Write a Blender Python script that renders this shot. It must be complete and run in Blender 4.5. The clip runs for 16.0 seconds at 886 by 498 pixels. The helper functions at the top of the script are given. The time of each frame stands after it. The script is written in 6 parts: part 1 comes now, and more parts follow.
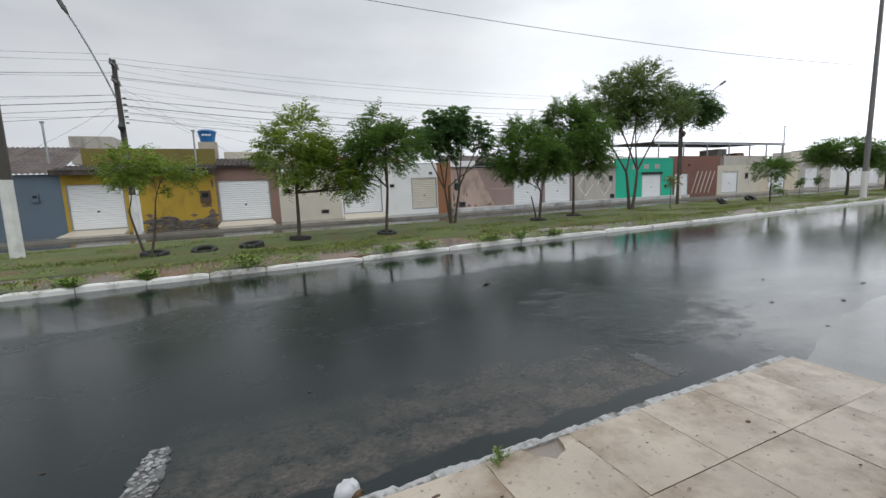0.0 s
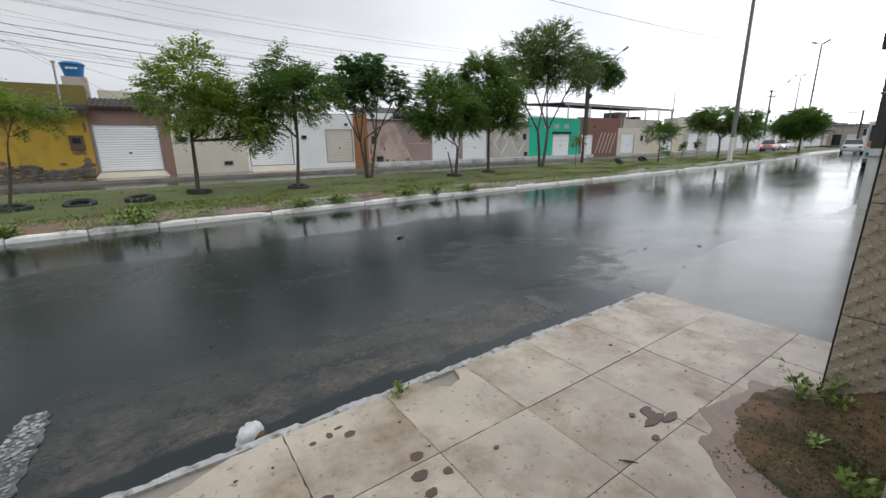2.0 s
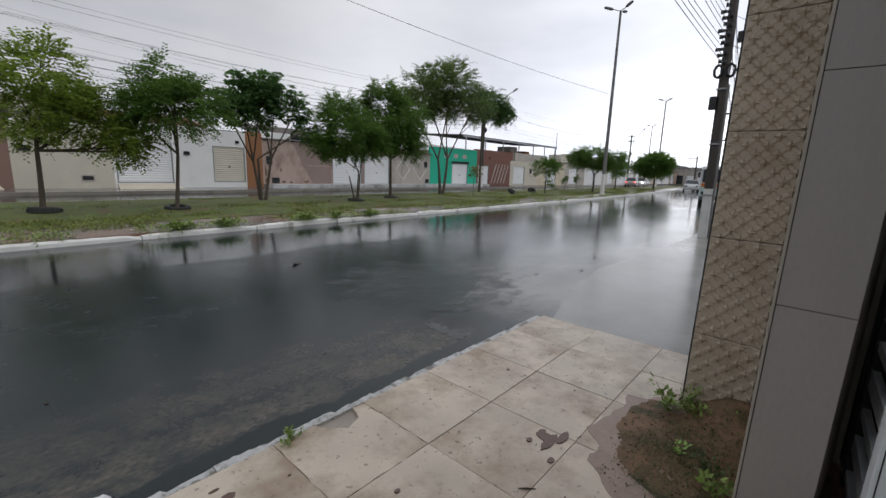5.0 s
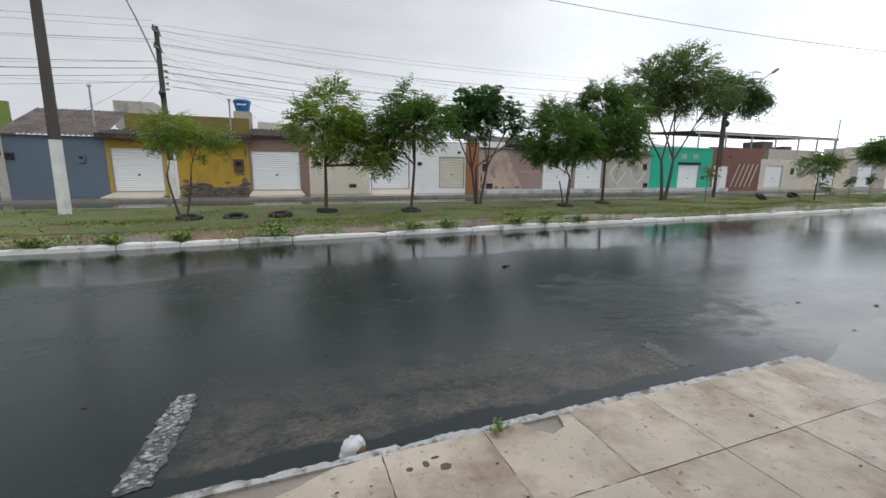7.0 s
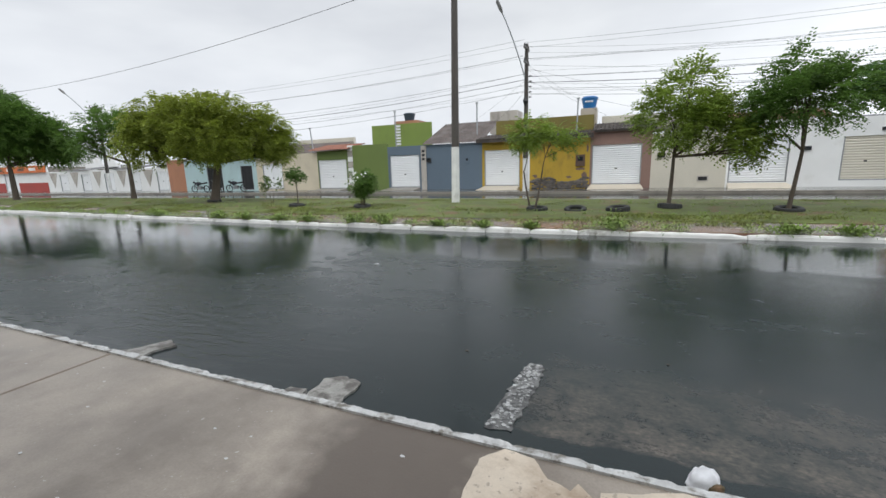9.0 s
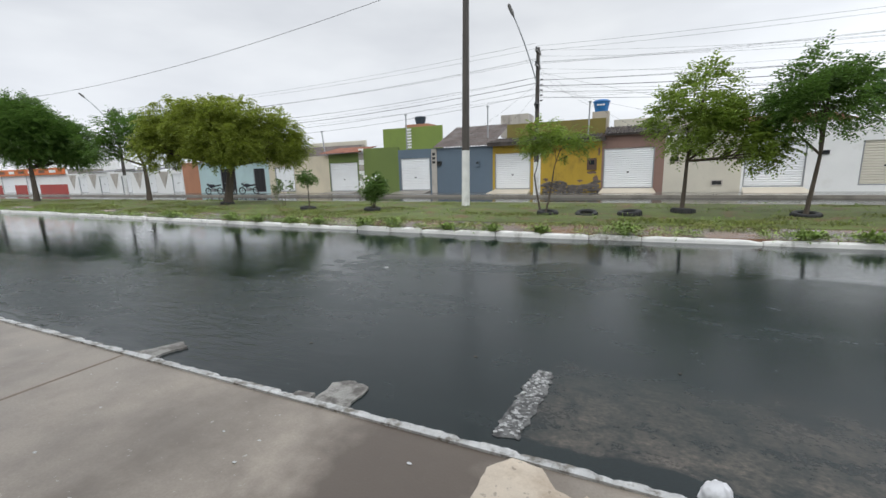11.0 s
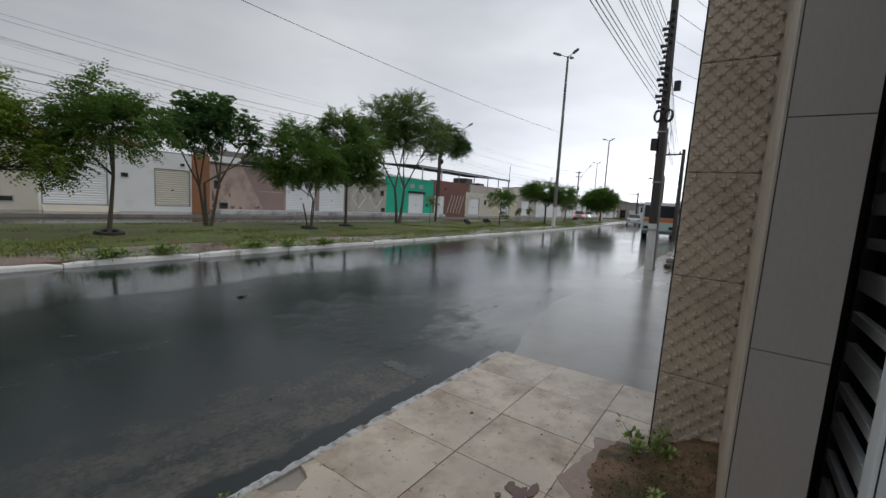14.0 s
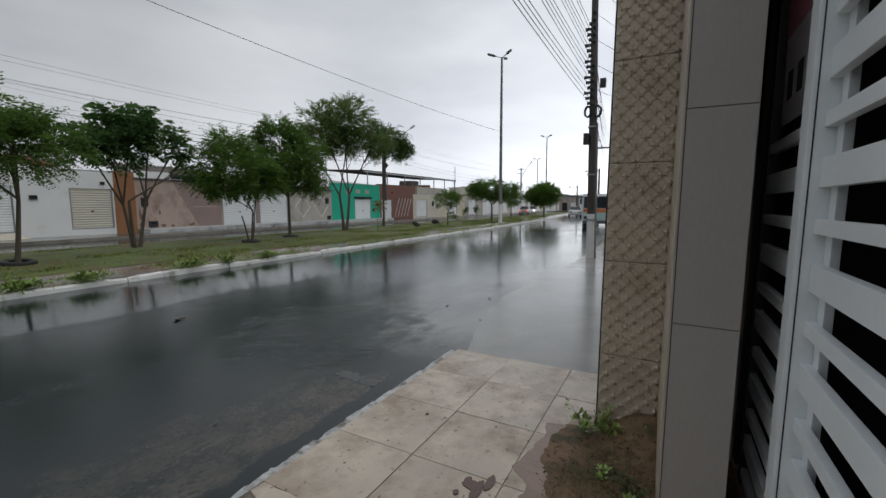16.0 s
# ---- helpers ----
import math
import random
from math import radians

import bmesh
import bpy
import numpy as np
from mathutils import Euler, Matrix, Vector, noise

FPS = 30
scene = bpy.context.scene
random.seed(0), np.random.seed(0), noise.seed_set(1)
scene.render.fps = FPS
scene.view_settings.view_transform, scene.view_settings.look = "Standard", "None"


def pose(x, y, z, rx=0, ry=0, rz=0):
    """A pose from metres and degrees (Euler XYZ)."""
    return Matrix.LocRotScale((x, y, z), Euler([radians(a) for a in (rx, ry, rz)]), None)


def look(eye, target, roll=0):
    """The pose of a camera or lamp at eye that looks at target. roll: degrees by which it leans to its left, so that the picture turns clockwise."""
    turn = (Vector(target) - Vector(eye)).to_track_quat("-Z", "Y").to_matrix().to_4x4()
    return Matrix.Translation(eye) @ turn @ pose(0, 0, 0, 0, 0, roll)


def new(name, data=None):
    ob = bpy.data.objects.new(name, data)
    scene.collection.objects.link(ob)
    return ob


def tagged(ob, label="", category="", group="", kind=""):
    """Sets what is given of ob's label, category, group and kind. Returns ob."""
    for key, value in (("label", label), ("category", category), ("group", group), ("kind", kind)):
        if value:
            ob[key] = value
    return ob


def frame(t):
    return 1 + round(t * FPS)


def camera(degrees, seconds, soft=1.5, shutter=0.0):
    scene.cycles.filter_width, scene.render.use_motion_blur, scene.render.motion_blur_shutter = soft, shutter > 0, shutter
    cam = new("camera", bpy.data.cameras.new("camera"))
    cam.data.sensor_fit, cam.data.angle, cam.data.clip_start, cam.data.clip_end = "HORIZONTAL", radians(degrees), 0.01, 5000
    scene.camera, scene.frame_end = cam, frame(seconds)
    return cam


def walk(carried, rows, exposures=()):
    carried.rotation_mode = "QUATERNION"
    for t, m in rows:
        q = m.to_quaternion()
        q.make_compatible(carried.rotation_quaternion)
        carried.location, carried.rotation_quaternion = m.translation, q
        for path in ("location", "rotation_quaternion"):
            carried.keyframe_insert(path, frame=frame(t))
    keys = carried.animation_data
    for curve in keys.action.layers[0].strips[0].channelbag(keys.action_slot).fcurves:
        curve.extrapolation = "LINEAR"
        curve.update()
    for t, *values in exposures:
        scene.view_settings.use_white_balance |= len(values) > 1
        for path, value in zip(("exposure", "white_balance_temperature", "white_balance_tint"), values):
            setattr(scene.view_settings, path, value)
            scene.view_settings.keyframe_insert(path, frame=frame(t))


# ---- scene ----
cam = camera(93.94, 16.0)

PATH = [
    (0.0, -0.054, 0.067, 1.603, -24.19, -7.95, 2.38),
    (0.5, -0.059, -0.033, 1.597, -24.43, -9.61, 2.59),
    (1.0, -0.030, -0.050, 1.596, -25.22, -10.86, 0.50),
    (1.5, -0.007, -0.055, 1.576, -31.22, -12.72, 0.71),
    (2.0, 0.003, -0.082, 1.565, -35.03, -14.25, 0.75),
    (2.5, 0.017, -0.105, 1.564, -36.49, -14.57, 0.64),
    (3.0, 0.032, -0.114, 1.564, -35.06, -14.51, 0.90),
    (3.5, 0.024, -0.104, 1.571, -36.46, -14.97, 0.16),
    (3.7, 0.020, -0.091, 1.576, -39.13, -14.75, -0.88),
    (5.8, 0.077, -0.043, 1.589, -48.66, -9.19, -1.34),
    (6.0, 0.078, -0.050, 1.595, -45.07, -8.77, -0.90),
    (6.5, 0.017, -0.054, 1.616, -33.93, -9.36, -0.67),
    (7.0, -0.023, -0.024, 1.587, -20.31, -10.59, -0.45),
    (7.5, -0.072, -0.016, 1.587, -8.74, -10.21, 0.60),
    (8.0, -0.137, -0.009, 1.597, 2.88, -10.73, 0.73),
    (8.5, -0.174, -0.009, 1.600, 12.19, -11.40, 1.45),
    (9.0, -0.209, -0.027, 1.601, 23.15, -11.03, 1.59),
    (9.2, -0.220, -0.038, 1.603, 25.90, -11.22, 1.13),
    (11.5, -0.189, 0.011, 1.620, 23.23, -10.40, 1.87),
    (12.0, -0.100, 0.079, 1.592, 7.35, -12.24, -1.55),
    (12.5, -0.010, 0.153, 1.594, -14.98, -10.42, -0.38),
    (13.0, 0.086, 0.190, 1.590, -34.80, -8.52, -2.66),
    (13.5, 0.117, 0.116, 1.604, -46.48, -6.63, -2.91),
    (14.0, 0.140, 0.088, 1.598, -54.22, -6.42, -3.31),
    (14.5, 0.176, 0.044, 1.595, -59.70, -6.75, -2.30),
    (15.0, 0.175, 0.042, 1.594, -60.94, -7.23, -2.61),
    (15.5, 0.164, 0.046, 1.599, -61.71, -6.06, -0.64),
    (16.0, 0.168, 0.034, 1.598, -61.34, -5.93, 0.23),
]
EXPOSURES = [(0.0, 0.1, 6300, 5), (3.5, 0.08, 6300, 6), (5.8, -0.42, 6300, 8), (6.5, -0.33, 6300, 7), (7.0, 0.1, 6300, 5), (9.0, 0.45, 6300, 5), (11.5, 0.45, 6300, 5), (12.0, 0.6, 6300, 6), (12.5, 0.46, 6300, 5), (13.0, -0.05, 6300, 6), (13.5, -0.47, 6300, 6), (14.5, -0.53, 6300, 6), (16.0, -0.52, 6300, 5)]
walk(cam, [(t, pose(x, y, z, 90 + p, r, w)) for t, x, y, z, w, p, r in PATH], EXPOSURES)

# ---- world and light ----
world = bpy.data.worlds.new("overcast_sky")
scene.world = world
world.use_nodes = True
wn, wl = world.node_tree.nodes, world.node_tree.links
wn.clear()
w_out = wn.new("ShaderNodeOutputWorld")
w_bg = wn.new("ShaderNodeBackground")
w_co = wn.new("ShaderNodeTexCoord")
w_sep = wn.new("ShaderNodeSeparateXYZ")
w_map = wn.new("ShaderNodeMapping")
w_map.inputs["Scale"].default_value = (1.0, 1.0, 3.2)
w_noise = wn.new("ShaderNodeTexNoise")
w_noise.inputs["Scale"].default_value = 1.6
w_noise.inputs["Detail"].default_value = 5
w_cloud = wn.new("ShaderNodeValToRGB")
w_cloud.color_ramp.elements[0].position, w_cloud.color_ramp.elements[0].color = 0.30, (0.568, 0.57, 0.625, 1)
w_cloud.color_ramp.elements[1].position, w_cloud.color_ramp.elements[1].color = 0.68, (0.83, 0.82, 0.855, 1)
w_high = wn.new("ShaderNodeMapRange")
w_high.inputs["From Min"].default_value, w_high.inputs["From Max"].default_value = 0.45, 1.0
w_high.inputs["To Min"].default_value, w_high.inputs["To Max"].default_value = 1.0, 1.65
w_low = wn.new("ShaderNodeMapRange")
w_low.inputs["From Min"].default_value, w_low.inputs["From Max"].default_value = 0.0, 0.30
w_low.inputs["To Min"].default_value, w_low.inputs["To Max"].default_value = 1.22, 1.0
w_mul = wn.new("ShaderNodeMath"); w_mul.operation = "MULTIPLY"
wl.new(w_co.outputs["Generated"], w_sep.inputs[0])
wl.new(w_co.outputs["Generated"], w_map.inputs[0])
wl.new(w_map.outputs[0], w_noise.inputs["Vector"])
wl.new(w_noise.outputs["Fac"], w_cloud.inputs[0])
wl.new(w_sep.outputs["Z"], w_high.inputs["Value"])
wl.new(w_sep.outputs["Z"], w_low.inputs["Value"])
wl.new(w_high.outputs[0], w_mul.inputs[0]); wl.new(w_low.outputs[0], w_mul.inputs[1])
wl.new(w_cloud.outputs[0], w_bg.inputs["Color"])
# thinner cloud towards one end of the avenue, thickest straight across it
w_side = wn.new("ShaderNodeMapRange")
w_side.inputs["From Min"].default_value, w_side.inputs["From Max"].default_value = -1.0, 1.0
wl.new(w_sep.outputs["X"], w_side.inputs["Value"])
w_ramp = wn.new("ShaderNodeValToRGB")
w_ramp.color_ramp.interpolation = "EASE"
for k, (at, v) in enumerate(((0.0, 0.80), (0.42, 0.74), (0.68, 0.90), (0.84, 1.22), (1.0, 2.0))):
    el = w_ramp.color_ramp.elements[k] if k < 2 else w_ramp.color_ramp.elements.new(at)
    el.position = at
    el.color = (v / 2, v / 2, v / 2, 1)
wl.new(w_side.outputs[0], w_ramp.inputs[0])
w_east = wn.new("ShaderNodeMath"); w_east.operation = "MULTIPLY"
w_east.inputs[1].default_value = 2.0
wl.new(w_ramp.outputs[0], w_east.inputs[0])
w_mul2 = wn.new("ShaderNodeMath"); w_mul2.operation = "MULTIPLY"
wl.new(w_mul.outputs[0], w_mul2.inputs[0]); wl.new(w_east.outputs[0], w_mul2.inputs[1])
wl.new(w_mul2.outputs[0], w_bg.inputs["Strength"])
wl.new(w_bg.outputs[0], w_out.inputs[0])

sun = new("sun", bpy.data.lights.new("sun", "SUN"))
sun.data.energy, sun.data.angle, sun.data.color = 0.8, radians(40), (1.0, 0.98, 0.95)
sun.matrix_world = look((0, 0, 30), (9, 24, 0))


# ---- materials ----
def material(name, colour, rough=0.7, vary=0.25, scale=1.5, grain=40.0, bump=0.15, metal=0.0, stain=None, stain_at=(0.55, 0.75), spec=0.5, per_object=0.0, per_island=0.0, stretch=(1, 1, 1), fine=0.5, speck=None, jitter=0.0):
    m = bpy.data.materials.new(name)
    m.use_nodes = True
    n, l = m.node_tree.nodes, m.node_tree.links
    b = n["Principled BSDF"]
    co = n.new("ShaderNodeTexCoord")
    mp = n.new("ShaderNodeMapping")
    mp.inputs["Scale"].default_value = stretch
    where = co.outputs["Object"]
    if jitter:
        # pieces that share one mesh take their stains from different places
        each = n.new("ShaderNodeObjectInfo")
        far = n.new("ShaderNodeVectorMath"); far.operation = "SCALE"
        far.inputs[0].default_value = (jitter, jitter * 0.7, jitter * 0.3)
        l.new(each.outputs["Random"], far.inputs["Scale"])
        moved = n.new("ShaderNodeVectorMath"); moved.operation = "ADD"
        l.new(where, moved.inputs[0]); l.new(far.outputs[0], moved.inputs[1])
        where = moved.outputs[0]
    l.new(where, mp.inputs[0])
    big = n.new("ShaderNodeTexNoise"); big.inputs["Scale"].default_value = scale; big.inputs["Detail"].default_value = 6
    small = n.new("ShaderNodeTexNoise"); small.inputs["Scale"].default_value = grain; small.inputs["Detail"].default_value = 4
    l.new(mp.outputs[0], big.inputs["Vector"]); l.new(mp.outputs[0], small.inputs["Vector"])
    add = n.new("ShaderNodeMix"); add.inputs["Factor"].default_value = 0.5 * fine + 0.1
    l.new(big.outputs["Fac"], add.inputs["A"]); l.new(small.outputs["Fac"], add.inputs["B"])
    rng = n.new("ShaderNodeMapRange")
    rng.inputs["From Min"].default_value, rng.inputs["From Max"].default_value = 0.3, 0.7
    rng.inputs["To Min"].default_value, rng.inputs["To Max"].default_value = 1 - vary, 1 + vary
    l.new(add.outputs["Result"], rng.inputs["Value"])
    val = rng.outputs[0]
    for amount, node, out in ((per_object, "ShaderNodeObjectInfo", "Random"), (per_island, "ShaderNodeNewGeometry", "Random Per Island")):
        if amount:
            src = n.new(node)
            r2 = n.new("ShaderNodeMapRange")
            r2.inputs["To Min"].default_value, r2.inputs["To Max"].default_value = 1 - amount, 1 + amount
            l.new(src.outputs[out], r2.inputs["Value"])
            mu = n.new("ShaderNodeMath"); mu.operation = "MULTIPLY"
            l.new(val, mu.inputs[0]); l.new(r2.outputs[0], mu.inputs[1])
            val = mu.outputs[0]
    hsv = n.new("ShaderNodeHueSaturation")
    hsv.inputs["Color"].default_value = (*colour, 1)
    l.new(val, hsv.inputs["Value"])
    col = hsv.outputs[0]
    if stain:
        st = n.new("ShaderNodeTexNoise"); st.inputs["Scale"].default_value = scale * 0.8; st.inputs["Detail"].default_value = 8; st.inputs["Roughness"].default_value = 0.65
        off = n.new("ShaderNodeMapping"); off.inputs["Location"].default_value = (3.1, 7.7, 1.9); off.inputs["Scale"].default_value = stretch
        l.new(where, off.inputs[0]); l.new(off.outputs[0], st.inputs["Vector"])
        sr = n.new("ShaderNodeMapRange")
        sr.inputs["From Min"].default_value, sr.inputs["From Max"].default_value = stain_at
        l.new(st.outputs["Fac"], sr.inputs["Value"])
        mx = n.new("ShaderNodeMix"); mx.data_type = "RGBA"
        l.new(sr.outputs[0], mx.inputs["Factor"]); l.new(col, mx.inputs["A"]); mx.inputs["B"].default_value = (*stain, 1)
        col = mx.outputs["Result"]
    if speck:
        colour2, thr, sc = speck
        sp = n.new("ShaderNodeTexNoise"); sp.inputs["Scale"].default_value = sc; sp.inputs["Detail"].default_value = 3
        l.new(where, sp.inputs["Vector"])
        s2 = n.new("ShaderNodeMapRange"); s2.inputs["From Min"].default_value, s2.inputs["From Max"].default_value = thr, thr + 0.05
        l.new(sp.outputs["Fac"], s2.inputs["Value"])
        patchy = n.new("ShaderNodeMath"); patchy.operation = "MULTIPLY"
        l.new(s2.outputs[0], patchy.inputs[0]); l.new(big.outputs["Fac"], patchy.inputs[1])
        mx2 = n.new("ShaderNodeMix"); mx2.data_type = "RGBA"
        l.new(patchy.outputs[0], mx2.inputs["Factor"]); l.new(col, mx2.inputs["A"]); mx2.inputs["B"].default_value = (*colour2, 1)
        col = mx2.outputs["Result"]
    l.new(col, b.inputs["Base Color"])
    rr = n.new("ShaderNodeMapRange")
    rr.inputs["To Min"].default_value, rr.inputs["To Max"].default_value = max(0.02, rough - 0.12), min(1, rough + 0.12)
    l.new(big.outputs["Fac"], rr.inputs["Value"]); l.new(rr.outputs[0], b.inputs["Roughness"])
    b.inputs["Metallic"].default_value = metal
    b.inputs["Specular IOR Level"].default_value = spec
    if bump:
        bp = n.new("ShaderNodeBump"); bp.inputs["Strength"].default_value = bump; bp.inputs["Distance"].default_value = 0.02
        l.new(add.outputs["Result"], bp.inputs["Height"]); l.new(bp.outputs[0], b.inputs["Normal"])
    return m


def wet_road(name):
    m = bpy.data.materials.new(name)
    m.use_nodes = True
    n, l = m.node_tree.nodes, m.node_tree.links
    b = n["Principled BSDF"]
    co = n.new("ShaderNodeTexCoord")

    def noise_of(scale, detail=5, stretch=(1, 1, 1), loc=(0, 0, 0), rough=0.55):
        mp = n.new("ShaderNodeMapping"); mp.inputs["Scale"].default_value = stretch; mp.inputs["Location"].default_value = loc
        t = n.new("ShaderNodeTexNoise"); t.inputs["Scale"].default_value = scale; t.inputs["Detail"].default_value = detail; t.inputs["Roughness"].default_value = rough
        l.new(co.outputs["Object"], mp.inputs[0]); l.new(mp.outputs[0], t.inputs["Vector"])
        return t.outputs["Fac"]

    def span(v, a, c, lo, hi):
        r = n.new("ShaderNodeMapRange")
        for k, x in (("From Min", a), ("From Max", c), ("To Min", lo), ("To Max", hi)):
            r.inputs[k].default_value = x
        l.new(v, r.inputs["Value"])
        return r.outputs[0]

    def math2(op, a, c):
        q = n.new("ShaderNodeMath"); q.operation = op
        for i, v in enumerate((a, c)):
            if isinstance(v, (int, float)):
                q.inputs[i].default_value = v
            else:
                l.new(v, q.inputs[i])
        return q.outputs[0]

    patches = noise_of(0.5, 6, (0.6, 1.2, 1))
    mid = noise_of(2.6, 6, (1, 1.4, 1), (4, 2, 0))
    grit = noise_of(150, 2)
    sep = n.new("ShaderNodeSeparateXYZ"); l.new(co.outputs["Object"], sep.inputs[0])
    wobble = math2("ADD", sep.outputs["Y"], span(noise_of(0.35, 4, (1, 0.4, 1), (9, 1, 0)), 0.3, 0.7, -0.35, 0.35))
    gutter = span(wobble, 6.95, 7.2, 0.0, 1.0)                  # standing water along the far kerb
    drain = span(math2("ADD", sep.outputs["Y"], span(mid, 0.3, 0.7, -0.12, 0.12)), 2.30, 2.24, 0.0, 1.0)  # thin stream along the near kerb
    # silt left on the asphalt beside the near kerb
    silt_y = math2("MULTIPLY", span(wobble, 3.5, 2.6, 0.0, 1.0), span(math2("ADD", sep.outputs["Y"], span(mid, 0.3, 0.7, -0.05, 0.05)), 2.24, 2.28, 0.0, 1.0))
    silt_x = math2("MULTIPLY", span(sep.outputs["X"], -0.8, -0.6, 0.0, 1.0), span(sep.outputs["X"], 3.5, 2.9, 0.0, 1.0))
    silt = math2("MULTIPLY", math2("MULTIPLY", math2("MULTIPLY", silt_y, silt_x), span(noise_of(24, 5, (1, 1.3, 1), (5, 2, 0), 0.7), 0.36, 0.62, 0.25, 1.0)), span(noise_of(3.4, 8, (0.9, 1.15, 1), (1, 8, 0), 0.74), 0.40, 0.64, 0.10, 1.0))
    base = n.new("ShaderNodeMix"); base.data_type = "RGBA"
    base.inputs["A"].default_value, base.inputs["B"].default_value = (0.006, 0.012, 0.013, 1), (0.016, 0.026, 0.027, 1)
    l.new(span(math2("ADD", math2("MULTIPLY", patches, 0.4), math2("ADD", math2("MULTIPLY", mid, 0.25), math2("MULTIPLY", grit, 0.35))), 0.38, 0.62, 0, 1), base.inputs["Factor"])
    col = n.new("ShaderNodeMix"); col.data_type = "RGBA"
    l.new(silt, col.inputs["Factor"]); l.new(base.outputs["Result"], col.inputs["A"]); col.inputs["B"].default_value = (0.17, 0.145, 0.12, 1)
    wet = math2("MAXIMUM", gutter, drain)
    dry = span(math2("ADD", math2("MULTIPLY", patches, 0.65), math2("MULTIPLY", mid, 0.35)), 0.36, 0.62, 0.22, 0.40)
    film = span(math2("ADD", sep.outputs["X"], span(patches, 0.3, 0.7, -3.0, 3.0)), 0.0, 14.0, 0.80, 0.40)   # more standing water down the avenue
    film = math2("MINIMUM", film, span(math2("ADD", sep.outputs["X"], span(patches, 0.3, 0.7, -3.0, 3.0)), -14.0, -3.0, 0.5, 1.0))
    dry = math2("MULTIPLY", dry, film)
    pool_x = math2("MULTIPLY", span(math2("ADD", sep.outputs["X"], span(mid, 0.3, 0.7, -1.2, 1.2)), -4.6, -5.6, 0.0, 1.0), span(sep.outputs["X"], -40.0, -36.0, 0.0, 1.0))
    pool = math2("MULTIPLY", pool_x, span(math2("ADD", wobble, span(mid, 0.3, 0.7, -0.7, 0.7)), 4.4, 4.9, 0.0, 1.0))
    dry = math2("MULTIPLY", dry, math2("SUBTRACT", 1.0, math2("MULTIPLY", pool, 0.7)))
    rough = math2("ADD", math2("MULTIPLY", dry, math2("SUBTRACT", 1.0, wet)), math2("ADD", math2("MULTIPLY", gutter, 0.045), math2("MULTIPLY", drain, 0.16)))
    l.new(math2("ADD", rough, math2("MULTIPLY", silt, 0.2)), b.inputs["Roughness"])
    b.inputs["IOR"].default_value = 1.39
    ripple = noise_of(9, 3, (1, 2.2, 1), (0, 5, 0))
    # water shivering over a hollow near the corner
    hollow = n.new("ShaderNodeVectorMath"); hollow.operation = "DISTANCE"
    l.new(co.outputs["Object"], hollow.inputs[0]); hollow.inputs[1].default_value = (4.25, 3.85, 0)
    near = span(math2("ADD", hollow.outputs["Value"], span(mid, 0.3, 0.7, -0.6, 0.6)), 1.3, 0.5, 0.0, 1.0)
    hollow2 = n.new("ShaderNodeVectorMath"); hollow2.operation = "DISTANCE"
    l.new(co.outputs["Object"], hollow2.inputs[0]); hollow2.inputs[1].default_value = (-7.4, 5.1, 0)
    far_hollow = math2("MULTIPLY", 0.2, span(math2("ADD", hollow2.outputs["Value"], span(mid, 0.3, 0.7, -0.9, 0.9)), 2.2, 0.6, 0.0, 1.0))
    near = math2("MAXIMUM", near, far_hollow)
    # road colour turns paler towards the concrete apron at the corner
    apron_blend = math2("MULTIPLY", span(math2("ADD", sep.outputs["Y"], span(patches, 0.3, 0.7, -0.9, 0.9)), 4.8, 2.4, 0.0, 1.0), span(math2("ADD", sep.outputs["X"], span(mid, 0.3, 0.7, -0.2, 0.2)), 3.7, 5.0, 0.0, 1.0))
    apron_blend = math2("MULTIPLY", apron_blend, math2("SUBTRACT", 1.0, near))
    apron_blended = n.new("ShaderNodeMix"); apron_blended.data_type = "RGBA"
    l.new(apron_blend, apron_blended.inputs["Factor"]); l.new(col.outputs["Result"], apron_blended.inputs["A"]); apron_blended.inputs["B"].default_value = (0.24, 0.24, 0.22, 1)
    l.new(apron_blended.outputs["Result"], b.inputs["Base Color"])
    shiver = math2("MULTIPLY", noise_of(13, 3, (0.7, 2.6, 1), (2, 1, 0)), math2("MULTIPLY", near, 3.5))
    chop = math2("MULTIPLY", noise_of(7, 4, (0.55, 2.4, 1), (3, 7, 0), 0.6), math2("MULTIPLY", gutter, 0.5))   # wind-blown water along the kerb
    current = math2("MULTIPLY", span(math2("ADD", sep.outputs["X"], span(patches, 0.3, 0.7, -1.5, 1.5)), -2.2, -4.5, 0.0, 1.0), span(math2("ADD", sep.outputs["Y"], span(mid, 0.3, 0.7, -0.5, 0.5)), 4.3, 3.2, 0.0, 1.0))
    chop = math2("ADD", chop, math2("MULTIPLY", noise_of(5, 3, (0.6, 2.0, 1), (6, 3, 0)), math2("MULTIPLY", current, 3.0)))
    hgt = math2("ADD", math2("ADD", shiver, chop), math2("ADD", math2("MULTIPLY", math2("MULTIPLY", grit, 0.11), math2("MULTIPLY", film, math2("SUBTRACT", 1.0, wet))), math2("MULTIPLY", ripple, 0.10)))
    bp = n.new("ShaderNodeBump"); bp.inputs["Strength"].default_value = 0.22; bp.inputs["Distance"].default_value = 0.02
    l.new(hgt, bp.inputs["Height"]); l.new(bp.outputs[0], b.inputs["Normal"])
    return m


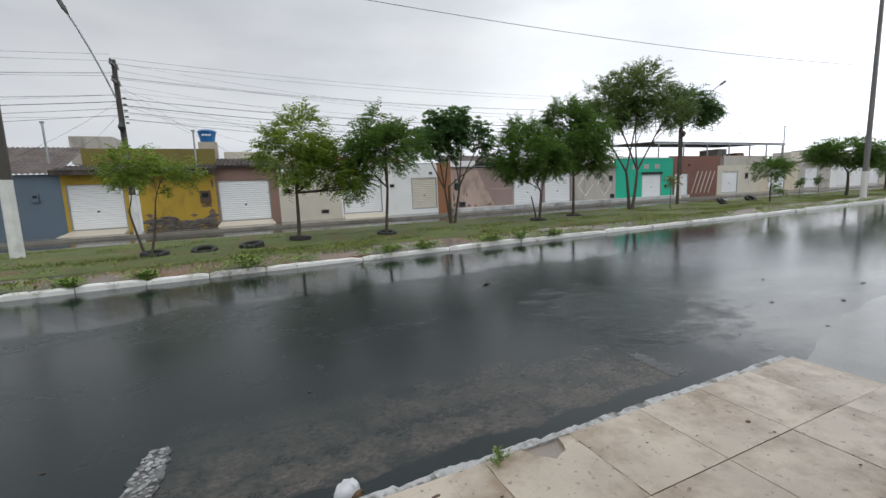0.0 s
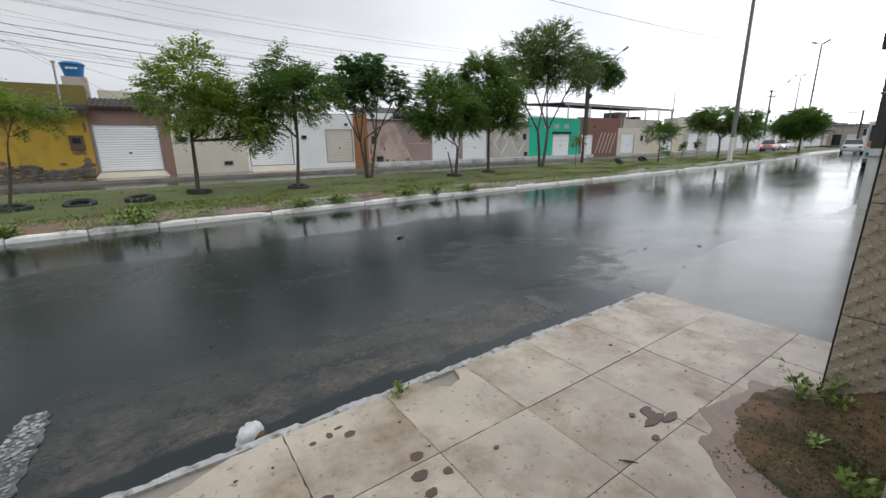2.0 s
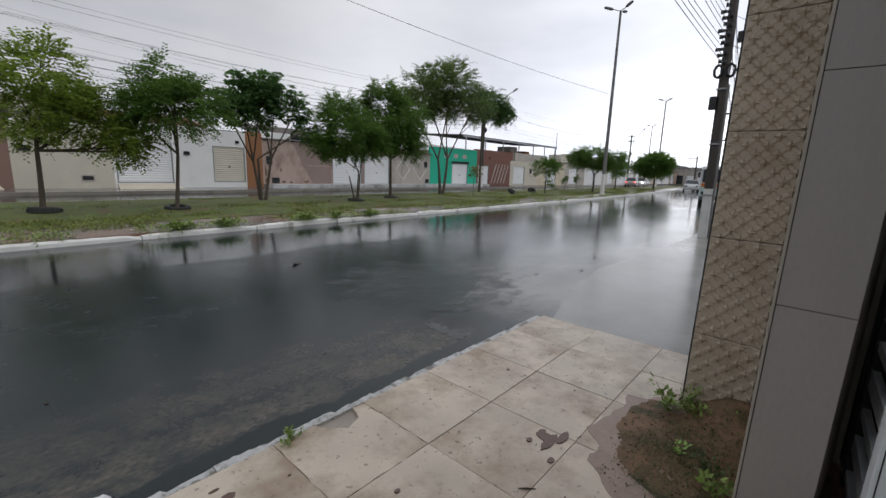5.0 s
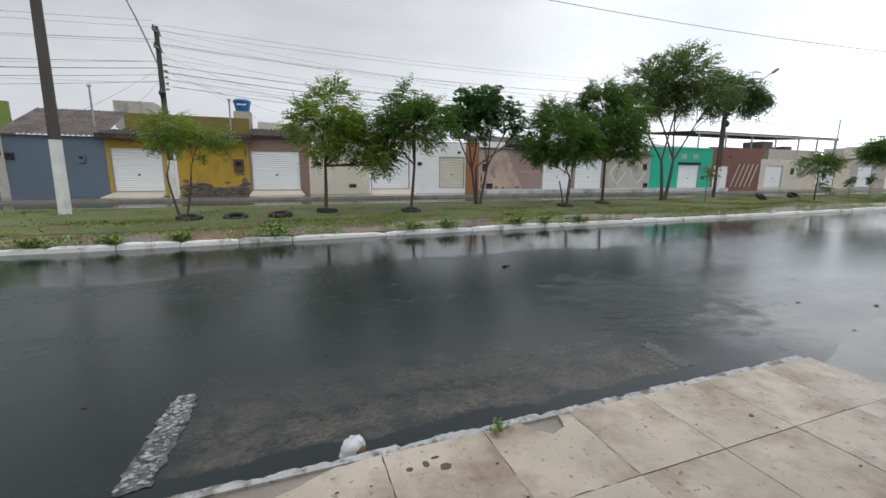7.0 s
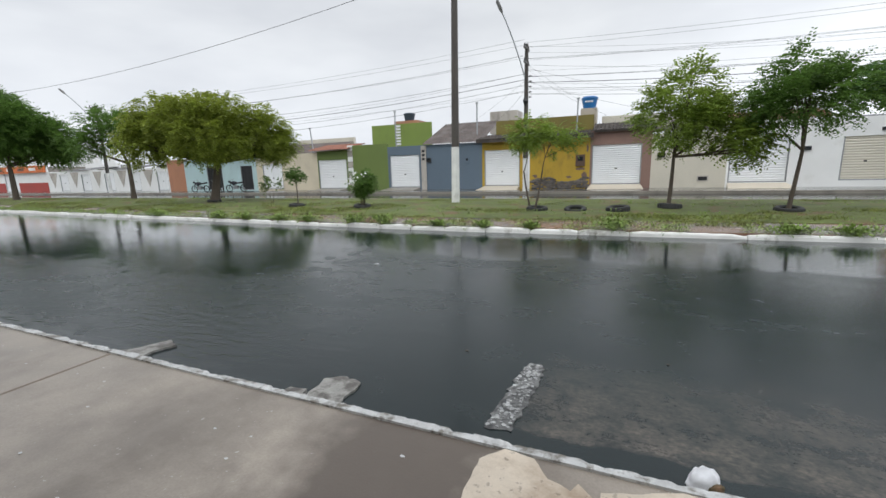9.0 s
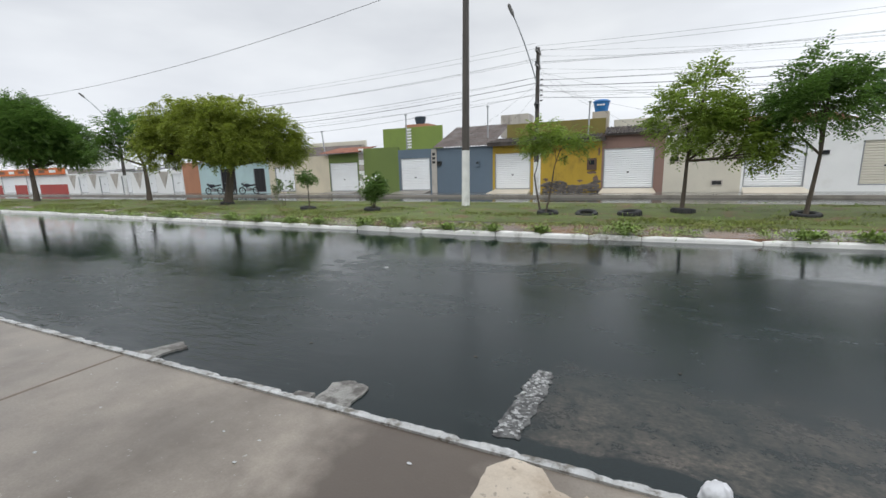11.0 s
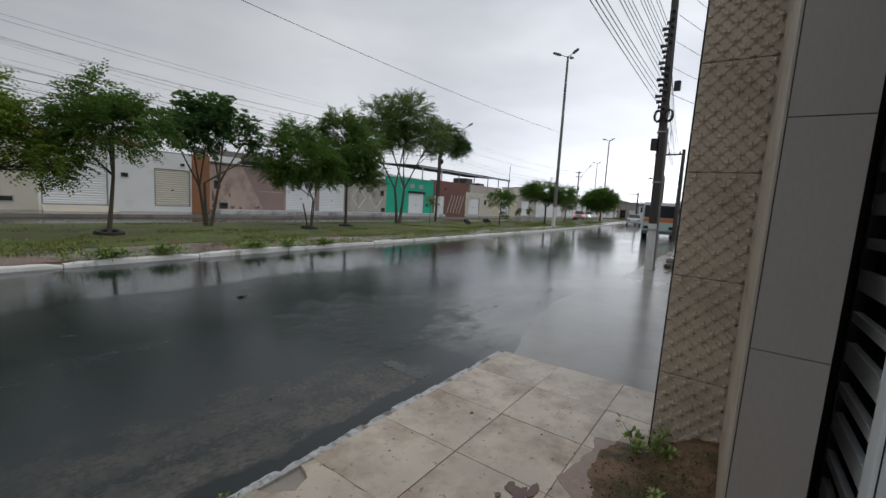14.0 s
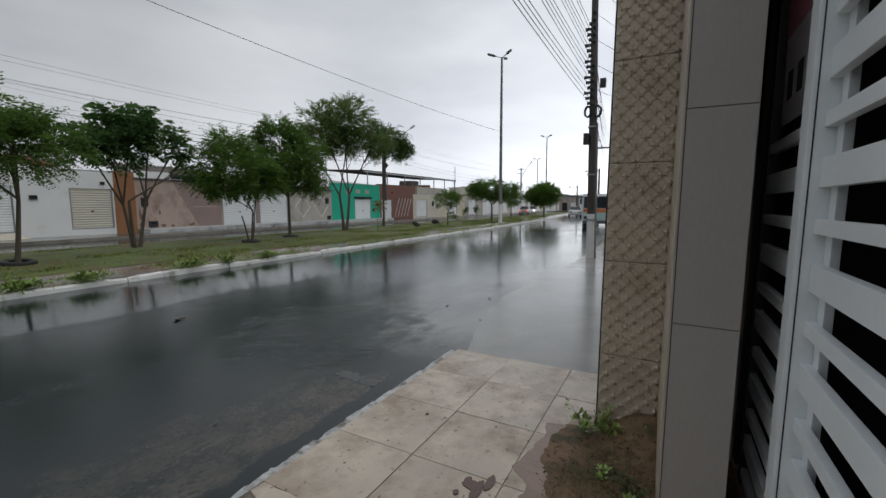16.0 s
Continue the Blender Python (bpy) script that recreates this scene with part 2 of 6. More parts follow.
M_ROAD = wet_road("wet_asphalt")
M_CONC = material("wet_concrete", (0.27, 0.245, 0.21), 0.38, 0.22, 0.9, 60, 0.12, stain=(0.13, 0.115, 0.10), stain_at=(0.5, 0.75))
M_TILE = material("pavement_tile", (0.60, 0.515, 0.41), 0.33, 0.20, 2.6, 90, 0.05, stain=(0.34, 0.25, 0.17), stain_at=(0.45, 0.64), fine=0.2, jitter=37.0, per_object=0.06, speck=((0.10, 0.07, 0.05), 0.64, 26))
M_GROUT = material("grout", (0.22, 0.18, 0.14), 0.8, 0.2)
M_KERB = material("white_kerb_paint", (0.80, 0.79, 0.76), 0.5, 0.12, 2.5, 40, 0.3, stain=(0.22, 0.20, 0.16), stain_at=(0.56, 0.70), jitter=41.0)
M_NKERB = material("worn_kerb_paint", (0.54, 0.54, 0.53), 0.45, 0.25, 11, 70, 0.5, stain=(0.17, 0.155, 0.13), stain_at=(0.49, 0.60), jitter=23.0)
M_WPAINT = material("white_wall_paint", (0.80, 0.80, 0.79), 0.6, 0.06, 0.8, 30, 0.08, stain=(0.62, 0.60, 0.56), stain_at=(0.58, 0.85))
M_SHUT = material("white_enamel", (0.82, 0.83, 0.84), 0.4, 0.04, 1.0, 20, 0.03)
M_GATE = material("gate_enamel", (0.80, 0.84, 0.86), 0.35, 0.05, 3.0, 60, 0.04, stain=(0.45, 0.47, 0.48), stain_at=(0.66, 0.85))
# near-black colour that stands in for the shade inside openings
M_DARK = material("near_black", (0.012, 0.012, 0.013), 0.8, 0.2)
M_BLACK = material("black_plastic", (0.02, 0.02, 0.022), 0.45, 0.2)
M_RUBBER = material("old_rubber", (0.02, 0.02, 0.02), 0.6, 0.4)
M_STEEL = material("galvanised_steel", (0.35, 0.36, 0.37), 0.45, 0.15, metal=0.7)
M_POLE = material("dark_concrete_pole", (0.065, 0.057, 0.05), 0.7, 0.3, 3, 50, 0.3, stretch=(1, 1, 0.3))
M_POLEG = material("grey_concrete_pole", (0.17, 0.165, 0.16), 0.75, 0.25, 2, 50, 0.3, stretch=(1, 1, 0.3))
M_WHITEWASH = material("whitewash", (0.72, 0.72, 0.70), 0.75, 0.12, 3, 40, 0.3, stain=(0.42, 0.40, 0.36), stain_at=(0.55, 0.8))
M_GRASSG = material("median_soil", (0.10, 0.125, 0.03), 0.8, 0.45, 1.2, 14, 0.8, stain=(0.15, 0.088, 0.045), stain_at=(0.53, 0.63))
M_BLADE = material("grass_blades", (0.165, 0.195, 0.04), 0.55, 0.35, 0.7, 8, 0, per_island=0.45)
M_WEED = material("weed_leaves", (0.18, 0.26, 0.05), 0.5, 0.25, 3, 20, 0, per_island=0.35)
M_PATH = material("wet_red_path", (0.20, 0.115, 0.075), 0.24, 0.3, 0.8, 40, 0.3, stain=(0.155, 0.14, 0.125), stain_at=(0.45, 0.6))
M_SOIL = material("sandy_soil", (0.20, 0.12, 0.068), 0.75, 0.35, 5, 60, 1.0, stain=(0.055, 0.055, 0.022), stain_at=(0.46, 0.6))
M_BARK = material("bark", (0.085, 0.068, 0.052), 0.85, 0.4, 5, 30, 0.9, stretch=(1, 1, 0.25))
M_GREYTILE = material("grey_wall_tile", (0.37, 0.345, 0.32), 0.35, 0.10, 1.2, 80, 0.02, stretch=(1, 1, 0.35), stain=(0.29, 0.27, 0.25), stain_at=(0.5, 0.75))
M_RELIEF = material("beige_relief_tile", (0.50, 0.435, 0.345), 0.4, 0.1, 4, 80, 0.08, stain=(0.36, 0.30, 0.22), stain_at=(0.55, 0.8))
M_ROOF = material("old_clay_roof", (0.13, 0.105, 0.095), 0.8, 0.4, 1.5, 12, 0.5, stain=(0.20, 0.18, 0.17), stain_at=(0.45, 0.7))
# dark brown roof-edge tiles with the eave's shade put into the colour
M_EAVE = material("shade_dark_eave", (0.055, 0.045, 0.04), 0.85, 0.4, 2.5, 14, 0.6, stain=(0.12, 0.10, 0.085), stain_at=(0.5, 0.7))
M_WETPAV = material("wet_far_pavement", (0.15, 0.145, 0.135), 0.16, 0.25, 0.8, 50, 0.03, stain=(0.08, 0.078, 0.07), stain_at=(0.45, 0.65))
M_FIBRE = material("fibre_cement", (0.24, 0.24, 0.24), 0.8, 0.3, 1.0, 20, 0.4, stain=(0.08, 0.08, 0.08), stain_at=(0.5, 0.75))
M_REDROOF = material("red_roof", (0.30, 0.13, 0.085), 0.75, 0.3, 2, 20, 0.3)
M_BLUE_TANK = material("blue_tank", (0.02, 0.16, 0.42), 0.4, 0.08)
M_STONE = material("rubble_stone", (0.12, 0.105, 0.092), 0.8, 0.3, 5, 30, 0.6, per_island=0.4)
M_GLASS = material("dark_window", (0.02, 0.025, 0.03), 0.08, 0.1)


def paint(name, colour, dirt=0.5, **k):
    """Weathered house paint with dirty patches."""
    d = tuple(c * dirt + 0.02 for c in colour)
    return material(name, colour, 0.7, 0.10, 0.9, 25, 0.15, stain=d, stain_at=(0.54, 0.80), stretch=(1, 1, 0.6), **k)


# ---- building blocks ----
def empty(name, at=(0, 0, 0)):
    e = new(name)
    e.location = at
    e.empty_display_size = 0.2
    return e


def mesh_of(name, bm, mat, smooth=False):
    me = bpy.data.meshes.new(name)
    bmesh.ops.recalc_face_normals(bm, faces=bm.faces)
    bm.to_mesh(me)
    bm.free()
    me.materials.append(mat)
    if smooth:
        me.shade_smooth()
    return me


def part(name, bm, mat, parent=None, label="", smooth=False):
    ob = new(name, mesh_of(name, bm, mat, smooth))
    if parent:
        ob.parent = parent
        ob.matrix_parent_inverse = Matrix.Translation(-parent.location) if parent.type == "EMPTY" and not parent.parent else Matrix()
    if label:
        tagged(ob, label)
    return ob


def box(bm, x0, x1, y0, y1, z0, z1, bevel=0.0):
    vs = [bm.verts.new(p) for p in ((x0, y0, z0), (x1, y0, z0), (x1, y1, z0), (x0, y1, z0), (x0, y0, z1), (x1, y0, z1), (x1, y1, z1), (x0, y1, z1))]
    fs = [bm.faces.new([vs[i] for i in q]) for q in ((3, 2, 1, 0), (4, 5, 6, 7), (0, 1, 5, 4), (1, 2, 6, 5), (2, 3, 7, 6), (3, 0, 4, 7))]
    if bevel:
        es = list({e for f in fs for e in f.edges})
        bmesh.ops.bevel(bm, geom=es, offset=bevel, segments=2, affect="EDGES", profile=0.7)
    return bm


def cube(x0, x1, y0, y1, z0, z1, bevel=0.0):
    return box(bmesh.new(), x0, x1, y0, y1, z0, z1, bevel)


def tube(bm, pts, radii, n=8, caps=True):
    """A tapered tube along points."""
    rings = []
    pts = [Vector(p) for p in pts]
    for i, p in enumerate(pts):
        d = (pts[min(i + 1, len(pts) - 1)] - pts[max(i - 1, 0)]).normalized()
        a = d.cross(Vector((0.31, 0.95, 0.05)) if abs(d.z) > 0.8 else Vector((0, 0, 1))).normalized()
        b = d.cross(a)
        r = radii[i] if isinstance(radii, (list, tuple)) else radii
        rings.append([bm.verts.new(p + (a * math.cos(2 * math.pi * k / n) + b * math.sin(2 * math.pi * k / n)) * r) for k in range(n)])
    for u, v in zip(rings, rings[1:]):
        for k in range(n):
            bm.faces.new((u[k], u[(k + 1) % n], v[(k + 1) % n], v[k]))
    if caps:
        bm.faces.new(rings[0][::-1]); bm.faces.new(rings[-1])
    return bm


def prism(pts, z0, z1):
    bm = bmesh.new()
    lo = [bm.verts.new((x, y, z0)) for x, y in pts]
    hi = [bm.verts.new((x, y, z1)) for x, y in pts]
    bm.faces.new(lo[::-1]); bm.faces.new(hi)
    for k in range(len(pts)):
        bm.faces.new((lo[k], lo[(k + 1) % len(pts)], hi[(k + 1) % len(pts)], hi[k]))
    return bm


def ribbed(x0, x1, y, z0, z1, pitch=0.125, depth=0.045):
    """A roller-shutter curtain: rounded horizontal slats."""
    bm = bmesh.new()
    nz = max(3, round((z1 - z0) / pitch))
    prof = []
    for k in range(nz):
        a, h = z0 + (z1 - z0) * k / nz, (z1 - z0) / nz
        prof += [(y, a), (y - depth * 0.9, a + h * 0.12), (y - depth, a + h * 0.45), (y - depth * 0.55, a + h * 0.80), (y, a + h * 0.84)]
    prof.append((y, z1))
    rows = [[bm.verts.new((x, py, pz)) for x in (x0, x1)] for py, pz in prof]
    back = [[bm.verts.new((x, y + 0.03, pz)) for x in (x0, x1)] for pz in (z0, z1)]
    for u, v in zip(rows, rows[1:]):
        bm.faces.new((u[0], u[1], v[1], v[0]))
    bm.faces.new((rows[0][0], rows[0][1], back[0][1], back[0][0])); bm.faces.new((rows[-1][1], rows[-1][0], back[1][0], back[1][1])); bm.faces.new((back[0][0], back[0][1], back[1][1], back[1][0]))
    return bm


def pavement_concrete(name):
    """Worn wet concrete with one long brown stain where the tiles begin."""
    m = material(name, (0.34, 0.295, 0.245), 0.34, 0.26, 1.3, 70, 0.1, stain=(0.195, 0.165, 0.135), stain_at=(0.43, 0.66), speck=((0.6, 0.58, 0.55), 0.70, 30))
    n, l = m.node_tree.nodes, m.node_tree.links
    b = n["Principled BSDF"]
    src = b.inputs["Base Color"].links[0].from_socket
    co = n.new("ShaderNodeTexCoord")
    mp = n.new("ShaderNodeMapping"); mp.inputs["Location"].default_value = (1.25, -0.55, 0); mp.inputs["Scale"].default_value = (1.0, 0.42, 1)
    ln = n.new("ShaderNodeVectorMath"); ln.operation = "LENGTH"
    no = n.new("ShaderNodeTexNoise"); no.inputs["Scale"].default_value = 2.6; no.inputs["Detail"].default_value = 6
    l.new(co.outputs["Object"], mp.inputs[0]); l.new(mp.outputs[0], ln.inputs[0]); l.new(co.outputs["Object"], no.inputs["Vector"])
    ad = n.new("ShaderNodeMath"); ad.operation = "ADD"
    l.new(ln.outputs["Value"], ad.inputs[0]); l.new(no.outputs["Fac"], ad.inputs[1])
    rg = n.new("ShaderNodeMapRange")
    for k, v in (("From Min", 1.28), ("From Max", 0.92), ("To Min", 0.0), ("To Max", 0.9)):
        rg.inputs[k].default_value = v
    l.new(ad.outputs[0], rg.inputs["Value"])
    mx = n.new("ShaderNodeMix"); mx.data_type = "RGBA"
    l.new(rg.outputs[0], mx.inputs["Factor"]); l.new(src, mx.inputs["A"]); mx.inputs["B"].default_value = (0.105, 0.082, 0.064, 1)
    l.new(mx.outputs["Result"], b.inputs["Base Color"])
    return m


M_PAVC = pavement_concrete("pavement_concrete")

# ---- ground, roads and kerbs ----
FY = 27.16        # facade line across the avenue
NK = 1.97         # near kerb line


def ky(x):
    """The far kerb's line: it draws away gently along the avenue."""
    return float(np.interp(x, (-80, -30, -19, -10, -4, 4, 12, 24, 41, 70, 90), (11.4, 10.7, 10.2, 9.85, 9.75, 10.1, 10.45, 10.9, 12.0, 14.4, 16.0)))


def by(x):
    """The median's back edge."""
    return float(np.interp(x, (-80, -30, 0, 40, 90), (18.6, 18.6, 18.9, 19.2, 21.4)))


def strip(name, xs, lo, hi, z, mat, zlo=None, label="", crown=0.0, steps=1, kind="structure", rough_z=0.0):
    """A sheet between two lines, with a skirt below its edges."""
    bm = bmesh.new()
    rng = random.Random(5)
    cols = []
    for x in xs:
        a, b = lo(x), hi(x)
        col = []
        for k in range(steps + 1):
            f = k / steps
            zz = z + crown * 4 * f * (1 - f) + (rng.uniform(-rough_z, rough_z) if 0 < k < steps else 0)
            col.append(bm.verts.new((x, a + (b - a) * f, zz)))
        if zlo is not None:
            col = [bm.verts.new((x, a, zlo))] + col + [bm.verts.new((x, b, zlo))]
        cols.append(col)
    for u, v in zip(cols, cols[1:]):
        for k in range(len(u) - 1):
            bm.faces.new((u[k], v[k], v[k + 1], u[k + 1]))
    ob = part(name, bm, mat)
    return tagged(ob, label, kind=kind)


XS = [-90, -70, -50, -40] + list(range(-30, 42, 2)) + [46, 52, 60, 70, 80, 90]
ground = part("ground", cube(-1500, 1500, -1500, 1500, -1.0, -0.06), material("distant_ground", (0.07, 0.07, 0.06), 0.8, 0.3, 0.05, 1, 0))
tagged(ground, "flat dark wet ground reaching to the horizon", kind="structure")
road = tagged(part("road", cube(-90, 300, -14, 26.0, -0.05, 0.0), M_ROAD), "wet dark asphalt avenue with puddles and silt", kind="structure")


far_kerb = tagged(empty("far_kerb"), "whitewashed concrete kerb stones along the planted median", kind="structure")


def worn_stone(length, seed):
    """A kerb stone with a rounded, uneven top edge."""
    r = random.Random(seed)
    bm = bmesh.new()
    n = max(6, int(length / 0.1))
    rows = []
    for k in range(n + 1):
        e = min(k, n - k) / n
        drop = 0.03 * max(0.0, 1 - e * 9) + r.uniform(0, 0.012)
        t = 0.135 - drop
        rows.append([bm.verts.new((-length / 2 + length * k / n, y + r.uniform(-0.004, 0.004), z)) for y, z in ((0, -0.05), (0.004, t - 0.035), (0.022, t - 0.006), (0.05, t), (0.13, t - 0.004), (0.14, -0.05))])
    for u, v in zip(rows, rows[1:]):
        for j in range(5):
            bm.faces.new((u[j], v[j], v[j + 1], u[j + 1]))
    bm.faces.new(rows[0]); bm.faces.new(rows[-1][::-1])
    return bm


WORN = [(w, mesh_of("kerb_stone", worn_stone(w - 0.015, 300 + k), M_KERB)) for k, w in enumerate((0.8, 1.0, 1.1, 2.2, 2.4))]
rng = random.Random(3)
x = -60.0
while x < 80:
    w, me = WORN[rng.choice((0, 1, 2, 2)) if x < -1 else rng.choice((1, 2, 3, 4, 4))]
    ob = new("kerb_stone", me)
    ob.parent = far_kerb
    slope = math.degrees(math.atan2(ky(x + w) - ky(x), w))
    ob.matrix_basis = pose(x + w / 2, ky(x + w / 2) + rng.uniform(-0.015, 0.015), rng.uniform(-0.03, 0.004), rng.uniform(-2, 2), rng.uniform(-0.8, 0.8), slope + rng.uniform(-0.8, 0.8))
    x += w
near_kerb = tagged(empty("near_kerb"), "worn and chipped white-painted low kerb beside the tiled pavement", kind="structure")


def chipped_stone(length, width, top, seed):
    """A low kerb stone with a ragged, broken road-side edge."""
    r = random.Random(seed)
    bm = bmesh.new()
    rows, n, chip = [], 64, 0.0
    for k in range(n + 1):
        x = -length / 2 + length * k / n
        chip = r.uniform(0.005, 0.018) if r.random() < 0.2 else chip * 0.8
        w, h = width - chip + r.uniform(-0.004, 0.004), top - chip * 0.5 + r.uniform(-0.003, 0.002)
        rows.append([bm.verts.new((x, y, z)) for y, z in ((0, -0.05), (0, top + 0.001), (w * 0.55, h + 0.003), (w - 0.012, h), (w, h - 0.014), (w + 0.006, -0.05))])
    for u, v in zip(rows, rows[1:]):
        for j in range(5):
            bm.faces.new((u[j], u[j + 1], v[j + 1], v[j]))
    bm.faces.new(rows[0]); bm.faces.new(rows[-1][::-1])
    bmesh.ops.recalc_face_normals(bm, faces=bm.faces)
    return bm


CHIPPED = [mesh_of("kerb_stone", chipped_stone(1.598, 0.074, 0.1, 400 + k), M_NKERB) for k in range(4)]
for k in range(11):
    ob = new("kerb_stone", CHIPPED[(k * 3 + 1) % 4])
    ob.parent = near_kerb
    ob.location = (-13.72 + 1.6 * k + 0.8, NK - 0.045, 0)
strip("median_path", XS, lambda x: ky(x) + 0.14, lambda x: ky(x) + 1.9, 0.115, M_PATH, -0.05, "wet reddish footpath behind the white kerb", steps=3, rough_z=0.012)
strip("median", XS, lambda x: ky(x) + 1.9, lambda x: by(x), 0.13, M_GRASSG, -0.05, "rough grassy median strip with bare soil", crown=0.06, steps=8, rough_z=0.03)
strip("median_back_kerb", XS, lambda x: by(x), lambda x: by(x) + 0.15, 0.14, M_CONC, -0.05, "low worn concrete kerb at the back of the median")
strip("far_pavement", XS, lambda x: 24.4, lambda x: 33.0, 0.14, M_WETPAV, -0.05, "wet grey concrete pavement before the houses")
strip("far_pavement_edge", XS, lambda x: 24.25, lambda x: 24.4, 0.145, M_CONC, -0.05, "wet concrete kerb of the pavement before the houses")

tagged(part("pavement_step", cube(12.76, 36.4, FY - 1.35, FY - 0.011, 0.10, 0.36, 0.015), material("pale_step_concrete", (0.54, 0.55, 0.55), 0.4, 0.2, 1.5, 40, 0.2, stain=(0.2, 0.2, 0.19), stain_at=(0.5, 0.7))), "raised pale concrete step before the house fronts", kind="structure")

# near pavement: concrete apron and its base under the tiles
pav = tagged(part("pavement", cube(-30, 3.92, -8, NK - 0.045, -0.05, 0.085), M_PAVC), "stained wet concrete pavement beside the avenue", kind="structure")


# ---- houses across the avenue ----
def front(x0, x1, z0, z1, holes, y0=FY, y1=FY + 0.2):
    """A front wall with openings (x0, x1, z0, z1), as one welded mesh."""
    bm = bmesh.new()
    xs = sorted({x0, x1, *(min(max(v, x0), x1) for h in holes for v in h[:2])})
    zs = sorted({z0, z1, *(v for h in holes for v in h[2:4])})
    solid = {(i, j): not any(h[0] - 1e-4 <= xs[i] and xs[i + 1] <= h[1] + 1e-4 and h[2] - 1e-4 <= zs[j] and zs[j + 1] <= h[3] + 1e-4 for h in holes) for i in range(len(xs) - 1) for j in range(len(zs) - 1)}
    vert = {}

    def at(i, j, k):
        if (i, j, k) not in vert:
            vert[i, j, k] = bm.verts.new((xs[i], (y0, y1)[k], zs[j]))
        return vert[i, j, k]
    for (i, j), full in solid.items():
        if not full:
            continue
        for k in (0, 1):
            bm.faces.new([at(i + a, j + c, k) for a, c in ((0, 0), (1, 0), (1, 1), (0, 1))])
        for di, dj, e in ((-1, 0, ((0, 0), (0, 1))), (1, 0, ((1, 0), (1, 1))), (0, -1, ((0, 0), (1, 0))), (0, 1, ((0, 1), (1, 1)))):
            if not solid.get((i + di, j + dj)):
                (a, c), (d, f) = e
                bm.faces.new((at(i + a, j + c, 0), at(i + d, j + f, 0), at(i + d, j + f, 1), at(i + a, j + c, 1)))
    return bm


def shutter(h, x0, x1, z0, z1, mat=None, recess=0.1, plain=False, label=""):
    d = part("shutter" if not plain else "gate_leaf", ribbed(x0, x1, FY + recess, z0, z1) if not plain else panelled(x0, x1, FY + recess, z0, z1), mat or M_SHUT, h, label)
    for a in (x0 + 0.002, x1 - 0.062):
        part("guide_rail", cube(a, a + 0.06, FY + 0.02, FY + recess - 0.025, z0 + 0.002, z1 - 0.002), M_STEEL, d)
    part("bottom_bar", cube(x0 + 0.07, x1 - 0.07, FY + recess - 0.05, FY + recess - 0.024, z0, z0 + 0.07), M_STEEL, d)
    part("lock", cube((x0 + x1) / 2 - 0.06, (x0 + x1) / 2 + 0.06, FY + recess - 0.05, FY + recess - 0.024, z0 + 0.9, z0 + 0.98), M_BLACK, d)
    return d


def panelled(x0, x1, y, z0, z1):
    bm = bmesh.new()
    n = max(2, round((x1 - x0) / 0.55))
    for k in range(n):
        a, b = x0 + (x1 - x0) * k / n, x0 + (x1 - x0) * (k + 1) / n
        box(bm, a + 0.006, b - 0.006, y, y + 0.04, z0, z1)
        box(bm, a + 0.06, b - 0.06, y - 0.012, y, z0 + 0.1, z1 - 0.1)
    return bm


def ramp(h, x0, x1, z1, mat, reach=1.5):
    bm = bmesh.new()
    p = [(x0, FY - 0.004, 0.14), (x1, FY - 0.004, 0.14), (x1, FY - 0.004, z1), (x0, FY - 0.004, z1), (x0 - 0.15, FY - reach, 0.14), (x1 + 0.15, FY - reach, 0.14), (x1 + 0.15, FY - reach, 0.16), (x0 - 0.15, FY - reach, 0.16)]
    v = [bm.verts.new(q) for q in p]
    for f in ((0, 1, 2, 3), (4, 5, 6, 7), (3, 2, 6, 7), (0, 1, 5, 4), (1, 2, 6, 5), (0, 3, 7, 4)):
        bm.faces.new([v[i] for i in f])
    return part("ramp", bm, mat, h)


def tiled_roof(x0, x1, y0, y1, z0, z1, pitch=0.22, amp=0.04):
    """Rows of half-round tiles running up the slope."""
    bm = bmesh.new()
    n = max(4, int((x1 - x0) / pitch * 4))
    rows = []
    ny = max(2, int((y1 - y0) / 0.4))
    for j in range(ny + 1):
        f = j / ny
        rows.append([[bm.verts.new((x0 + (x1 - x0) * i / n, y0 + (y1 - y0) * f, z0 + (z1 - z0) * f + amp * math.sin(i * math.pi / 2) + (0.02 if k else 0))) for i in range(n + 1)] for k in (0, 1)])
    for u, v in zip(rows, rows[1:]):
        for i in range(n):
            bm.faces.new((u[1][i], u[1][i + 1], v[0][i + 1], v[0][i]))
    for r in rows:
        for i in range(n):
            bm.faces.new((r[0][i], r[0][i + 1], r[1][i + 1], r[1][i]))
    return bm


def meter(h, x, z, w=0.42, hh=0.55, mat=M_BLACK):
    m = part("meter_box", cube(x - w / 2, x + w / 2, FY - 0.09, FY - 0.003, z - hh / 2, z + hh / 2, 0.015), mat, h)
    part("meter_window", cube(x - w * 0.28, x + w * 0.28, FY - 0.105, FY - 0.092, z - hh * 0.05, z + hh * 0.32), M_GLASS, m)
    return m


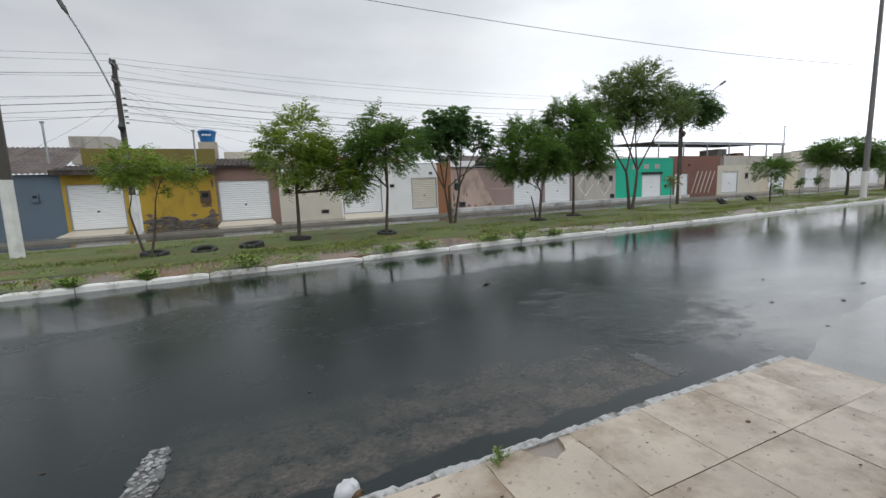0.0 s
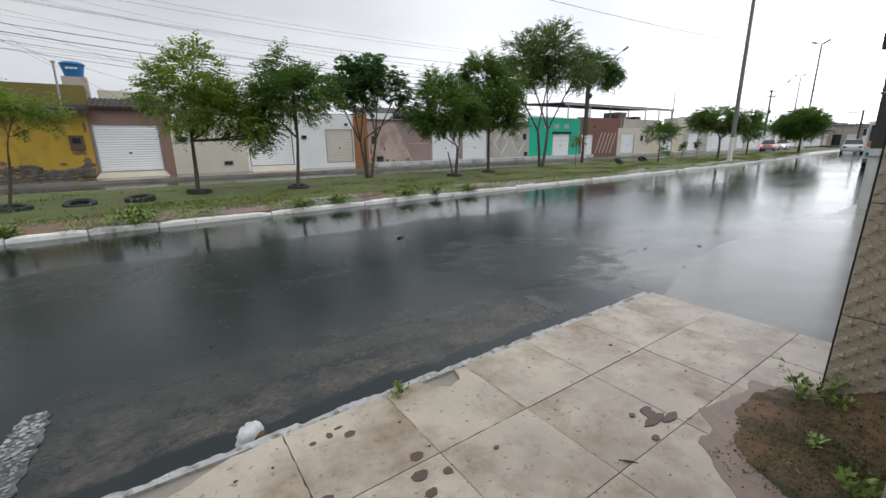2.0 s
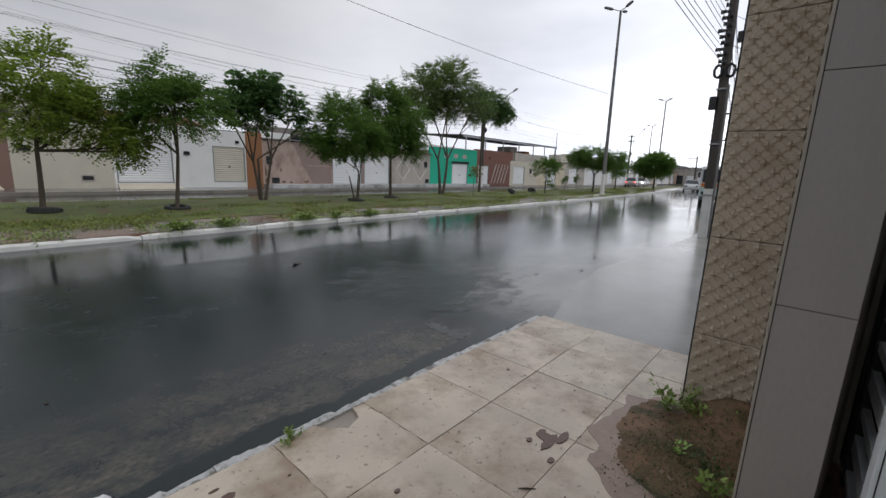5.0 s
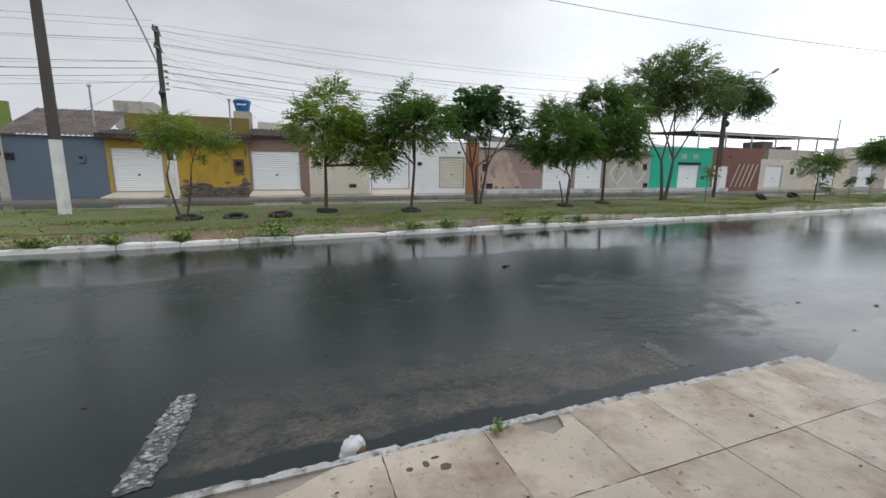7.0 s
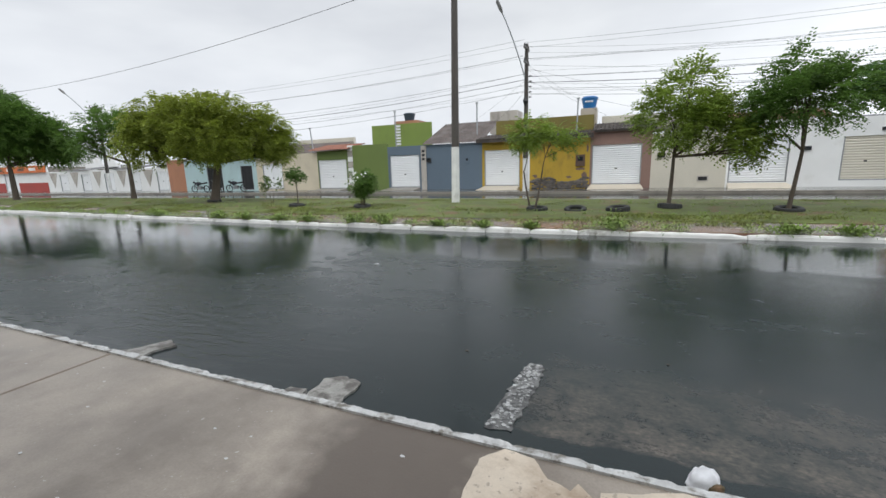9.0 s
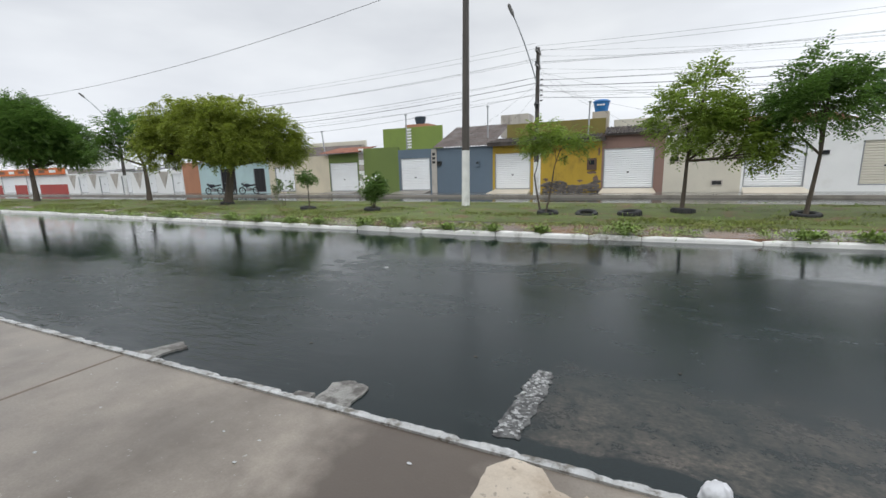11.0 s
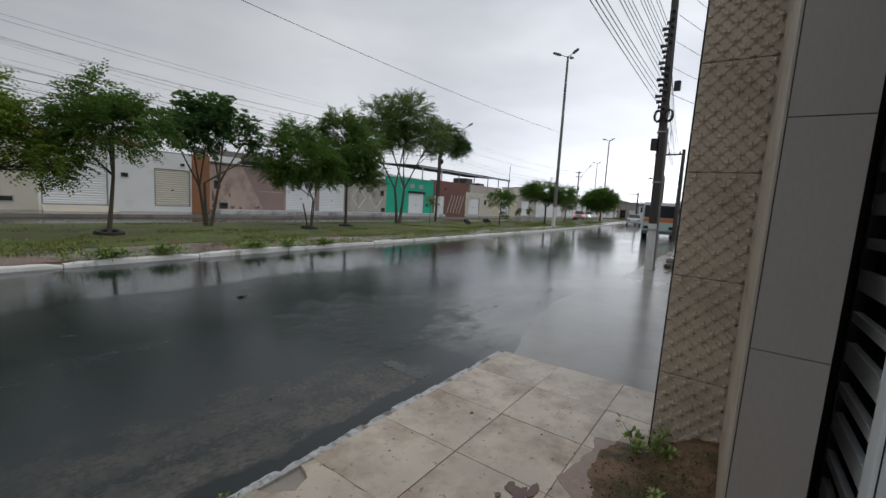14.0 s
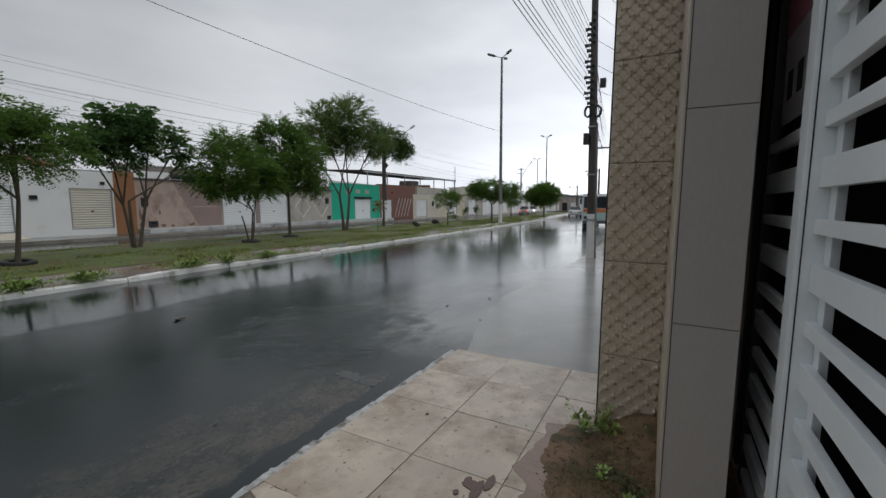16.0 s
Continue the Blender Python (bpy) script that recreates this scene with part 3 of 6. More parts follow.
def house(x0, x1, h, wall, doors, label, back=9.0, roof=None, cap=None, z0=0.14):
    """A single-storey house: front wall, side walls, roof; doors are (x0, x1, z0, z1, material, plain)."""
    e = tagged(empty("house", ((x0 + x1) / 2, FY, z0)), label, "house", group="row houses across the avenue")
    part("wall", front(x0, x1, z0, h, [d[:4] for d in doors]), wall, e)
    for b in ((x0 + 0.01, x0 + 0.15, FY + 0.2, FY + back), (x1 - 0.15, x1 - 0.01, FY + 0.2, FY + back), (x0 + 0.15, x1 - 0.15, FY + back - 0.15, FY + back)):
        part("side_wall", cube(*b, z0, h - 0.25), M_CONC, e)
    if roof == "clay":
        part("roof", tiled_roof(x0 - 0.1, x1 + 0.1, FY - 0.25, FY + back, h + 0.03, h + 1.15), M_ROOF, e)
    elif roof == "fibre":
        part("roof", tiled_roof(x0, x1, FY - 0.15, FY + back, h + 0.06, h + 1.0, 0.18, 0.03), M_FIBRE, e)
    else:
        part("roof", cube(x0 + 0.15, x1 - 0.15, FY + 0.2, FY + back - 0.15, h - 0.4, h - 0.26), M_FIBRE, e)
    if cap:
        part("coping", cube(x0, x1, FY - 0.04, FY + 0.24, h, h + 0.07), cap, e)
    for d in doors:
        shutter(e, *d[:4], *(d[4:5] or (None,)), plain=len(d) > 5 and d[5])
        # dark sheet behind the shutter in place of a shaded interior
        part("doorway_back", cube(d[0], d[1], FY + 0.2, FY + 0.24, d[2], d[3]), M_DARK, e)
    return e


P_CREAM = paint("cream_paint", (0.62, 0.55, 0.42), 0.7)
P_GREEN = paint("olive_green_paint", (0.14, 0.19, 0.05), 0.6)
P_GREEN2 = paint("lime_green_paint", (0.19, 0.26, 0.055), 0.6)
P_BLUE = paint("slate_blue_paint", (0.115, 0.155, 0.20), 0.8)
P_YELLOW = material("ochre_yellow_paint", (0.45, 0.30, 0.035), 0.75, 0.14, 1.2, 25, 0.2, stain=(0.16, 0.11, 0.035), stain_at=(0.54, 0.74), stretch=(1, 1, 0.5))
P_BROWN = paint("brown_pink_paint", (0.25, 0.155, 0.125), 0.7)
P_BEIGE = paint("pale_beige_paint", (0.60, 0.56, 0.47), 0.8)
P_ORANGE = paint("orange_brick_paint", (0.30, 0.135, 0.06), 0.5)
P_PINK = material("faded_pink_paint", (0.46, 0.35, 0.30), 0.75, 0.14, 1.3, 25, 0.2, stain=(0.17, 0.11, 0.09), stain_at=(0.50, 0.72), stretch=(1, 1, 0.5))
P_PINK2 = paint("dusky_pink_paint", (0.30, 0.22, 0.20), 0.7)
P_GREYP = material("warm_grey_paint", (0.45, 0.415, 0.37), 0.75, 0.14, 1.3, 25, 0.2, stain=(0.20, 0.18, 0.155), stain_at=(0.52, 0.74), stretch=(1, 1, 0.4))
P_TEAL = paint("bright_teal_paint", (0.02, 0.42, 0.27), 0.75)
P_REDBR = paint("red_brown_paint", (0.19, 0.085, 0.065), 0.7)
P_LBLUE = paint("pale_aqua_paint", (0.42, 0.55, 0.56), 0.75)
P_TERRA = paint("terracotta_paint", (0.40, 0.19, 0.11), 0.7)
M_CREAMTILE = material("cream_ramp_tile", (0.62, 0.55, 0.44), 0.4, 0.1)

M_BARE = material("bare_render", (0.17, 0.115, 0.09), 0.85, 0.35, 6, 40, 0.6)


def lost_plaster(h, x, z, w, hh, seed, mat=M_BARE):
    """An uneven patch where paint and plaster have come away."""
    r = random.Random(seed)
    n = 16
    bm = bmesh.new()
    ring = [(x + w * math.cos(2 * math.pi * k / n) * r.uniform(0.45, 1.1), z + hh * math.sin(2 * math.pi * k / n) * r.uniform(0.45, 1.1)) for k in range(n)]
    a, b = [[bm.verts.new((px, y, pz)) for px, pz in ring] for y in (FY - 0.009, FY - 0.001)]
    bm.faces.new(a)
    for k in range(n):
        bm.faces.new((a[k], a[(k + 1) % n], b[(k + 1) % n], b[k]))
    part("bare_patch", bm, mat, h)


# white terraced fronts, far along
e = house(-88, -62.6, 3.3, M_WPAINT, [(-86, -82.5, 0.2, 2.4), (-79.5, -76, 0.2, 2.4), (-72.6, -69.4, 0.2, 2.4)], "white shop front with an orange sign band and red dado")
part("sign_band", cube(-87.9, -62.7, FY - 0.30, FY - 0.004, 2.45, 3.25, 0.01), paint("orange_sign_paint", (0.62, 0.17, 0.05), 0.7), e)
for x0, x1 in ((-82.4, -79.6), (-75.9, -72.7), (-69.3, -62.7)):
    part("dado", cube(x0, x1, FY - 0.03, FY - 0.004, 0.14, 1.25), paint("red_dado_paint", (0.36, 0.06, 0.05), 0.7), e)
for k in range(9):
    part("sign_lettering", cube(-86.5 + k * 2.6, -85.0 + k * 2.6, FY - 0.32, FY - 0.302, 2.68, 3.02), P_REDBR if k % 2 else M_WPAINT, e)
for x0, x1, h in ((-66.5, -60.2, 5.3), (-60.2, -56.5, 4.4)):
    part("upper_wall", front(x0, x1, 2.7, h, [(x0 + 1.0, x0 + 2.2, 3.2, 4.0)], FY + 4.0, FY + 4.2), M_WPAINT, e)
for k in range(5):
    x = -62.6 + k * 4.32
    e = house(x, x + 4.32, 2.45, M_WPAINT, [(x + 2.5, x + 4.2, 0.2, 2.05, None, True)], "small white terraced house with a grey triangular panel", roof="fibre" if k % 2 else None)
    bm = bmesh.new()
    v = [bm.verts.new(p) for p in ((x + 0.5, FY - 0.03, 2.3), (x + 2.1, FY - 0.03, 2.3), (x + 1.3, FY - 0.03, 0.6), (x + 0.5, FY - 0.002, 2.3), (x + 2.1, FY - 0.002, 2.3), (x + 1.3, FY - 0.002, 0.6))]
    for f in ((0, 1, 2), (3, 4, 5), (0, 1, 4, 3), (1, 2, 5, 4), (2, 0, 3, 5)):
        bm.faces.new([v[i] for i in f])
    part("grey_panel", bm, P_GREYP, e)
    part("upper_wall", cube(x + 2.4, x + 4.32, FY + 3.0, FY + 3.2, 2.2, 3.0 + (k % 3) * 0.3), M_WPAINT, e)
e = house(-41, -38.6, 3.1, P_TERRA, [], "narrow terracotta painted house front")
# the open doorway is a solid leaf, its inner shade given by colour
e = house(-38.6, -29.4, 3.0, P_LBLUE, [(-35.6, -33.6, 0.2, 2.4, M_DARK, True), (-31.3, -29.9, 0.2, 2.3, M_BLACK, True)], "pale aqua house, open doorway drawn as a shade-black leaf", roof="clay")
e = house(-29.4, -22.75, 3.1, P_CREAM, [(-28.7, -26.5, 0.25, 2.35, M_SHUT, True)], "cream house front with a white panelled gate")
part("back_wall", cube(-22.7, -29.2, FY + 5.2, FY + 5.4, 2.8, 4.6), P_BEIGE, e)
part("clay_roof", tiled_roof(-29.3, -22.8, FY + 1.2, FY + 5.1, 3.1, 4.2), M_ROOF, e)
e = house(-22.75, -19.8, 3.2, P_GREEN, [(-22.7, -19.95, 0.25, 2.5)], "green house front with a white roller shutter")
part("eave", tiled_roof(-23.2, -19.4, FY - 0.5, FY + 2.0, 3.25, 3.75), M_REDROOF, e)
ramp(e, -22.7, -19.95, 0.25, M_CONC)
e = house(-19.35, -16.25, 3.5, P_GREEN, [], "plain green front wall with a taller green wall behind")
part("upper_wall", front(-18.5, -13.4, 2.8, 5.0, [], FY + 1.6, FY + 1.8), P_GREEN2, e)
for k in range(8):
    part("quoin", cube(-19.8, -19.35, FY - 0.03, FY + 0.2, 0.2 + k * 0.42, 0.2 + k * 0.42 + 0.38), M_WPAINT if k % 2 else P_GREYP, e)
for k in range(7):
    part("quoin", cube(-16.35, -15.95, FY + 1.55, FY + 1.598, 3.45 + k * 0.22, 3.45 + k * 0.22 + 0.14), M_WPAINT, e)
e = house(-16.25, -8.95, 3.25, P_BLUE, [(-16.1, -13.65, 0.3, 2.62)], "slate blue house with a white shutter and tiled roof")
part("pier", cube(-13.5, -13.1, FY - 0.05, FY - 0.003, 0.14, 3.2), P_GREYP, e)
part("roof_tiles", tiled_roof(-13.3, -8.9, FY - 0.2, FY + 4.2, 3.28, 5.0), M_ROOF, e)
ramp(e, -16.1, -13.65, 0.3, M_CONC)
meter(e, -12.9, 2.2, 0.35, 0.3); meter(e, -10.0, 2.1, 0.3, 0.4, P_BLUE)
for k in range(3):
    part("house_sign", cube(-13.42, -13.2, FY - 0.062, FY - 0.052, 2.2 + k * 0.28, 2.38 + k * 0.28), M_BLACK, e)
part("back_block", cube(-10.2, -8.0, FY + 6, FY + 8, 4.2, 5.9), P_GREYP, e)
e = house(-8.95, -2.1, 3.35, P_YELLOW, [(-8.8, -6.4, 0.35, 2.7)], "ochre yellow house with a stained lower wall and shutter")
part("eave", tiled_roof(-9.2, -1.9, FY - 0.55, FY + 1.6, 3.38, 3.75), M_EAVE, e)
# dark band added for the shaded underside of the eave
part("eave_shade_band", cube(-9.2, -1.9, FY - 0.52, FY - 0.48, 3.16, 3.40), M_EAVE, e)
part("upper_wall", front(-8.6, -2.1, 3.2, 4.75, [], FY + 2.2, FY + 2.4), paint("mustard_paint", (0.19, 0.155, 0.035), 0.6), e)
part("pier", cube(-6.2, -5.75, FY - 0.04, FY - 0.003, 0.14, 3.2), M_WPAINT, e)
ramp(e, -8.8, -6.4, 0.35, M_CREAMTILE)
meter(e, -2.65, 1.85, 0.55, 0.7, material("meter_brown", (0.10, 0.06, 0.04), 0.6, 0.2))
for k, (x, z, w, hh) in enumerate(((-2.4, 0.95, 0.22, 0.3), (-2.6, 1.35, 0.3, 0.12), (-3.3, 0.85, 0.2, 0.1), (-5.4, 0.95, 0.2, 0.12), (-2.25, 2.6, 0.08, 0.3))):
    lost_plaster(e, x, z, w, hh, 820 + k)
rng = random.Random(8)
bm = bmesh.new()
for k in range(210):
    x = rng.uniform(-5.6, -2.2)
    z = rng.uniform(0.16, 0.70 + 0.16 * math.sin(x * 2.3))
    r = rng.uniform(0.06, 0.13)
    g = bmesh.ops.create_icosphere(bm, subdivisions=1, radius=r, matrix=Matrix.Translation((x, FY - 0.03, z)) @ Matrix.Diagonal((1.4, 0.4, 0.7, 1)))
part("rubble_base", bm, M_STONE, e)
e = house(-2.1, 1.25, 3.55, P_BROWN, [(-2.0, 0.75, 0.38, 2.72)], "brown house front with a white roller shutter and dark eave")
part("eave", tiled_roof(-2.0, 1.4, FY - 0.3, FY + 1.8, 3.57, 4.1), M_EAVE, e)
part("eave_shade_band", cube(-1.88, 1.4, FY - 0.27, FY - 0.23, 3.46, 3.59), M_EAVE, e)
part("upper_wall", front(-1.7, 5.0, 3.6, 4.75, [], FY + 4, FY + 4.2), P_BEIGE, e)
ramp(e, -2.0, 0.75, 0.38, M_CREAMTILE, 0.9)
e = house(1.25, 4.95, 3.2, P_BEIGE, [], "pale beige front wall with a small dark vent")
part("vent", cube(3.6, 4.15, FY - 0.03, FY - 0.003, 0.5, 0.8), P_GREYP, e); part("vent_grille", cube(3.66, 4.09, FY - 0.04, FY - 0.032, 0.55, 0.75), M_BLACK, e)
meter(e, 1.75, 2.0, 0.4, 0.25)
part("clay_roof", tiled_roof(1.3, 5.0, FY + 0.3, FY + 4, 3.3, 3.9), M_ROOF, e)
e = house(4.95, 9.65, 3.6, M_WPAINT, [(5.05, 7.65, 0.4, 2.65)], "white house with white roller shutter and plain wall")
ramp(e, 5.05, 7.65, 0.38, M_CREAMTILE, 1.2)
part("eave", tiled_roof(4.9, 9.7, FY + 0.3, FY + 4, 3.65, 4.4), M_REDROOF, e)
meter(e, 8.35, 2.1, 0.3, 0.2)
e = house(9.65, 12.75, 3.5, M_WPAINT, [(9.75, 11.65, 0.45, 2.6, material("ivory_enamel", (0.66, 0.62, 0.53), 0.4, 0.05))], "white house front with ivory shutter and orange brick pier")
part("pier", cube(11.72, 12.74, FY - 0.05, FY - 0.003, 0.14, 3.6), P_ORANGE, e)
meter(e, 11.2, 2.9, 0.2, 0.15)
e = house(12.75, 18.0, 3.2, P_PINK, [], "faded pink wall with a dusky diagonal panel", roof="fibre")
bm = bmesh.new()
v = [bm.verts.new(p) for p in ((14.9, FY - 0.012, 3.1), (17.95, FY - 0.012, 3.1), (17.95, FY - 0.012, 0.3), (16.4, FY - 0.012, 0.3), (14.9, FY - 0.002, 3.1), (17.95, FY - 0.002, 3.1), (17.95, FY - 0.002, 0.3), (16.4, FY - 0.002, 0.3))]
for f in ((0, 1, 2, 3), (0, 1, 5, 4), (1, 2, 6, 5), (2, 3, 7, 6), (3, 0, 4, 7)):
    bm.faces.new([v[i] for i in f])
part("painted_panel", bm, P_PINK2, e)
part("roof_tiles", tiled_roof(12.8, 18.1, FY + 0.6, FY + 4.0, 3.3, 4.4), M_ROOF, e)
meter(e, 13.2, 1.9, 0.35, 0.5); meter(e, 13.6, 0.6, 0.5, 0.35)
for k, (x, z, w, hh) in enumerate(((12.95, 1.15, 0.12, 0.4), (13.0, 0.6, 0.15, 0.18), (13.15, 2.35, 0.14, 0.12), (14.2, 0.5, 0.2, 0.12), (14.7, 0.45, 0.14, 0.1), (15.9, 0.5, 0.3, 0.1), (14.0, 1.3, 0.07, 0.2))):
    lost_plaster(e, x, z, w, hh, 800 + k)
part("paint_line", cube(16.0, 17.9, FY - 0.018, FY - 0.013, 1.60, 1.65), P_PINK, e)
part("upper_wall", cube(12.8, 14.9, FY + 0.22, FY + 0.4, 3.15, 3.72), M_WPAINT, e)
# flat near-black panel in place of the shaded loft gap
part("loft_opening", cube(14.9, 17.6, FY + 0.3, FY + 0.4, 3.15, 3.62), M_DARK, e)
e = house(18.0, 23.75, 3.1, P_PINK2, [(18.05, 20.75, 0.3, 2.6), (21.0, 23.65, 0.3, 2.65)], "dusky pink house front with two white shutters", roof="clay")
e = house(23.75, 28.6, 3.0, P_GREYP, [], "weathered grey wall with white diamond lines", roof="clay")
for cx in (25.2, 27.3):
    for s in (-1, 1):
        bm = bmesh.new()
        for q in (-1, 1):
            tube(bm, [(cx + s * 0.8, FY - 0.003, 1.6), (cx, FY - 0.003, 1.6 + q * 0.9)], 0.03, 4)
        part("diamond_line", bm, M_WPAINT, e)
meter(e, 28.0, 2.1, 0.35, 0.5); meter(e, 28.2, 0.6, 0.4, 0.35)
e = house(28.6, 35.8, 3.7, P_TEAL, [(31.8, 34.3, 0.25, 2.35)], "bright teal green house with a white shutter and three vents", cap=P_TEAL)
for x in (30.9, 32.3, 33.7):
    part("vent_block", cube(x - 0.3, x + 0.3, FY - 0.012, FY - 0.002, 2.85, 3.25), P_GREYP, e)
part("hood", cube(31.7, 34.4, FY - 0.06, FY - 0.002, 2.36, 2.55), M_DARK, e)
part("roof_sheet", tiled_roof(28.6, 35.9, FY + 0.3, FY + 7, 3.8, 4.5, 0.3), material("pale_roof", (0.5, 0.5, 0.48), 0.6, 0.2), e)
e = house(35.8, 38.2, 3.0, P_REDBR, [(36.1, 38.0, 0.25, 2.3)], "narrow red-brown front with a white shutter")
e = house(38.2, 42.3, 3.2, P_REDBR, [], "red-brown house wall with pale slanting stripes")
for k in range(5):
    bm = bmesh.new()
    tube(bm, [(38.5 + k * 0.62, FY - 0.004, 0.4), (39.4 + k * 0.62, FY - 0.004, 2.5)], 0.07, 4)
    part("stripe", bm, P_GREYP, e)
e = house(42.3, 49.0, 3.0, P_BEIGE, [(43.0, 45.6, 0.25, 2.4)], "pale beige house front with a white shutter")
meter(e, 47.0, 1.9, 0.4, 0.6)
e = house(49.0, 56.5, 3.1, P_CREAM, [(51, 54, 0.25, 2.5)], "cream house front with a white shutter", roof="clay")
for k, (w, h, p) in enumerate(((7, 3.3, P_GREYP), (8, 3.0, M_WPAINT), (6, 3.6, P_BEIGE), (9, 3.1, M_WPAINT), (8, 3.4, P_GREYP), (9, 3.0, P_CREAM), (10, 3.3, M_WPAINT), (10, 3.2, P_PINK))):
    x = 56.5 + sum((7, 8, 6, 9, 8, 9, 10, 10)[:k])
    house(x, x + w, h, p, [(x + 1.5, x + 4.2, 0.25, 2.5)], "plain row house front with a white shutter", roof=(None, "clay", "fibre")[k % 3])
# roof terrace canopy
can = tagged(empty("terrace_canopy", (43, FY + 4, 3)), "dark sheet-metal canopy on thin posts over a roof terrace", "canopy")
bm = bmesh.new()
part("roof_sheet", tiled_roof(34.5, 55.5, FY + 0.8, FY + 8.5, 5.35, 5.75, 0.5, 0.03), material("canopy_sheet", (0.09, 0.085, 0.08), 0.6, 0.3), can)
part("edge_beam", cube(34.5, 55.5, FY + 0.9, FY + 1.0, 5.15, 5.33), M_STEEL, can)
for x in (35, 38.5, 42, 45.5, 49, 52, 55):
    part("post", cube(x - 0.05, x + 0.05, FY + 0.9, FY + 1.0, 2.78, 5.15), M_STEEL, can)
for x in (36, 44):
    part("parapet", cube(x, x + 7.5, FY + 0.5, FY + 0.65, 2.7, 4.0), P_REDBR if x < 40 else P_GREYP, can)

# ---- the wall and gate beside the camera ----
def relief_tile(w, h, nx, nz):
    """A tile pressed with overlapping shallow dishes and raised four-pointed stars between them."""
    bm = bmesh.new()
    u = w / 4
    grid = []
    for j in range(nz + 1):
        row = []
        for i in range(nx + 1):
            y, z = w * i / nx, h * j / nz
            v = u / 2 ** 0.5
            a, b = ((y + z) / v / 2 ** 0.5) % 1.0, ((y - z) / v / 2 ** 0.5) % 1.0
            best = 0.0
            for cx in (0, 1):
                for cz in (0, 1):
                    d = math.hypot(a - cx, b - cz)
                    best += 0.20 * min(1.0, max(0.0, (0.70 - d) / 0.07)) * (0.35 + 0.65 * d / 0.70)
            p, q = abs(a + b - 1.0), abs(a - b)
            star = 1 - (p ** 0.66 + q ** 0.66) / 0.74
            if star > 0:
                best = max(best, 0.40 + 1.1 * star)
            edge = min(y, w - y, z, h - z)
            hgt = 0.02 * best * min(1, edge / 0.006)
            row.append(bm.verts.new((-hgt, y, z)))
        grid.append(row)
    for j in range(nz):
        for i in range(nx):
            bm.faces.new((grid[j][i], grid[j][i + 1], grid[j + 1][i + 1], grid[j + 1][i]))
    rim = [grid[0][i] for i in range(nx + 1)] + [grid[j][nx] for j in range(1, nz + 1)] + [grid[nz][i] for i in range(nx - 1, -1, -1)] + [grid[j][0] for j in range(nz - 1, 0, -1)]
    back = [bm.verts.new((0.008, v.co.y, v.co.z)) for v in rim]
    for k in range(len(rim)):
        bm.faces.new((rim[k], back[k], back[(k + 1) % len(rim)], rim[(k + 1) % len(rim)]))
    return bm


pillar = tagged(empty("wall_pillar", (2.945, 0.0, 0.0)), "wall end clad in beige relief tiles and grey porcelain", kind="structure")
part("core", cube(2.955, 4.6, -0.36, 0.388, 0.0, 3.3), M_CONC, pillar)
me = mesh_of("relief_tile", relief_tile(0.382, 0.6, 112, 176), M_RELIEF)
for k in range(6):
    if k < 5:
        ob = new("relief_tile", me)
        ob.parent = pillar
        ob.location = (0.0, 0.003, 0.038 + 0.605 * k)
GPX = 2.10   # grey pier that stands out from the wall towards the gate
JOINTS = (0.0, 0.640, 1.245, 1.850, 2.455, 3.3)
M_TRIM = material("plain_beige_tile", (0.52, 0.455, 0.365), 0.4, 0.14, 5, 70, 0.05, stain=(0.30, 0.25, 0.185), stain_at=(0.5, 0.72))
for z0, z1 in zip(JOINTS, JOINTS[1:]):
    part("plain_tile", prism([(GPX + 0.013, -0.226), (2.92, -0.332), (2.92, 0.036), (GPX + 0.013, 0.014)], z0, z1 - 0.003), M_TRIM, pillar)
part("edge_trim", cube(GPX + 0.001, GPX + 0.012, 0.009, 0.019, 0.0, 3.3, 0.002), material("pale_edge_trim", (0.44, 0.40, 0.34), 0.4, 0.1), pillar)
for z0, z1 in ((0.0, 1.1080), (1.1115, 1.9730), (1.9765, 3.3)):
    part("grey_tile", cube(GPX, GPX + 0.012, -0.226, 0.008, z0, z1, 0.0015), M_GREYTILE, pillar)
part("grout_edge", cube(2.944, 2.955, 0.386, 0.394, 0.0, 3.3), M_RUBBER, pillar)
part("grout_edge", cube(GPX - 0.0006, GPX + 0.0004, 0.0055, 0.0088, 0.0, 3.3), M_RUBBER, pillar)
part("joint_backing", cube(GPX + 0.0122, GPX + 0.0128, -0.225, 0.008, 0.0, 3.3), M_RUBBER, pillar)
# wall coloured near-black to hold the shade between pier and gate
tagged(part("wall_neighbour", cube(2.955, 11.0, -9, -0.362, 0.0, 3.3), paint("porch_side_paint", (0.03, 0.029, 0.027), 0.7)), "plain rendered neighbouring house wall, near-black for the shaded gap", kind="structure")

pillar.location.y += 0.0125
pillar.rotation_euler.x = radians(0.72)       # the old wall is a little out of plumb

# own house front: porch behind the gate, unseen left wall added to block sky
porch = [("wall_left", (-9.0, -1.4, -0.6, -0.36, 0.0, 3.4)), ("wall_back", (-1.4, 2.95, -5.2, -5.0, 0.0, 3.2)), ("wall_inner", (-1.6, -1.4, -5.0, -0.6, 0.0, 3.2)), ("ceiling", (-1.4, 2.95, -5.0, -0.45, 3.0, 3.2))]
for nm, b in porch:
    # porch walls and ceiling get a near-black colour in place of inner shade
    tagged(part(nm, cube(*b), paint(nm + "_paint", (0.40, 0.38, 0.35) if nm == "wall_left" else (0.025, 0.024, 0.022), 0.7)), "plain painted " + ("porch ceiling, near-black for the shade inside" if nm == "ceiling" else "house wall, grey outside, near-black for the shade behind the gate"), kind="structure")
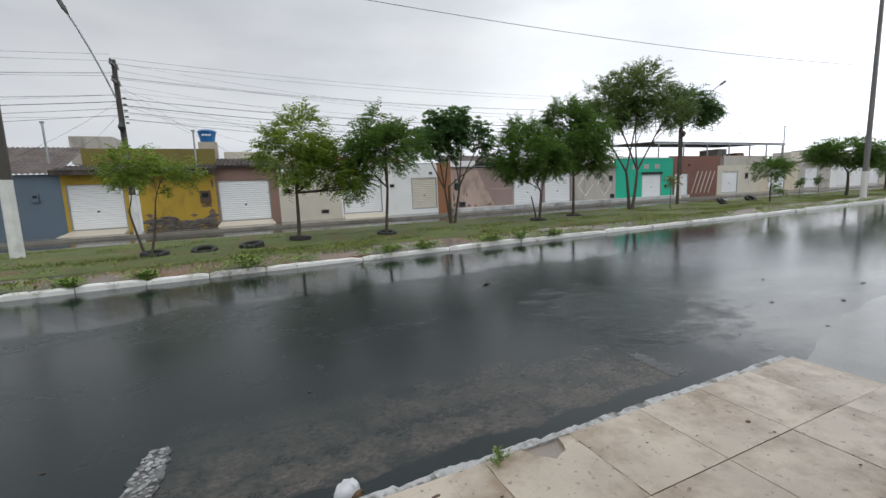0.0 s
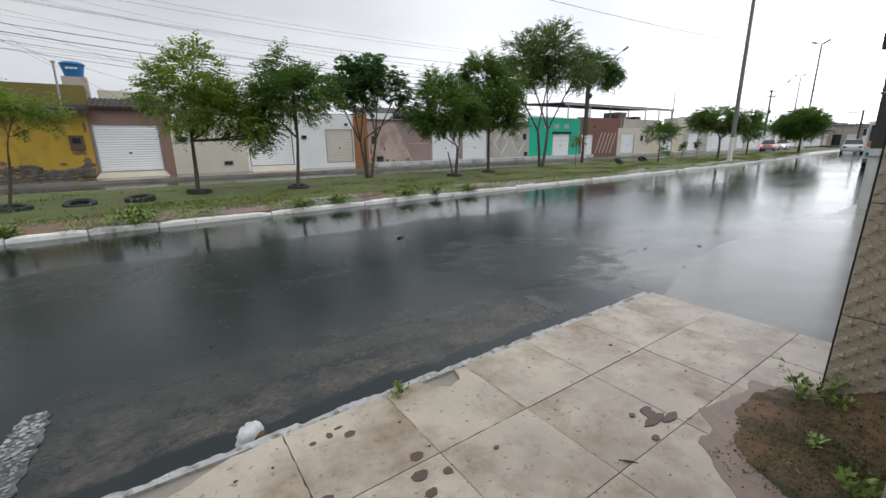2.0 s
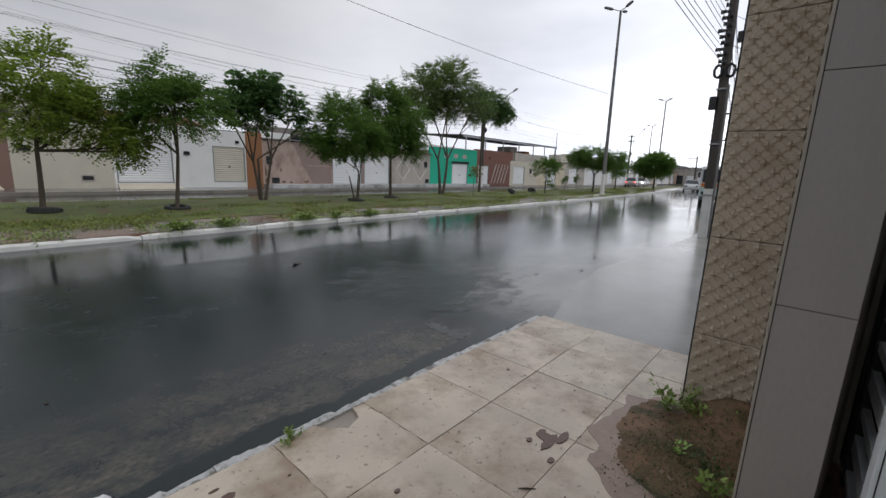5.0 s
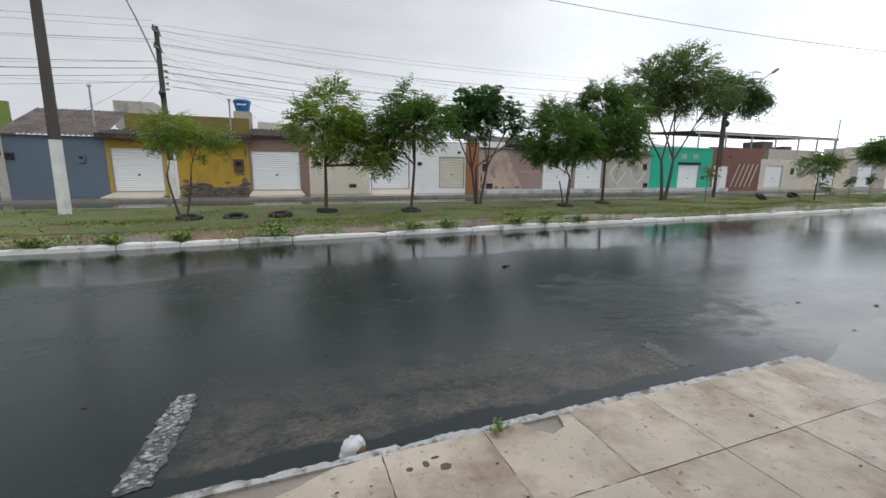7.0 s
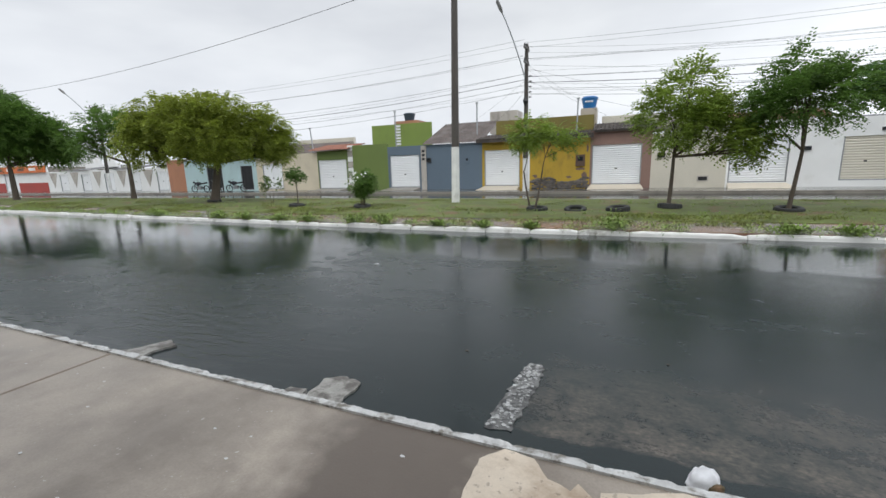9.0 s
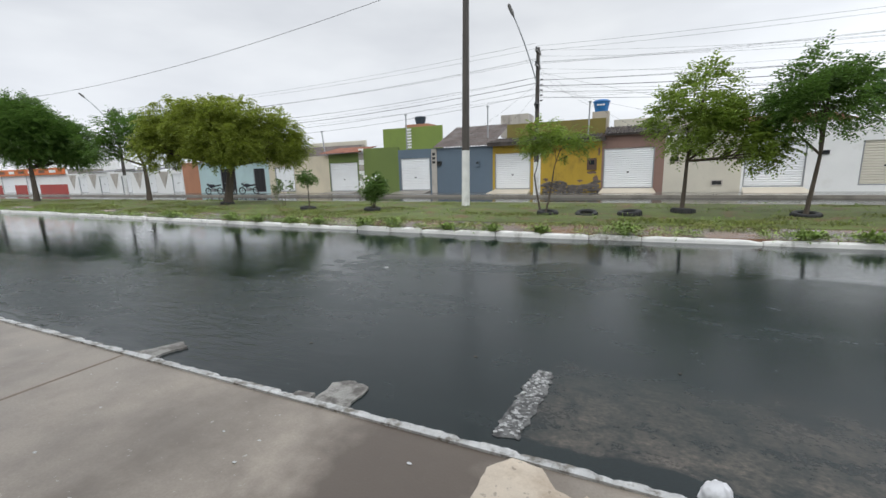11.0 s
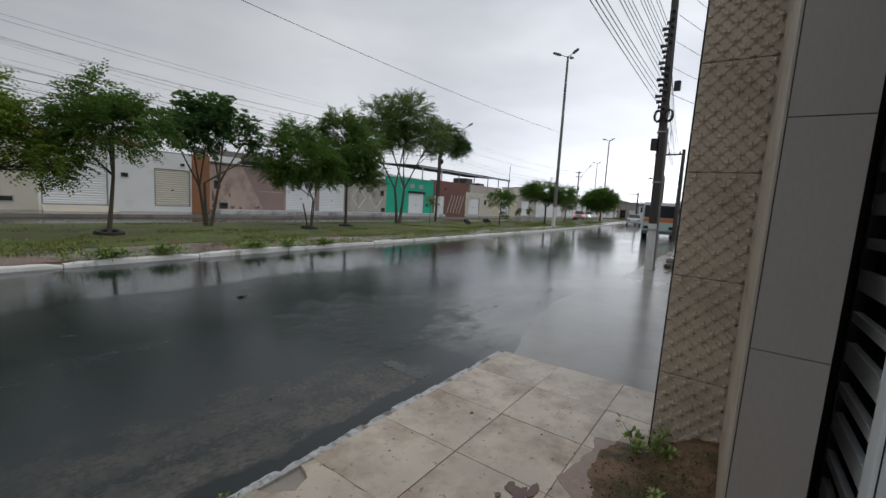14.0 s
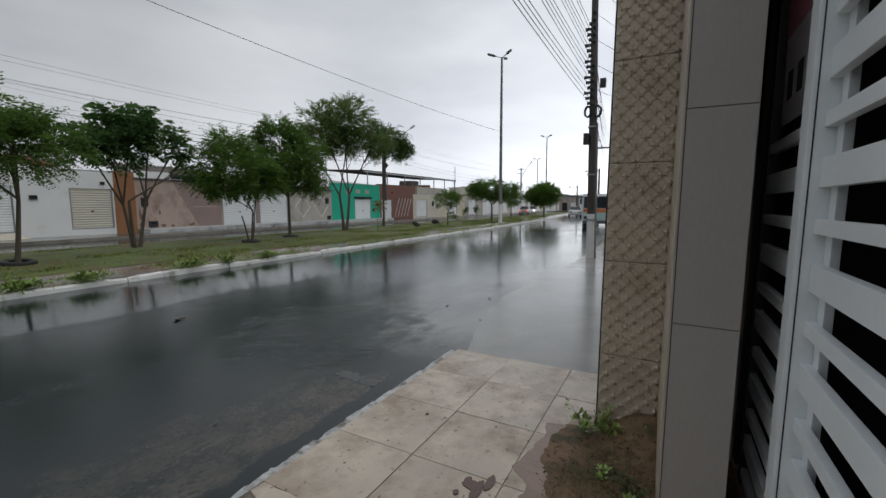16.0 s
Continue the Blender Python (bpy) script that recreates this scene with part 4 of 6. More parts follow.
# unseen house front above the gate, added to close off the sky
tagged(part("wall_lintel", cube(-1.4, 2.938, -0.6, -0.36, 2.75, 3.4), M_GREYTILE), "grey lintel added unseen over the porch gate", kind="structure")
# floor colour set near-black for the shade behind the slats
tagged(part("floor_porch", cube(-1.4, 2.95, -5.0, -0.43, 0.086, 0.13), material("porch_floor", (0.03, 0.028, 0.025), 0.5, 0.2)), "tiled porch floor, near-black for the shade behind the gate", kind="structure")

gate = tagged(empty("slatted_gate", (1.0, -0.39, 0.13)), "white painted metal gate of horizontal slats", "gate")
GX = (2.92, 1.93, 0.20, -1.36)
for k, x in enumerate(GX):
    # end stile is black, standing in for the shaded gap beside the pier
    st = part("stile", cube(x - 0.045, x + 0.045, -0.415, -0.335, 0.14, 2.72, 0.004) if k else cube(2.70, 2.74, -0.415, -0.37, 0.14, 2.72, 0.004), M_BLACK if k == 0 else M_GATE, gate)
    if k == 1:
        part("seam", cube(x - 0.0465, x - 0.0452, -0.352, -0.348, 0.15, 2.7), M_RUBBER, st)
        part("slide_rail", cube(x - 0.105, x - 0.047, -0.43, -0.405, 0.14, 2.72, 0.003), M_GATE, st)
for a, b in zip(GX, GX[1:]):
    lo, hi = b + 0.046, (a - 0.046 if a < 2.9 else 2.72)
    for k in range(8):
        for z, h in ((2.31 - 0.33 * k, 0.09), (2.165 - 0.33 * k, 0.047)):
            if z > 0.14 and not (a > 2.9 and z > 1.9):
                part("slat", cube(lo, hi, -0.405, -0.375, z, z + h, 0.003), M_GATE, gate)
    part("top_rail", cube(lo, hi, -0.41, -0.37, 2.64, 2.72, 0.003), M_GATE, gate)
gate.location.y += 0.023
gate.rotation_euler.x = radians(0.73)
sign = tagged(empty("hanging_sign", (2.3, -0.397, 2.0)), "pale plastic sign with a pink header hung on the gate", "sign")
part("sheet", cube(2.02, 2.62, -0.399, -0.395, 1.95, 2.6), material("sign_plastic", (0.66, 0.64, 0.70), 0.4, 0.06), sign)
part("header", cube(2.02, 2.62, -0.3945, -0.393, 2.33, 2.6), material("sign_pink", (0.60, 0.28, 0.36), 0.4, 0.08), sign)
for k in range(2):
    part("dark_bar", cube(2.30 + k * 0.16, 2.38 + k * 0.16, -0.3945, -0.393, 2.05, 2.17), M_BLACK, sign)

# ---- paved forecourt: 58 cm tiles, soil bed ----
rng = random.Random(21)
tile_bm = bmesh.new()
box(tile_bm, -0.2955, 0.2955, -0.2885, 0.2885, -0.02, 0.0)
bmesh.ops.bevel(tile_bm, geom=[e for e in tile_bm.edges if all(v.co.z > -0.001 for v in e.verts)], offset=0.0012, segments=1, affect="EDGES")
TILE = mesh_of("tile", tile_bm, M_TILE)


def jag(pts, seed, step=0.05, amount=0.012):
    """Breaks the straight runs of an outline into a ragged one."""
    r = random.Random(seed)
    out = []
    for (x0, y0), (x1, y1) in zip(pts, pts[1:] + pts[:1]):
        n = max(1, int(math.hypot(x1 - x0, y1 - y0) / step))
        for k in range(n):
            f = k / n
            out.append((x0 + (x1 - x0) * f + r.uniform(-amount, amount) * (k > 0), y0 + (y1 - y0) * f + r.uniform(-amount, amount) * (k > 0)))
    return out


COLS = [-0.825 + 0.594 * k for k in range(9)]
ROWS = [-0.405 + 0.58 * k for k in range(4)] + [1.915]
for i in range(8):
    for j in range(4):
        x0, x1, y0, y1 = COLS[i], COLS[i + 1], ROWS[j], ROWS[j + 1]
        zt = 0.108 + rng.uniform(-0.002, 0.002)
        if j < 3:
            ob = new("tile", TILE)
            ob.parent = pav
            ob.matrix_basis = pose((x0 + x1) / 2, (y0 + y1) / 2, zt, rng.uniform(-0.15, 0.15), rng.uniform(-0.15, 0.15), rng.choice((0, 180)))
        else:
            g = 0.002
            if i == 0:
                pts = [(x0 + g, y0 + g), (x1 - g, y0 + g), (x1 - g, 1.70), (-0.33, 1.79), (-0.36, 1.73), (-0.47, 1.77), (-0.56, 1.89), (-0.72, 1.91), (x0 + g, 1.79)]
            elif i == 1:
                pts = [(x0 + g, y0 + g), (x1 - g, y0 + g), (x1 - g, y1), (0.12, y1 - 0.01), (-0.05, 1.83), (x0 + g, 1.77)]
            elif i == 3:
                pts = [(x0 + g, y0 + g), (x1 - g, y0 + g), (x1 - g, y1 - 0.01), (1.47, y1), (1.43, 1.80), (1.33, 1.76), (1.24, 1.84), (1.21, y1), (x0 + g, y1)]
            else:
                pts = [(x0 + g, y0 + g), (x1 - g, y0 + g), (x1 - g, y1), (x0 + g, y1)]
            part("tile", prism(jag(pts, 40 + i, 0.045, 0.006) if i in (0, 1, 3) else pts, 0.088, zt), M_TILE, pav)

def blob(x, y, rx, ry, seed, n=20):
    r = random.Random(seed)
    return [(x + rx * math.cos(2 * math.pi * k / n) * r.uniform(0.82, 1.1), y + ry * math.sin(2 * math.pi * k / n) * r.uniform(0.82, 1.1)) for k in range(n)]


M_MUD = material("dark_red_mud", (0.13, 0.07, 0.052), 0.35, 0.2, 8, 60, 0.2)
M_FILM = material("wet_brown_film", (0.30, 0.205, 0.155), 0.33, 0.25, 6, 60, 0.1, stain=(0.13, 0.09, 0.065))
for k, (x, y, a, b) in enumerate(((0.47, 1.76, 0.025, 0.02), (0.56, 1.77, 0.022, 0.035), (0.65, 1.72, 0.04, 0.035), (0.41, 1.39, 0.04, 0.03), (0.85, 1.38, 0.05, 0.04), (0.80, 1.27, 0.055, 0.04), (0.92, 1.22, 0.03, 0.03), (0.79, 1.16, 0.04, 0.03), (0.70, 1.10, 0.03, 0.02), (2.08, 0.93, 0.05, 0.03), (2.03, 0.86, 0.11, 0.035), (2.06, 0.90, 0.05, 0.07), (2.12, 0.82, 0.09, 0.03), (1.90, 0.78, 0.03, 0.025), (1.97, 0.95, 0.025, 0.02), (0.62, 1.80, 0.03, 0.01), (1.20, 1.20, 0.02, 0.015), (2.6, 1.5, 0.02, 0.015))):
    ob = part("mud_splash", prism(blob(x, y, a * 0.8, b * 0.75, 60 + k), 0.107, 0.1102 + 0.00025 * k), M_MUD)
    tagged(ob, "dried dark red mud splash on the tiles", "mud splash", group="mud splashes on the tiles")
film = tagged(part("muddy_water", prism(jag(blob(2.50, 0.14, 0.72, 0.66, 5, 24), 9, 0.05, 0.014), 0.107, 0.1106), M_FILM), "thin wet film of muddy water round the soil", "puddle")
# concrete apron: joint, repair stain
part("joint", cube(-4.28, -4.25, -0.35, 1.92, 0.084, 0.0865), M_GROUT, pav)
# soil bed with a heap against the wall
bm = bmesh.new()
N1, N2 = 60, 44
rows = []
for j in range(N2 + 1):
    row = []
    for i in range(N1 + 1):
        x, y = 1.55 + 1.39 * i / N1, -0.345 + 1.2 * j / N2
        d = math.hypot((x - 2.60) / 0.70, (y - 0.05) / 0.60)
        base = 0.109 + (0.04 if d < 1 else 0.12) * (1 - d)
        heap = 0.17 * math.exp(-((x - 2.9) / 0.26) ** 2 - ((y - 0.10) / 0.24) ** 2)
        n1 = noise.noise(Vector((x * 5, y * 5, 0))) * 0.022 + noise.noise(Vector((x * 22, y * 22, 3))) * 0.010 + noise.noise(Vector((x * 60, y * 60, 3))) * 0.004
        n1 *= min(1.0, max(0.2, 2.2 * (1 - d)))
        row.append(bm.verts.new((x, y, max(0.088, base + heap + n1))))
    rows.append(row)
for j in range(N2):
    for i in range(N1):
        bm.faces.new((rows[j][i], rows[j][i + 1], rows[j + 1][i + 1], rows[j + 1][i]))
tagged(part("soil_bed", bm, M_SOIL, smooth=True), "sandy brown soil heaped against the tiled wall", "soil", kind="stuff")


def leaf_quads(rng, c, radius, count, size, up=0.4, flat=0.5):
    """Folded leaf shapes scattered round a centre: verts, faces."""
    V, F = [], []
    for _ in range(count):
        d = Vector((rng.gauss(0, 1), rng.gauss(0, 1), rng.gauss(up, 0.6))).normalized()
        p = Vector(c) + d * radius * rng.uniform(0.3, 1.0)
        L = size * rng.uniform(0.6, 1.3)
        ax = (d + Vector((rng.uniform(-1, 1), rng.uniform(-1, 1), rng.uniform(-flat, 0.5))) * 0.8).normalized()
        sd = ax.cross(Vector((0, 0, 1)) + Vector((rng.uniform(-0.5, 0.5), rng.uniform(-0.5, 0.5), 0))).normalized()
        nn = ax.cross(sd)
        k = len(V)
        V += [p, p + ax * L * 0.5 + sd * L * 0.27 + nn * L * 0.06, p + ax * L, p + ax * L * 0.5 - sd * L * 0.27 + nn * L * 0.06]
        F += [(k, k + 1, k + 2), (k, k + 2, k + 3)]
    return V, F


def mesh_from(name, V, F, mat):
    me = bpy.data.meshes.new(name)
    me.from_pydata([tuple(v) for v in V], [], F)
    me.materials.append(mat)
    return me


def weed(at, size, count, leaf, seed, label, mat=None, name="weed", flat=1.0, long=1.0):
    r = random.Random(seed)
    root = tagged(empty(name, at), label, "weed", group="weeds")
    V, F = [], []
    stems = bmesh.new()
    ns = max(3, count // 14)
    for _ in range(ns):
        a, t = r.uniform(0, 6.28), r.uniform(0.15, 0.9)
        tip = Vector((math.cos(a) * size * t * long, math.sin(a) * size * t, flat * size * r.uniform(0.5, 1.0) * (1.2 - 0.5 * t)))
        tube(stems, [Vector((tip.x * 0.1, tip.y * 0.1, -0.02)), tip * 0.55 + Vector((0, 0, size * 0.1)), tip], [0.004, 0.003, 0.0015], 4)
        for f in (0.5, 0.8, 1.0):
            v, q = leaf_quads(r, tip * f, size * 0.16, max(2, count // ns // 3), leaf)
            o = len(V)
            V += v
            F += [tuple(i + o for i in fc) for fc in q]
    for nm, me in (("leaves", mesh_from("leaves", V, F, mat or M_WEED)), ("stalk_tuft", mesh_of("stalk_tuft", stems, mat or M_WEED))):
        ob = new(nm, me)
        ob.parent = root
        tagged(ob, kind="stuff")
    return root


weed((2.84, 0.46, 0.13), 0.17, 70, 0.045, 1, "leafy green weed beside the tiled wall")
weed((2.78, 0.10, 0.20), 0.07, 40, 0.04, 2, "low green weed in the sandy soil")
weed((2.16, 0.08, 0.13), 0.09, 60, 0.04, 3, "low green weed on the soil heap")
weed((2.42, 0.30, 0.14), 0.06, 26, 0.035, 4, "small pale green weed in the soil", material("pale_weed", (0.26, 0.40, 0.09), 0.5, 0.2, per_island=0.3))
weed((2.80, 0.32, 0.18), 0.12, 120, 0.035, 8, "leafy green weed on the soil heap")
weed((2.32, 0.13, 0.13), 0.11, 100, 0.026, 10, "mossy low weed in the sandy soil", material("mossy_weed", (0.05, 0.075, 0.02), 0.6, 0.2, per_island=0.3))
weed((1.06, 1.90, 0.06), 0.10, 110, 0.028, 7, "small green weed growing at the kerb edge")

# grit, clods and moss on the soil
r = random.Random(50)
V, F = [], []
for _ in range(2600):
    x, y = r.gauss(2.4, 0.26), r.gauss(0.20, 0.20)
    if not (1.95 < x < 2.9 and 0.02 < y < 0.58):
        continue
    z = 0.109 + 0.04 * (1 - math.hypot((x - 2.60) / 0.70, (y - 0.05) / 0.60)) + 0.17 * math.exp(-((x - 2.9) / 0.26) ** 2 - ((y - 0.10) / 0.24) ** 2)
    v, q = leaf_quads(r, (x, y, z + 0.004), 0.012, 3, 0.011, up=0.8)
    o = len(V)
    V += v
    F += [tuple(i + o for i in fc) for fc in q]
tagged(new("moss", mesh_from("moss", V, F, material("dark_moss", (0.12, 0.12, 0.045), 0.7, 0.3, per_island=0.5))), "dark green moss and seedlings on the soil", "moss", kind="stuff")
bm = bmesh.new()
for _ in range(420):
    x, y = r.gauss(2.42, 0.27), r.gauss(0.08, 0.26)
    if not (1.85 < x < 2.9 and -0.33 < y < 0.62):
        continue
    z = max(0.109, 0.109 + 0.04 * (1 - math.hypot((x - 2.60) / 0.70, (y - 0.05) / 0.60)) + 0.17 * math.exp(-((x - 2.9) / 0.26) ** 2 - ((y - 0.10) / 0.24) ** 2))
    s_ = r.uniform(0.003, 0.009)
    bmesh.ops.create_icosphere(bm, subdivisions=1, radius=s_, matrix=Matrix.Translation((x, y, z + 0.001)) @ Matrix.Diagonal((1.2, 1.0, 0.7, 1)))
tagged(part("grit", bm, material("brown_grit", (0.13, 0.075, 0.04), 0.8, 0.3, per_island=0.4)), "small brown clods and grit on the soil", "grit", kind="stuff")

# ---- poles and wires ----
def insulators(pole, x, y, zs, side):
    for z in zs:
        bm = bmesh.new()
        for k in range(3):
            tube(bm, [(x + side * (0.16 + 0.05 * k), y, z), (x + side * (0.19 + 0.05 * k), y, z)], [0.055, 0.035], 8)
        part("insulator", bm, M_BLACK, pole)


def street_arm(pole, x, y, z0, tip):
    bm = bmesh.new()
    a, t = Vector((x, y, z0)), Vector(tip)
    pts = [a + (t - a) * f + Vector((0, 0, 0.5 * math.sin(f * math.pi) * 0.5)) for f in (0, 0.25, 0.5, 0.75, 0.95)]
    tube(bm, pts, 0.04, 6)
    arm = part("lamp_arm", bm, M_STEEL, pole)
    d = (pts[-1] - pts[-2]).normalized()
    bm = bmesh.new()
    tube(bm, [t - d * 0.35, t - d * 0.1, t + d * 0.3, t + d * 0.36], [0.04, 0.10, 0.09, 0.03], 8)
    part("lamp_head", bm, M_POLEG, arm)


def tapered_pole(root, x, y, z0, z1, r0, r1, white, mat, lean=(0, 0)):
    """A square-cornered concrete pole; its foot is whitewashed."""
    f = white / (z1 - z0)
    top = (x + lean[0], y + lean[1], z1)
    mid = (x + lean[0] * f, y + lean[1] * f, z0 + white)
    rm = r0 + (r1 - r0) * f
    part("shaft", tube(bmesh.new(), [mid, top], [rm, r1], 8), mat, root)
    if white:
        part("whitewashed_foot", tube(bmesh.new(), [(x, y, z0 - 0.05), mid], [r0 + 0.004, rm + 0.004], 8), M_WHITEWASH, root)


def electric_pole(x, y, h, white, label, arm=None, r=(0.16, 0.10), mat=M_POLE):
    e = tagged(empty("electric_pole", (x, y, 0.14)), label, "electric pole", group="electric poles")
    tapered_pole(e, x, y, 0.14, h, r[0], r[1], white, mat)
    for z in (h - 0.25, h - 1.0):
        part("crossarm", cube(x - 0.06, x + 0.06, y - 0.55, y + 0.55, z - 0.05, z + 0.05), M_POLEG, e)
        for q in (-0.5, -0.2, 0.2, 0.5):
            bm = bmesh.new()
            tube(bm, [(x, y + q, z + 0.05), (x, y + q, z + 0.12), (x, y + q, z + 0.2)], [0.03, 0.05, 0.02], 8)
            part("insulator", bm, M_BLACK, e)
    insulators(e, x, y, [h - 1.7 - 0.28 * k for k in range(5)], 1)
    bm = bmesh.new()
    tube(bm, [(x, y - 0.22, h - 3.3), (x + 0.02, y - 0.22, h - 3.05), (x, y - 0.22, h - 2.8)], [0.05, 0.17, 0.05], 8)
    part("cable_coil", bm, M_BLACK, e)
    if arm:
        street_arm(e, x, y, h - 2.0, arm)
    return e


electric_pole(-5.48, 24.6, 8.25, 1.9, "dark concrete electric pole with cables and street lamp arm", (-6.72, 23.5, 10.0))
electric_pole(33.3, 24.6, 8.6, 2.0, "dark concrete electric pole with whitewashed foot", (36.8, 23.6, 9.65))
electric_pole(-46, 24.6, 8.3, 1.9, "dark concrete electric pole with street lamp arm", (-48.5, 23.4, 9.6))
electric_pole(76, 24.8, 8.6, 2.0, "dark concrete electric pole with whitewashed foot", (77.5, 23.4, 9.65))


def median_lamp(x, y, h, label, white=2.4, lean=(0, 0), r=(0.165, 0.09), mat=M_POLE):
    e = tagged(empty("street_lamp", (x, y, 0.14)), label, "street lamp", group="tall street lamps on the median")
    tapered_pole(e, x, y, 0.14, h, r[0], r[1], white, mat, lean)
    tx, ty = x + lean[0], y + lean[1]
    for a in (0.0, 2.1, 4.2):
        d = Vector((math.cos(a), math.sin(a), 0.25))
        bm = bmesh.new()
        o = Vector((tx, ty, h - 0.05))
        tube(bm, [o, o + d * 0.5], 0.03, 6)
        arm = part("bracket", bm, M_STEEL, e)
        bm = bmesh.new()
        tube(bm, [o + d * 0.5, o + d * 0.65, o + d * 1.1, o + d * 1.2], [0.04, 0.11, 0.10, 0.03], 8)
        part("lamp_head", bm, M_POLEG, arm)
    return e


median_lamp(-6.57, 16.1, 13.4, "tall dark lamp post with a whitewashed foot", 2.3, (0.25, -0.1))
median_lamp(33.5, 12.7, 13.7, "tall slender lamp post with three lamp heads", 1.6, (0, 0), (0.15, 0.08), M_POLEG)
median_lamp(78.0, 20.6, 14.2, "tall slender lamp post with three lamp heads", 1.6, (0, 0), (0.15, 0.08), M_POLEG)
median_lamp(112.0, 32.0, 14.0, "tall slender lamp post with three lamp heads", 1.6, (0, 0), (0.15, 0.08), M_POLEG)
median_lamp(-46.0, 15.2, 12.5, "tall slender lamp post with three lamp heads", 1.6, (0, 0), (0.15, 0.08), M_POLEG)

# the pole on the near pavement
NPX, NPY = 13.4, 2.10
np_ = tagged(empty("electric_pole", (NPX, NPY, 0.0)), "near concrete electric pole hung with coils, boxes and cables", "electric pole", group="electric poles")
tapered_pole(np_, NPX, NPY, -0.01, 9.2, 0.145, 0.085, 1.35, M_POLE, (0, 0.14))
insulators(np_, NPX, NPY + 0.08, [4.55 + 0.22 * k for k in range(6)] + [6.3 + 0.2 * k for k in range(5)], -1)
for s in (-1, 1):
    bm = bmesh.new()
    c = Vector((NPX - 0.15, NPY + 0.06 + s * 0.14, 4.35))
    for q in range(3):
        pts = [c + Vector((0.03 * q, 0.085 * math.cos(2 * math.pi * k / 14), 0.15 * math.sin(2 * math.pi * k / 14))) for k in range(15)]
        tube(bm, pts, 0.032, 5, caps=False)
    part("cable_coil", bm, M_BLACK, np_)
part("junction_box", cube(NPX - 0.25, NPX - 0.05, NPY + 0.14, NPY + 0.29, 3.4, 3.72, 0.01), M_BLACK, np_)
part("junction_box", cube(NPX - 0.2, NPX - 0.05, NPY - 0.28, NPY - 0.12, 5.0, 5.25, 0.01), M_BLACK, np_)
for k in range(16):
    z = 4.6 + 0.15 * k
    part("spool", tube(bmesh.new(), [(NPX - 0.06, NPY + 0.10 + 0.02 * (k % 3), z), (NPX - 0.06, NPY + 0.24 + 0.05 * (k % 3), z + 0.01)], [0.03, 0.055], 7), M_BLACK, np_)
for z in (1.15, 2.5, 3.9):
    part("clamp_band", tube(bmesh.new(), [(NPX, NPY + 0.015 * z, z), (NPX, NPY + 0.015 * z, z + 0.04)], [0.175 - z * 0.006, 0.175 - z * 0.006], 8), M_STEEL, np_)
part("conduit", tube(bmesh.new(), [(NPX - 0.17, NPY - 0.14, 0.0), (NPX - 0.14, NPY - 0.08, 4.0)], 0.03, 6), M_POLEG, np_)


def near_pole(x, y, h, label):
    e = tagged(empty("electric_pole", (x, y, 0.0)), label, "electric pole", group="electric poles")
    tapered_pole(e, x, y, 0.0, h, 0.16, 0.10, 0.0, M_POLE)
    part("crossarm", cube(x - 0.05, x + 0.05, y - 0.1, y + 1.6, h - 0.35, h - 0.25), M_POLEG, e)
    for q in (0.2, 0.8, 1.4):
        bm = bmesh.new()
        tube(bm, [(x, y + q, h - 0.25), (x, y + q, h - 0.1)], [0.05, 0.03], 6)
        part("insulator", bm, M_BLACK, e)
    insulators(e, x, y, [h - 1.6, h - 2.0, h - 2.4], -1)


near_pole(30.2, 3.45, 5.75, "dark electric pole with one crossarm")
near_pole(52.0, 7.5, 5.9, "dark electric pole with one crossarm")
near_pole(80.0, 15.3, 5.3, "dark electric pole with one crossarm")


def wire(a, b, sag, r=0.012, group="overhead cables", label="black overhead cable hanging between poles", n=20):
    cu = bmesh.new()
    a, b = Vector(a), Vector(b)
    pts = [a + (b - a) * (k / n) - Vector((0, 0, sag * 4 * (k / n) * (1 - k / n))) for k in range(n + 1)]
    tube(cu, pts, r * 0.75, 5)
    ob = part("cable", cu, M_BLACK)
    return tagged(ob, label, "cable", group=group)


for z, q, sag, r in ((8.2, 0.5, 0.5, 0.008), (8.2, -0.5, 0.55, 0.008), (7.45, 0.2, 0.6, 0.008), (7.4, -0.4, 0.65, 0.008), (6.5, -0.2, 0.8, 0.014), (6.2, -0.2, 0.9, 0.02), (5.9, -0.2, 1.0, 0.012), (5.6, -0.2, 1.1, 0.012)):
    for x0, x1 in ((-46, -5.48), (-5.48, 33.3), (33.3, 76)):
        wire((x0, 24.6 + q, z), (x1, 24.6 + q, z + 0.15), sag, r)
rng = random.Random(14)
for x, y, z in ((0.5, 27.3, 3.4), (5.2, 27.3, 3.6), (-12.5, 27.3, 3.2), (-9.0, 30.3, 4.9), (8.8, 27.4, 3.6), (-2.2, 30.0, 5.2)):
    wire((-5.48, 24.5, 7.4 - rng.uniform(0, 1.6)), (x, y, z), 0.25, 0.007, label="thin house cable strung from the electric pole")
for k in range(9):
    wire((-5.48, 24.5, 8.1 - 0.32 * k), (33.3, 24.4 + 0.1 * k, 7.6 - 0.2 * k - rng.uniform(0, 0.5)), rng.uniform(0.4, 1.5), 0.006, label="thin sagging cable strung between the poles")
    if k % 3 == 1:
        wire((-46, 24.5, 7.9 - 0.3 * k), (-5.48, 24.5, 8.0 - 0.33 * k), rng.uniform(0.4, 1.3), 0.006, label="thin sagging cable strung between the poles")
wire((-6.4, 16.05, 9.1), (33.5, 12.7, 7.75), 0.55, 0.014, "lamp cables", "single cable strung between the lamp posts")
wire((-46.0, 15.2, 7.6), (-6.4, 16.05, 9.1), 0.9, 0.014, "lamp cables", "single cable strung between the lamp posts")
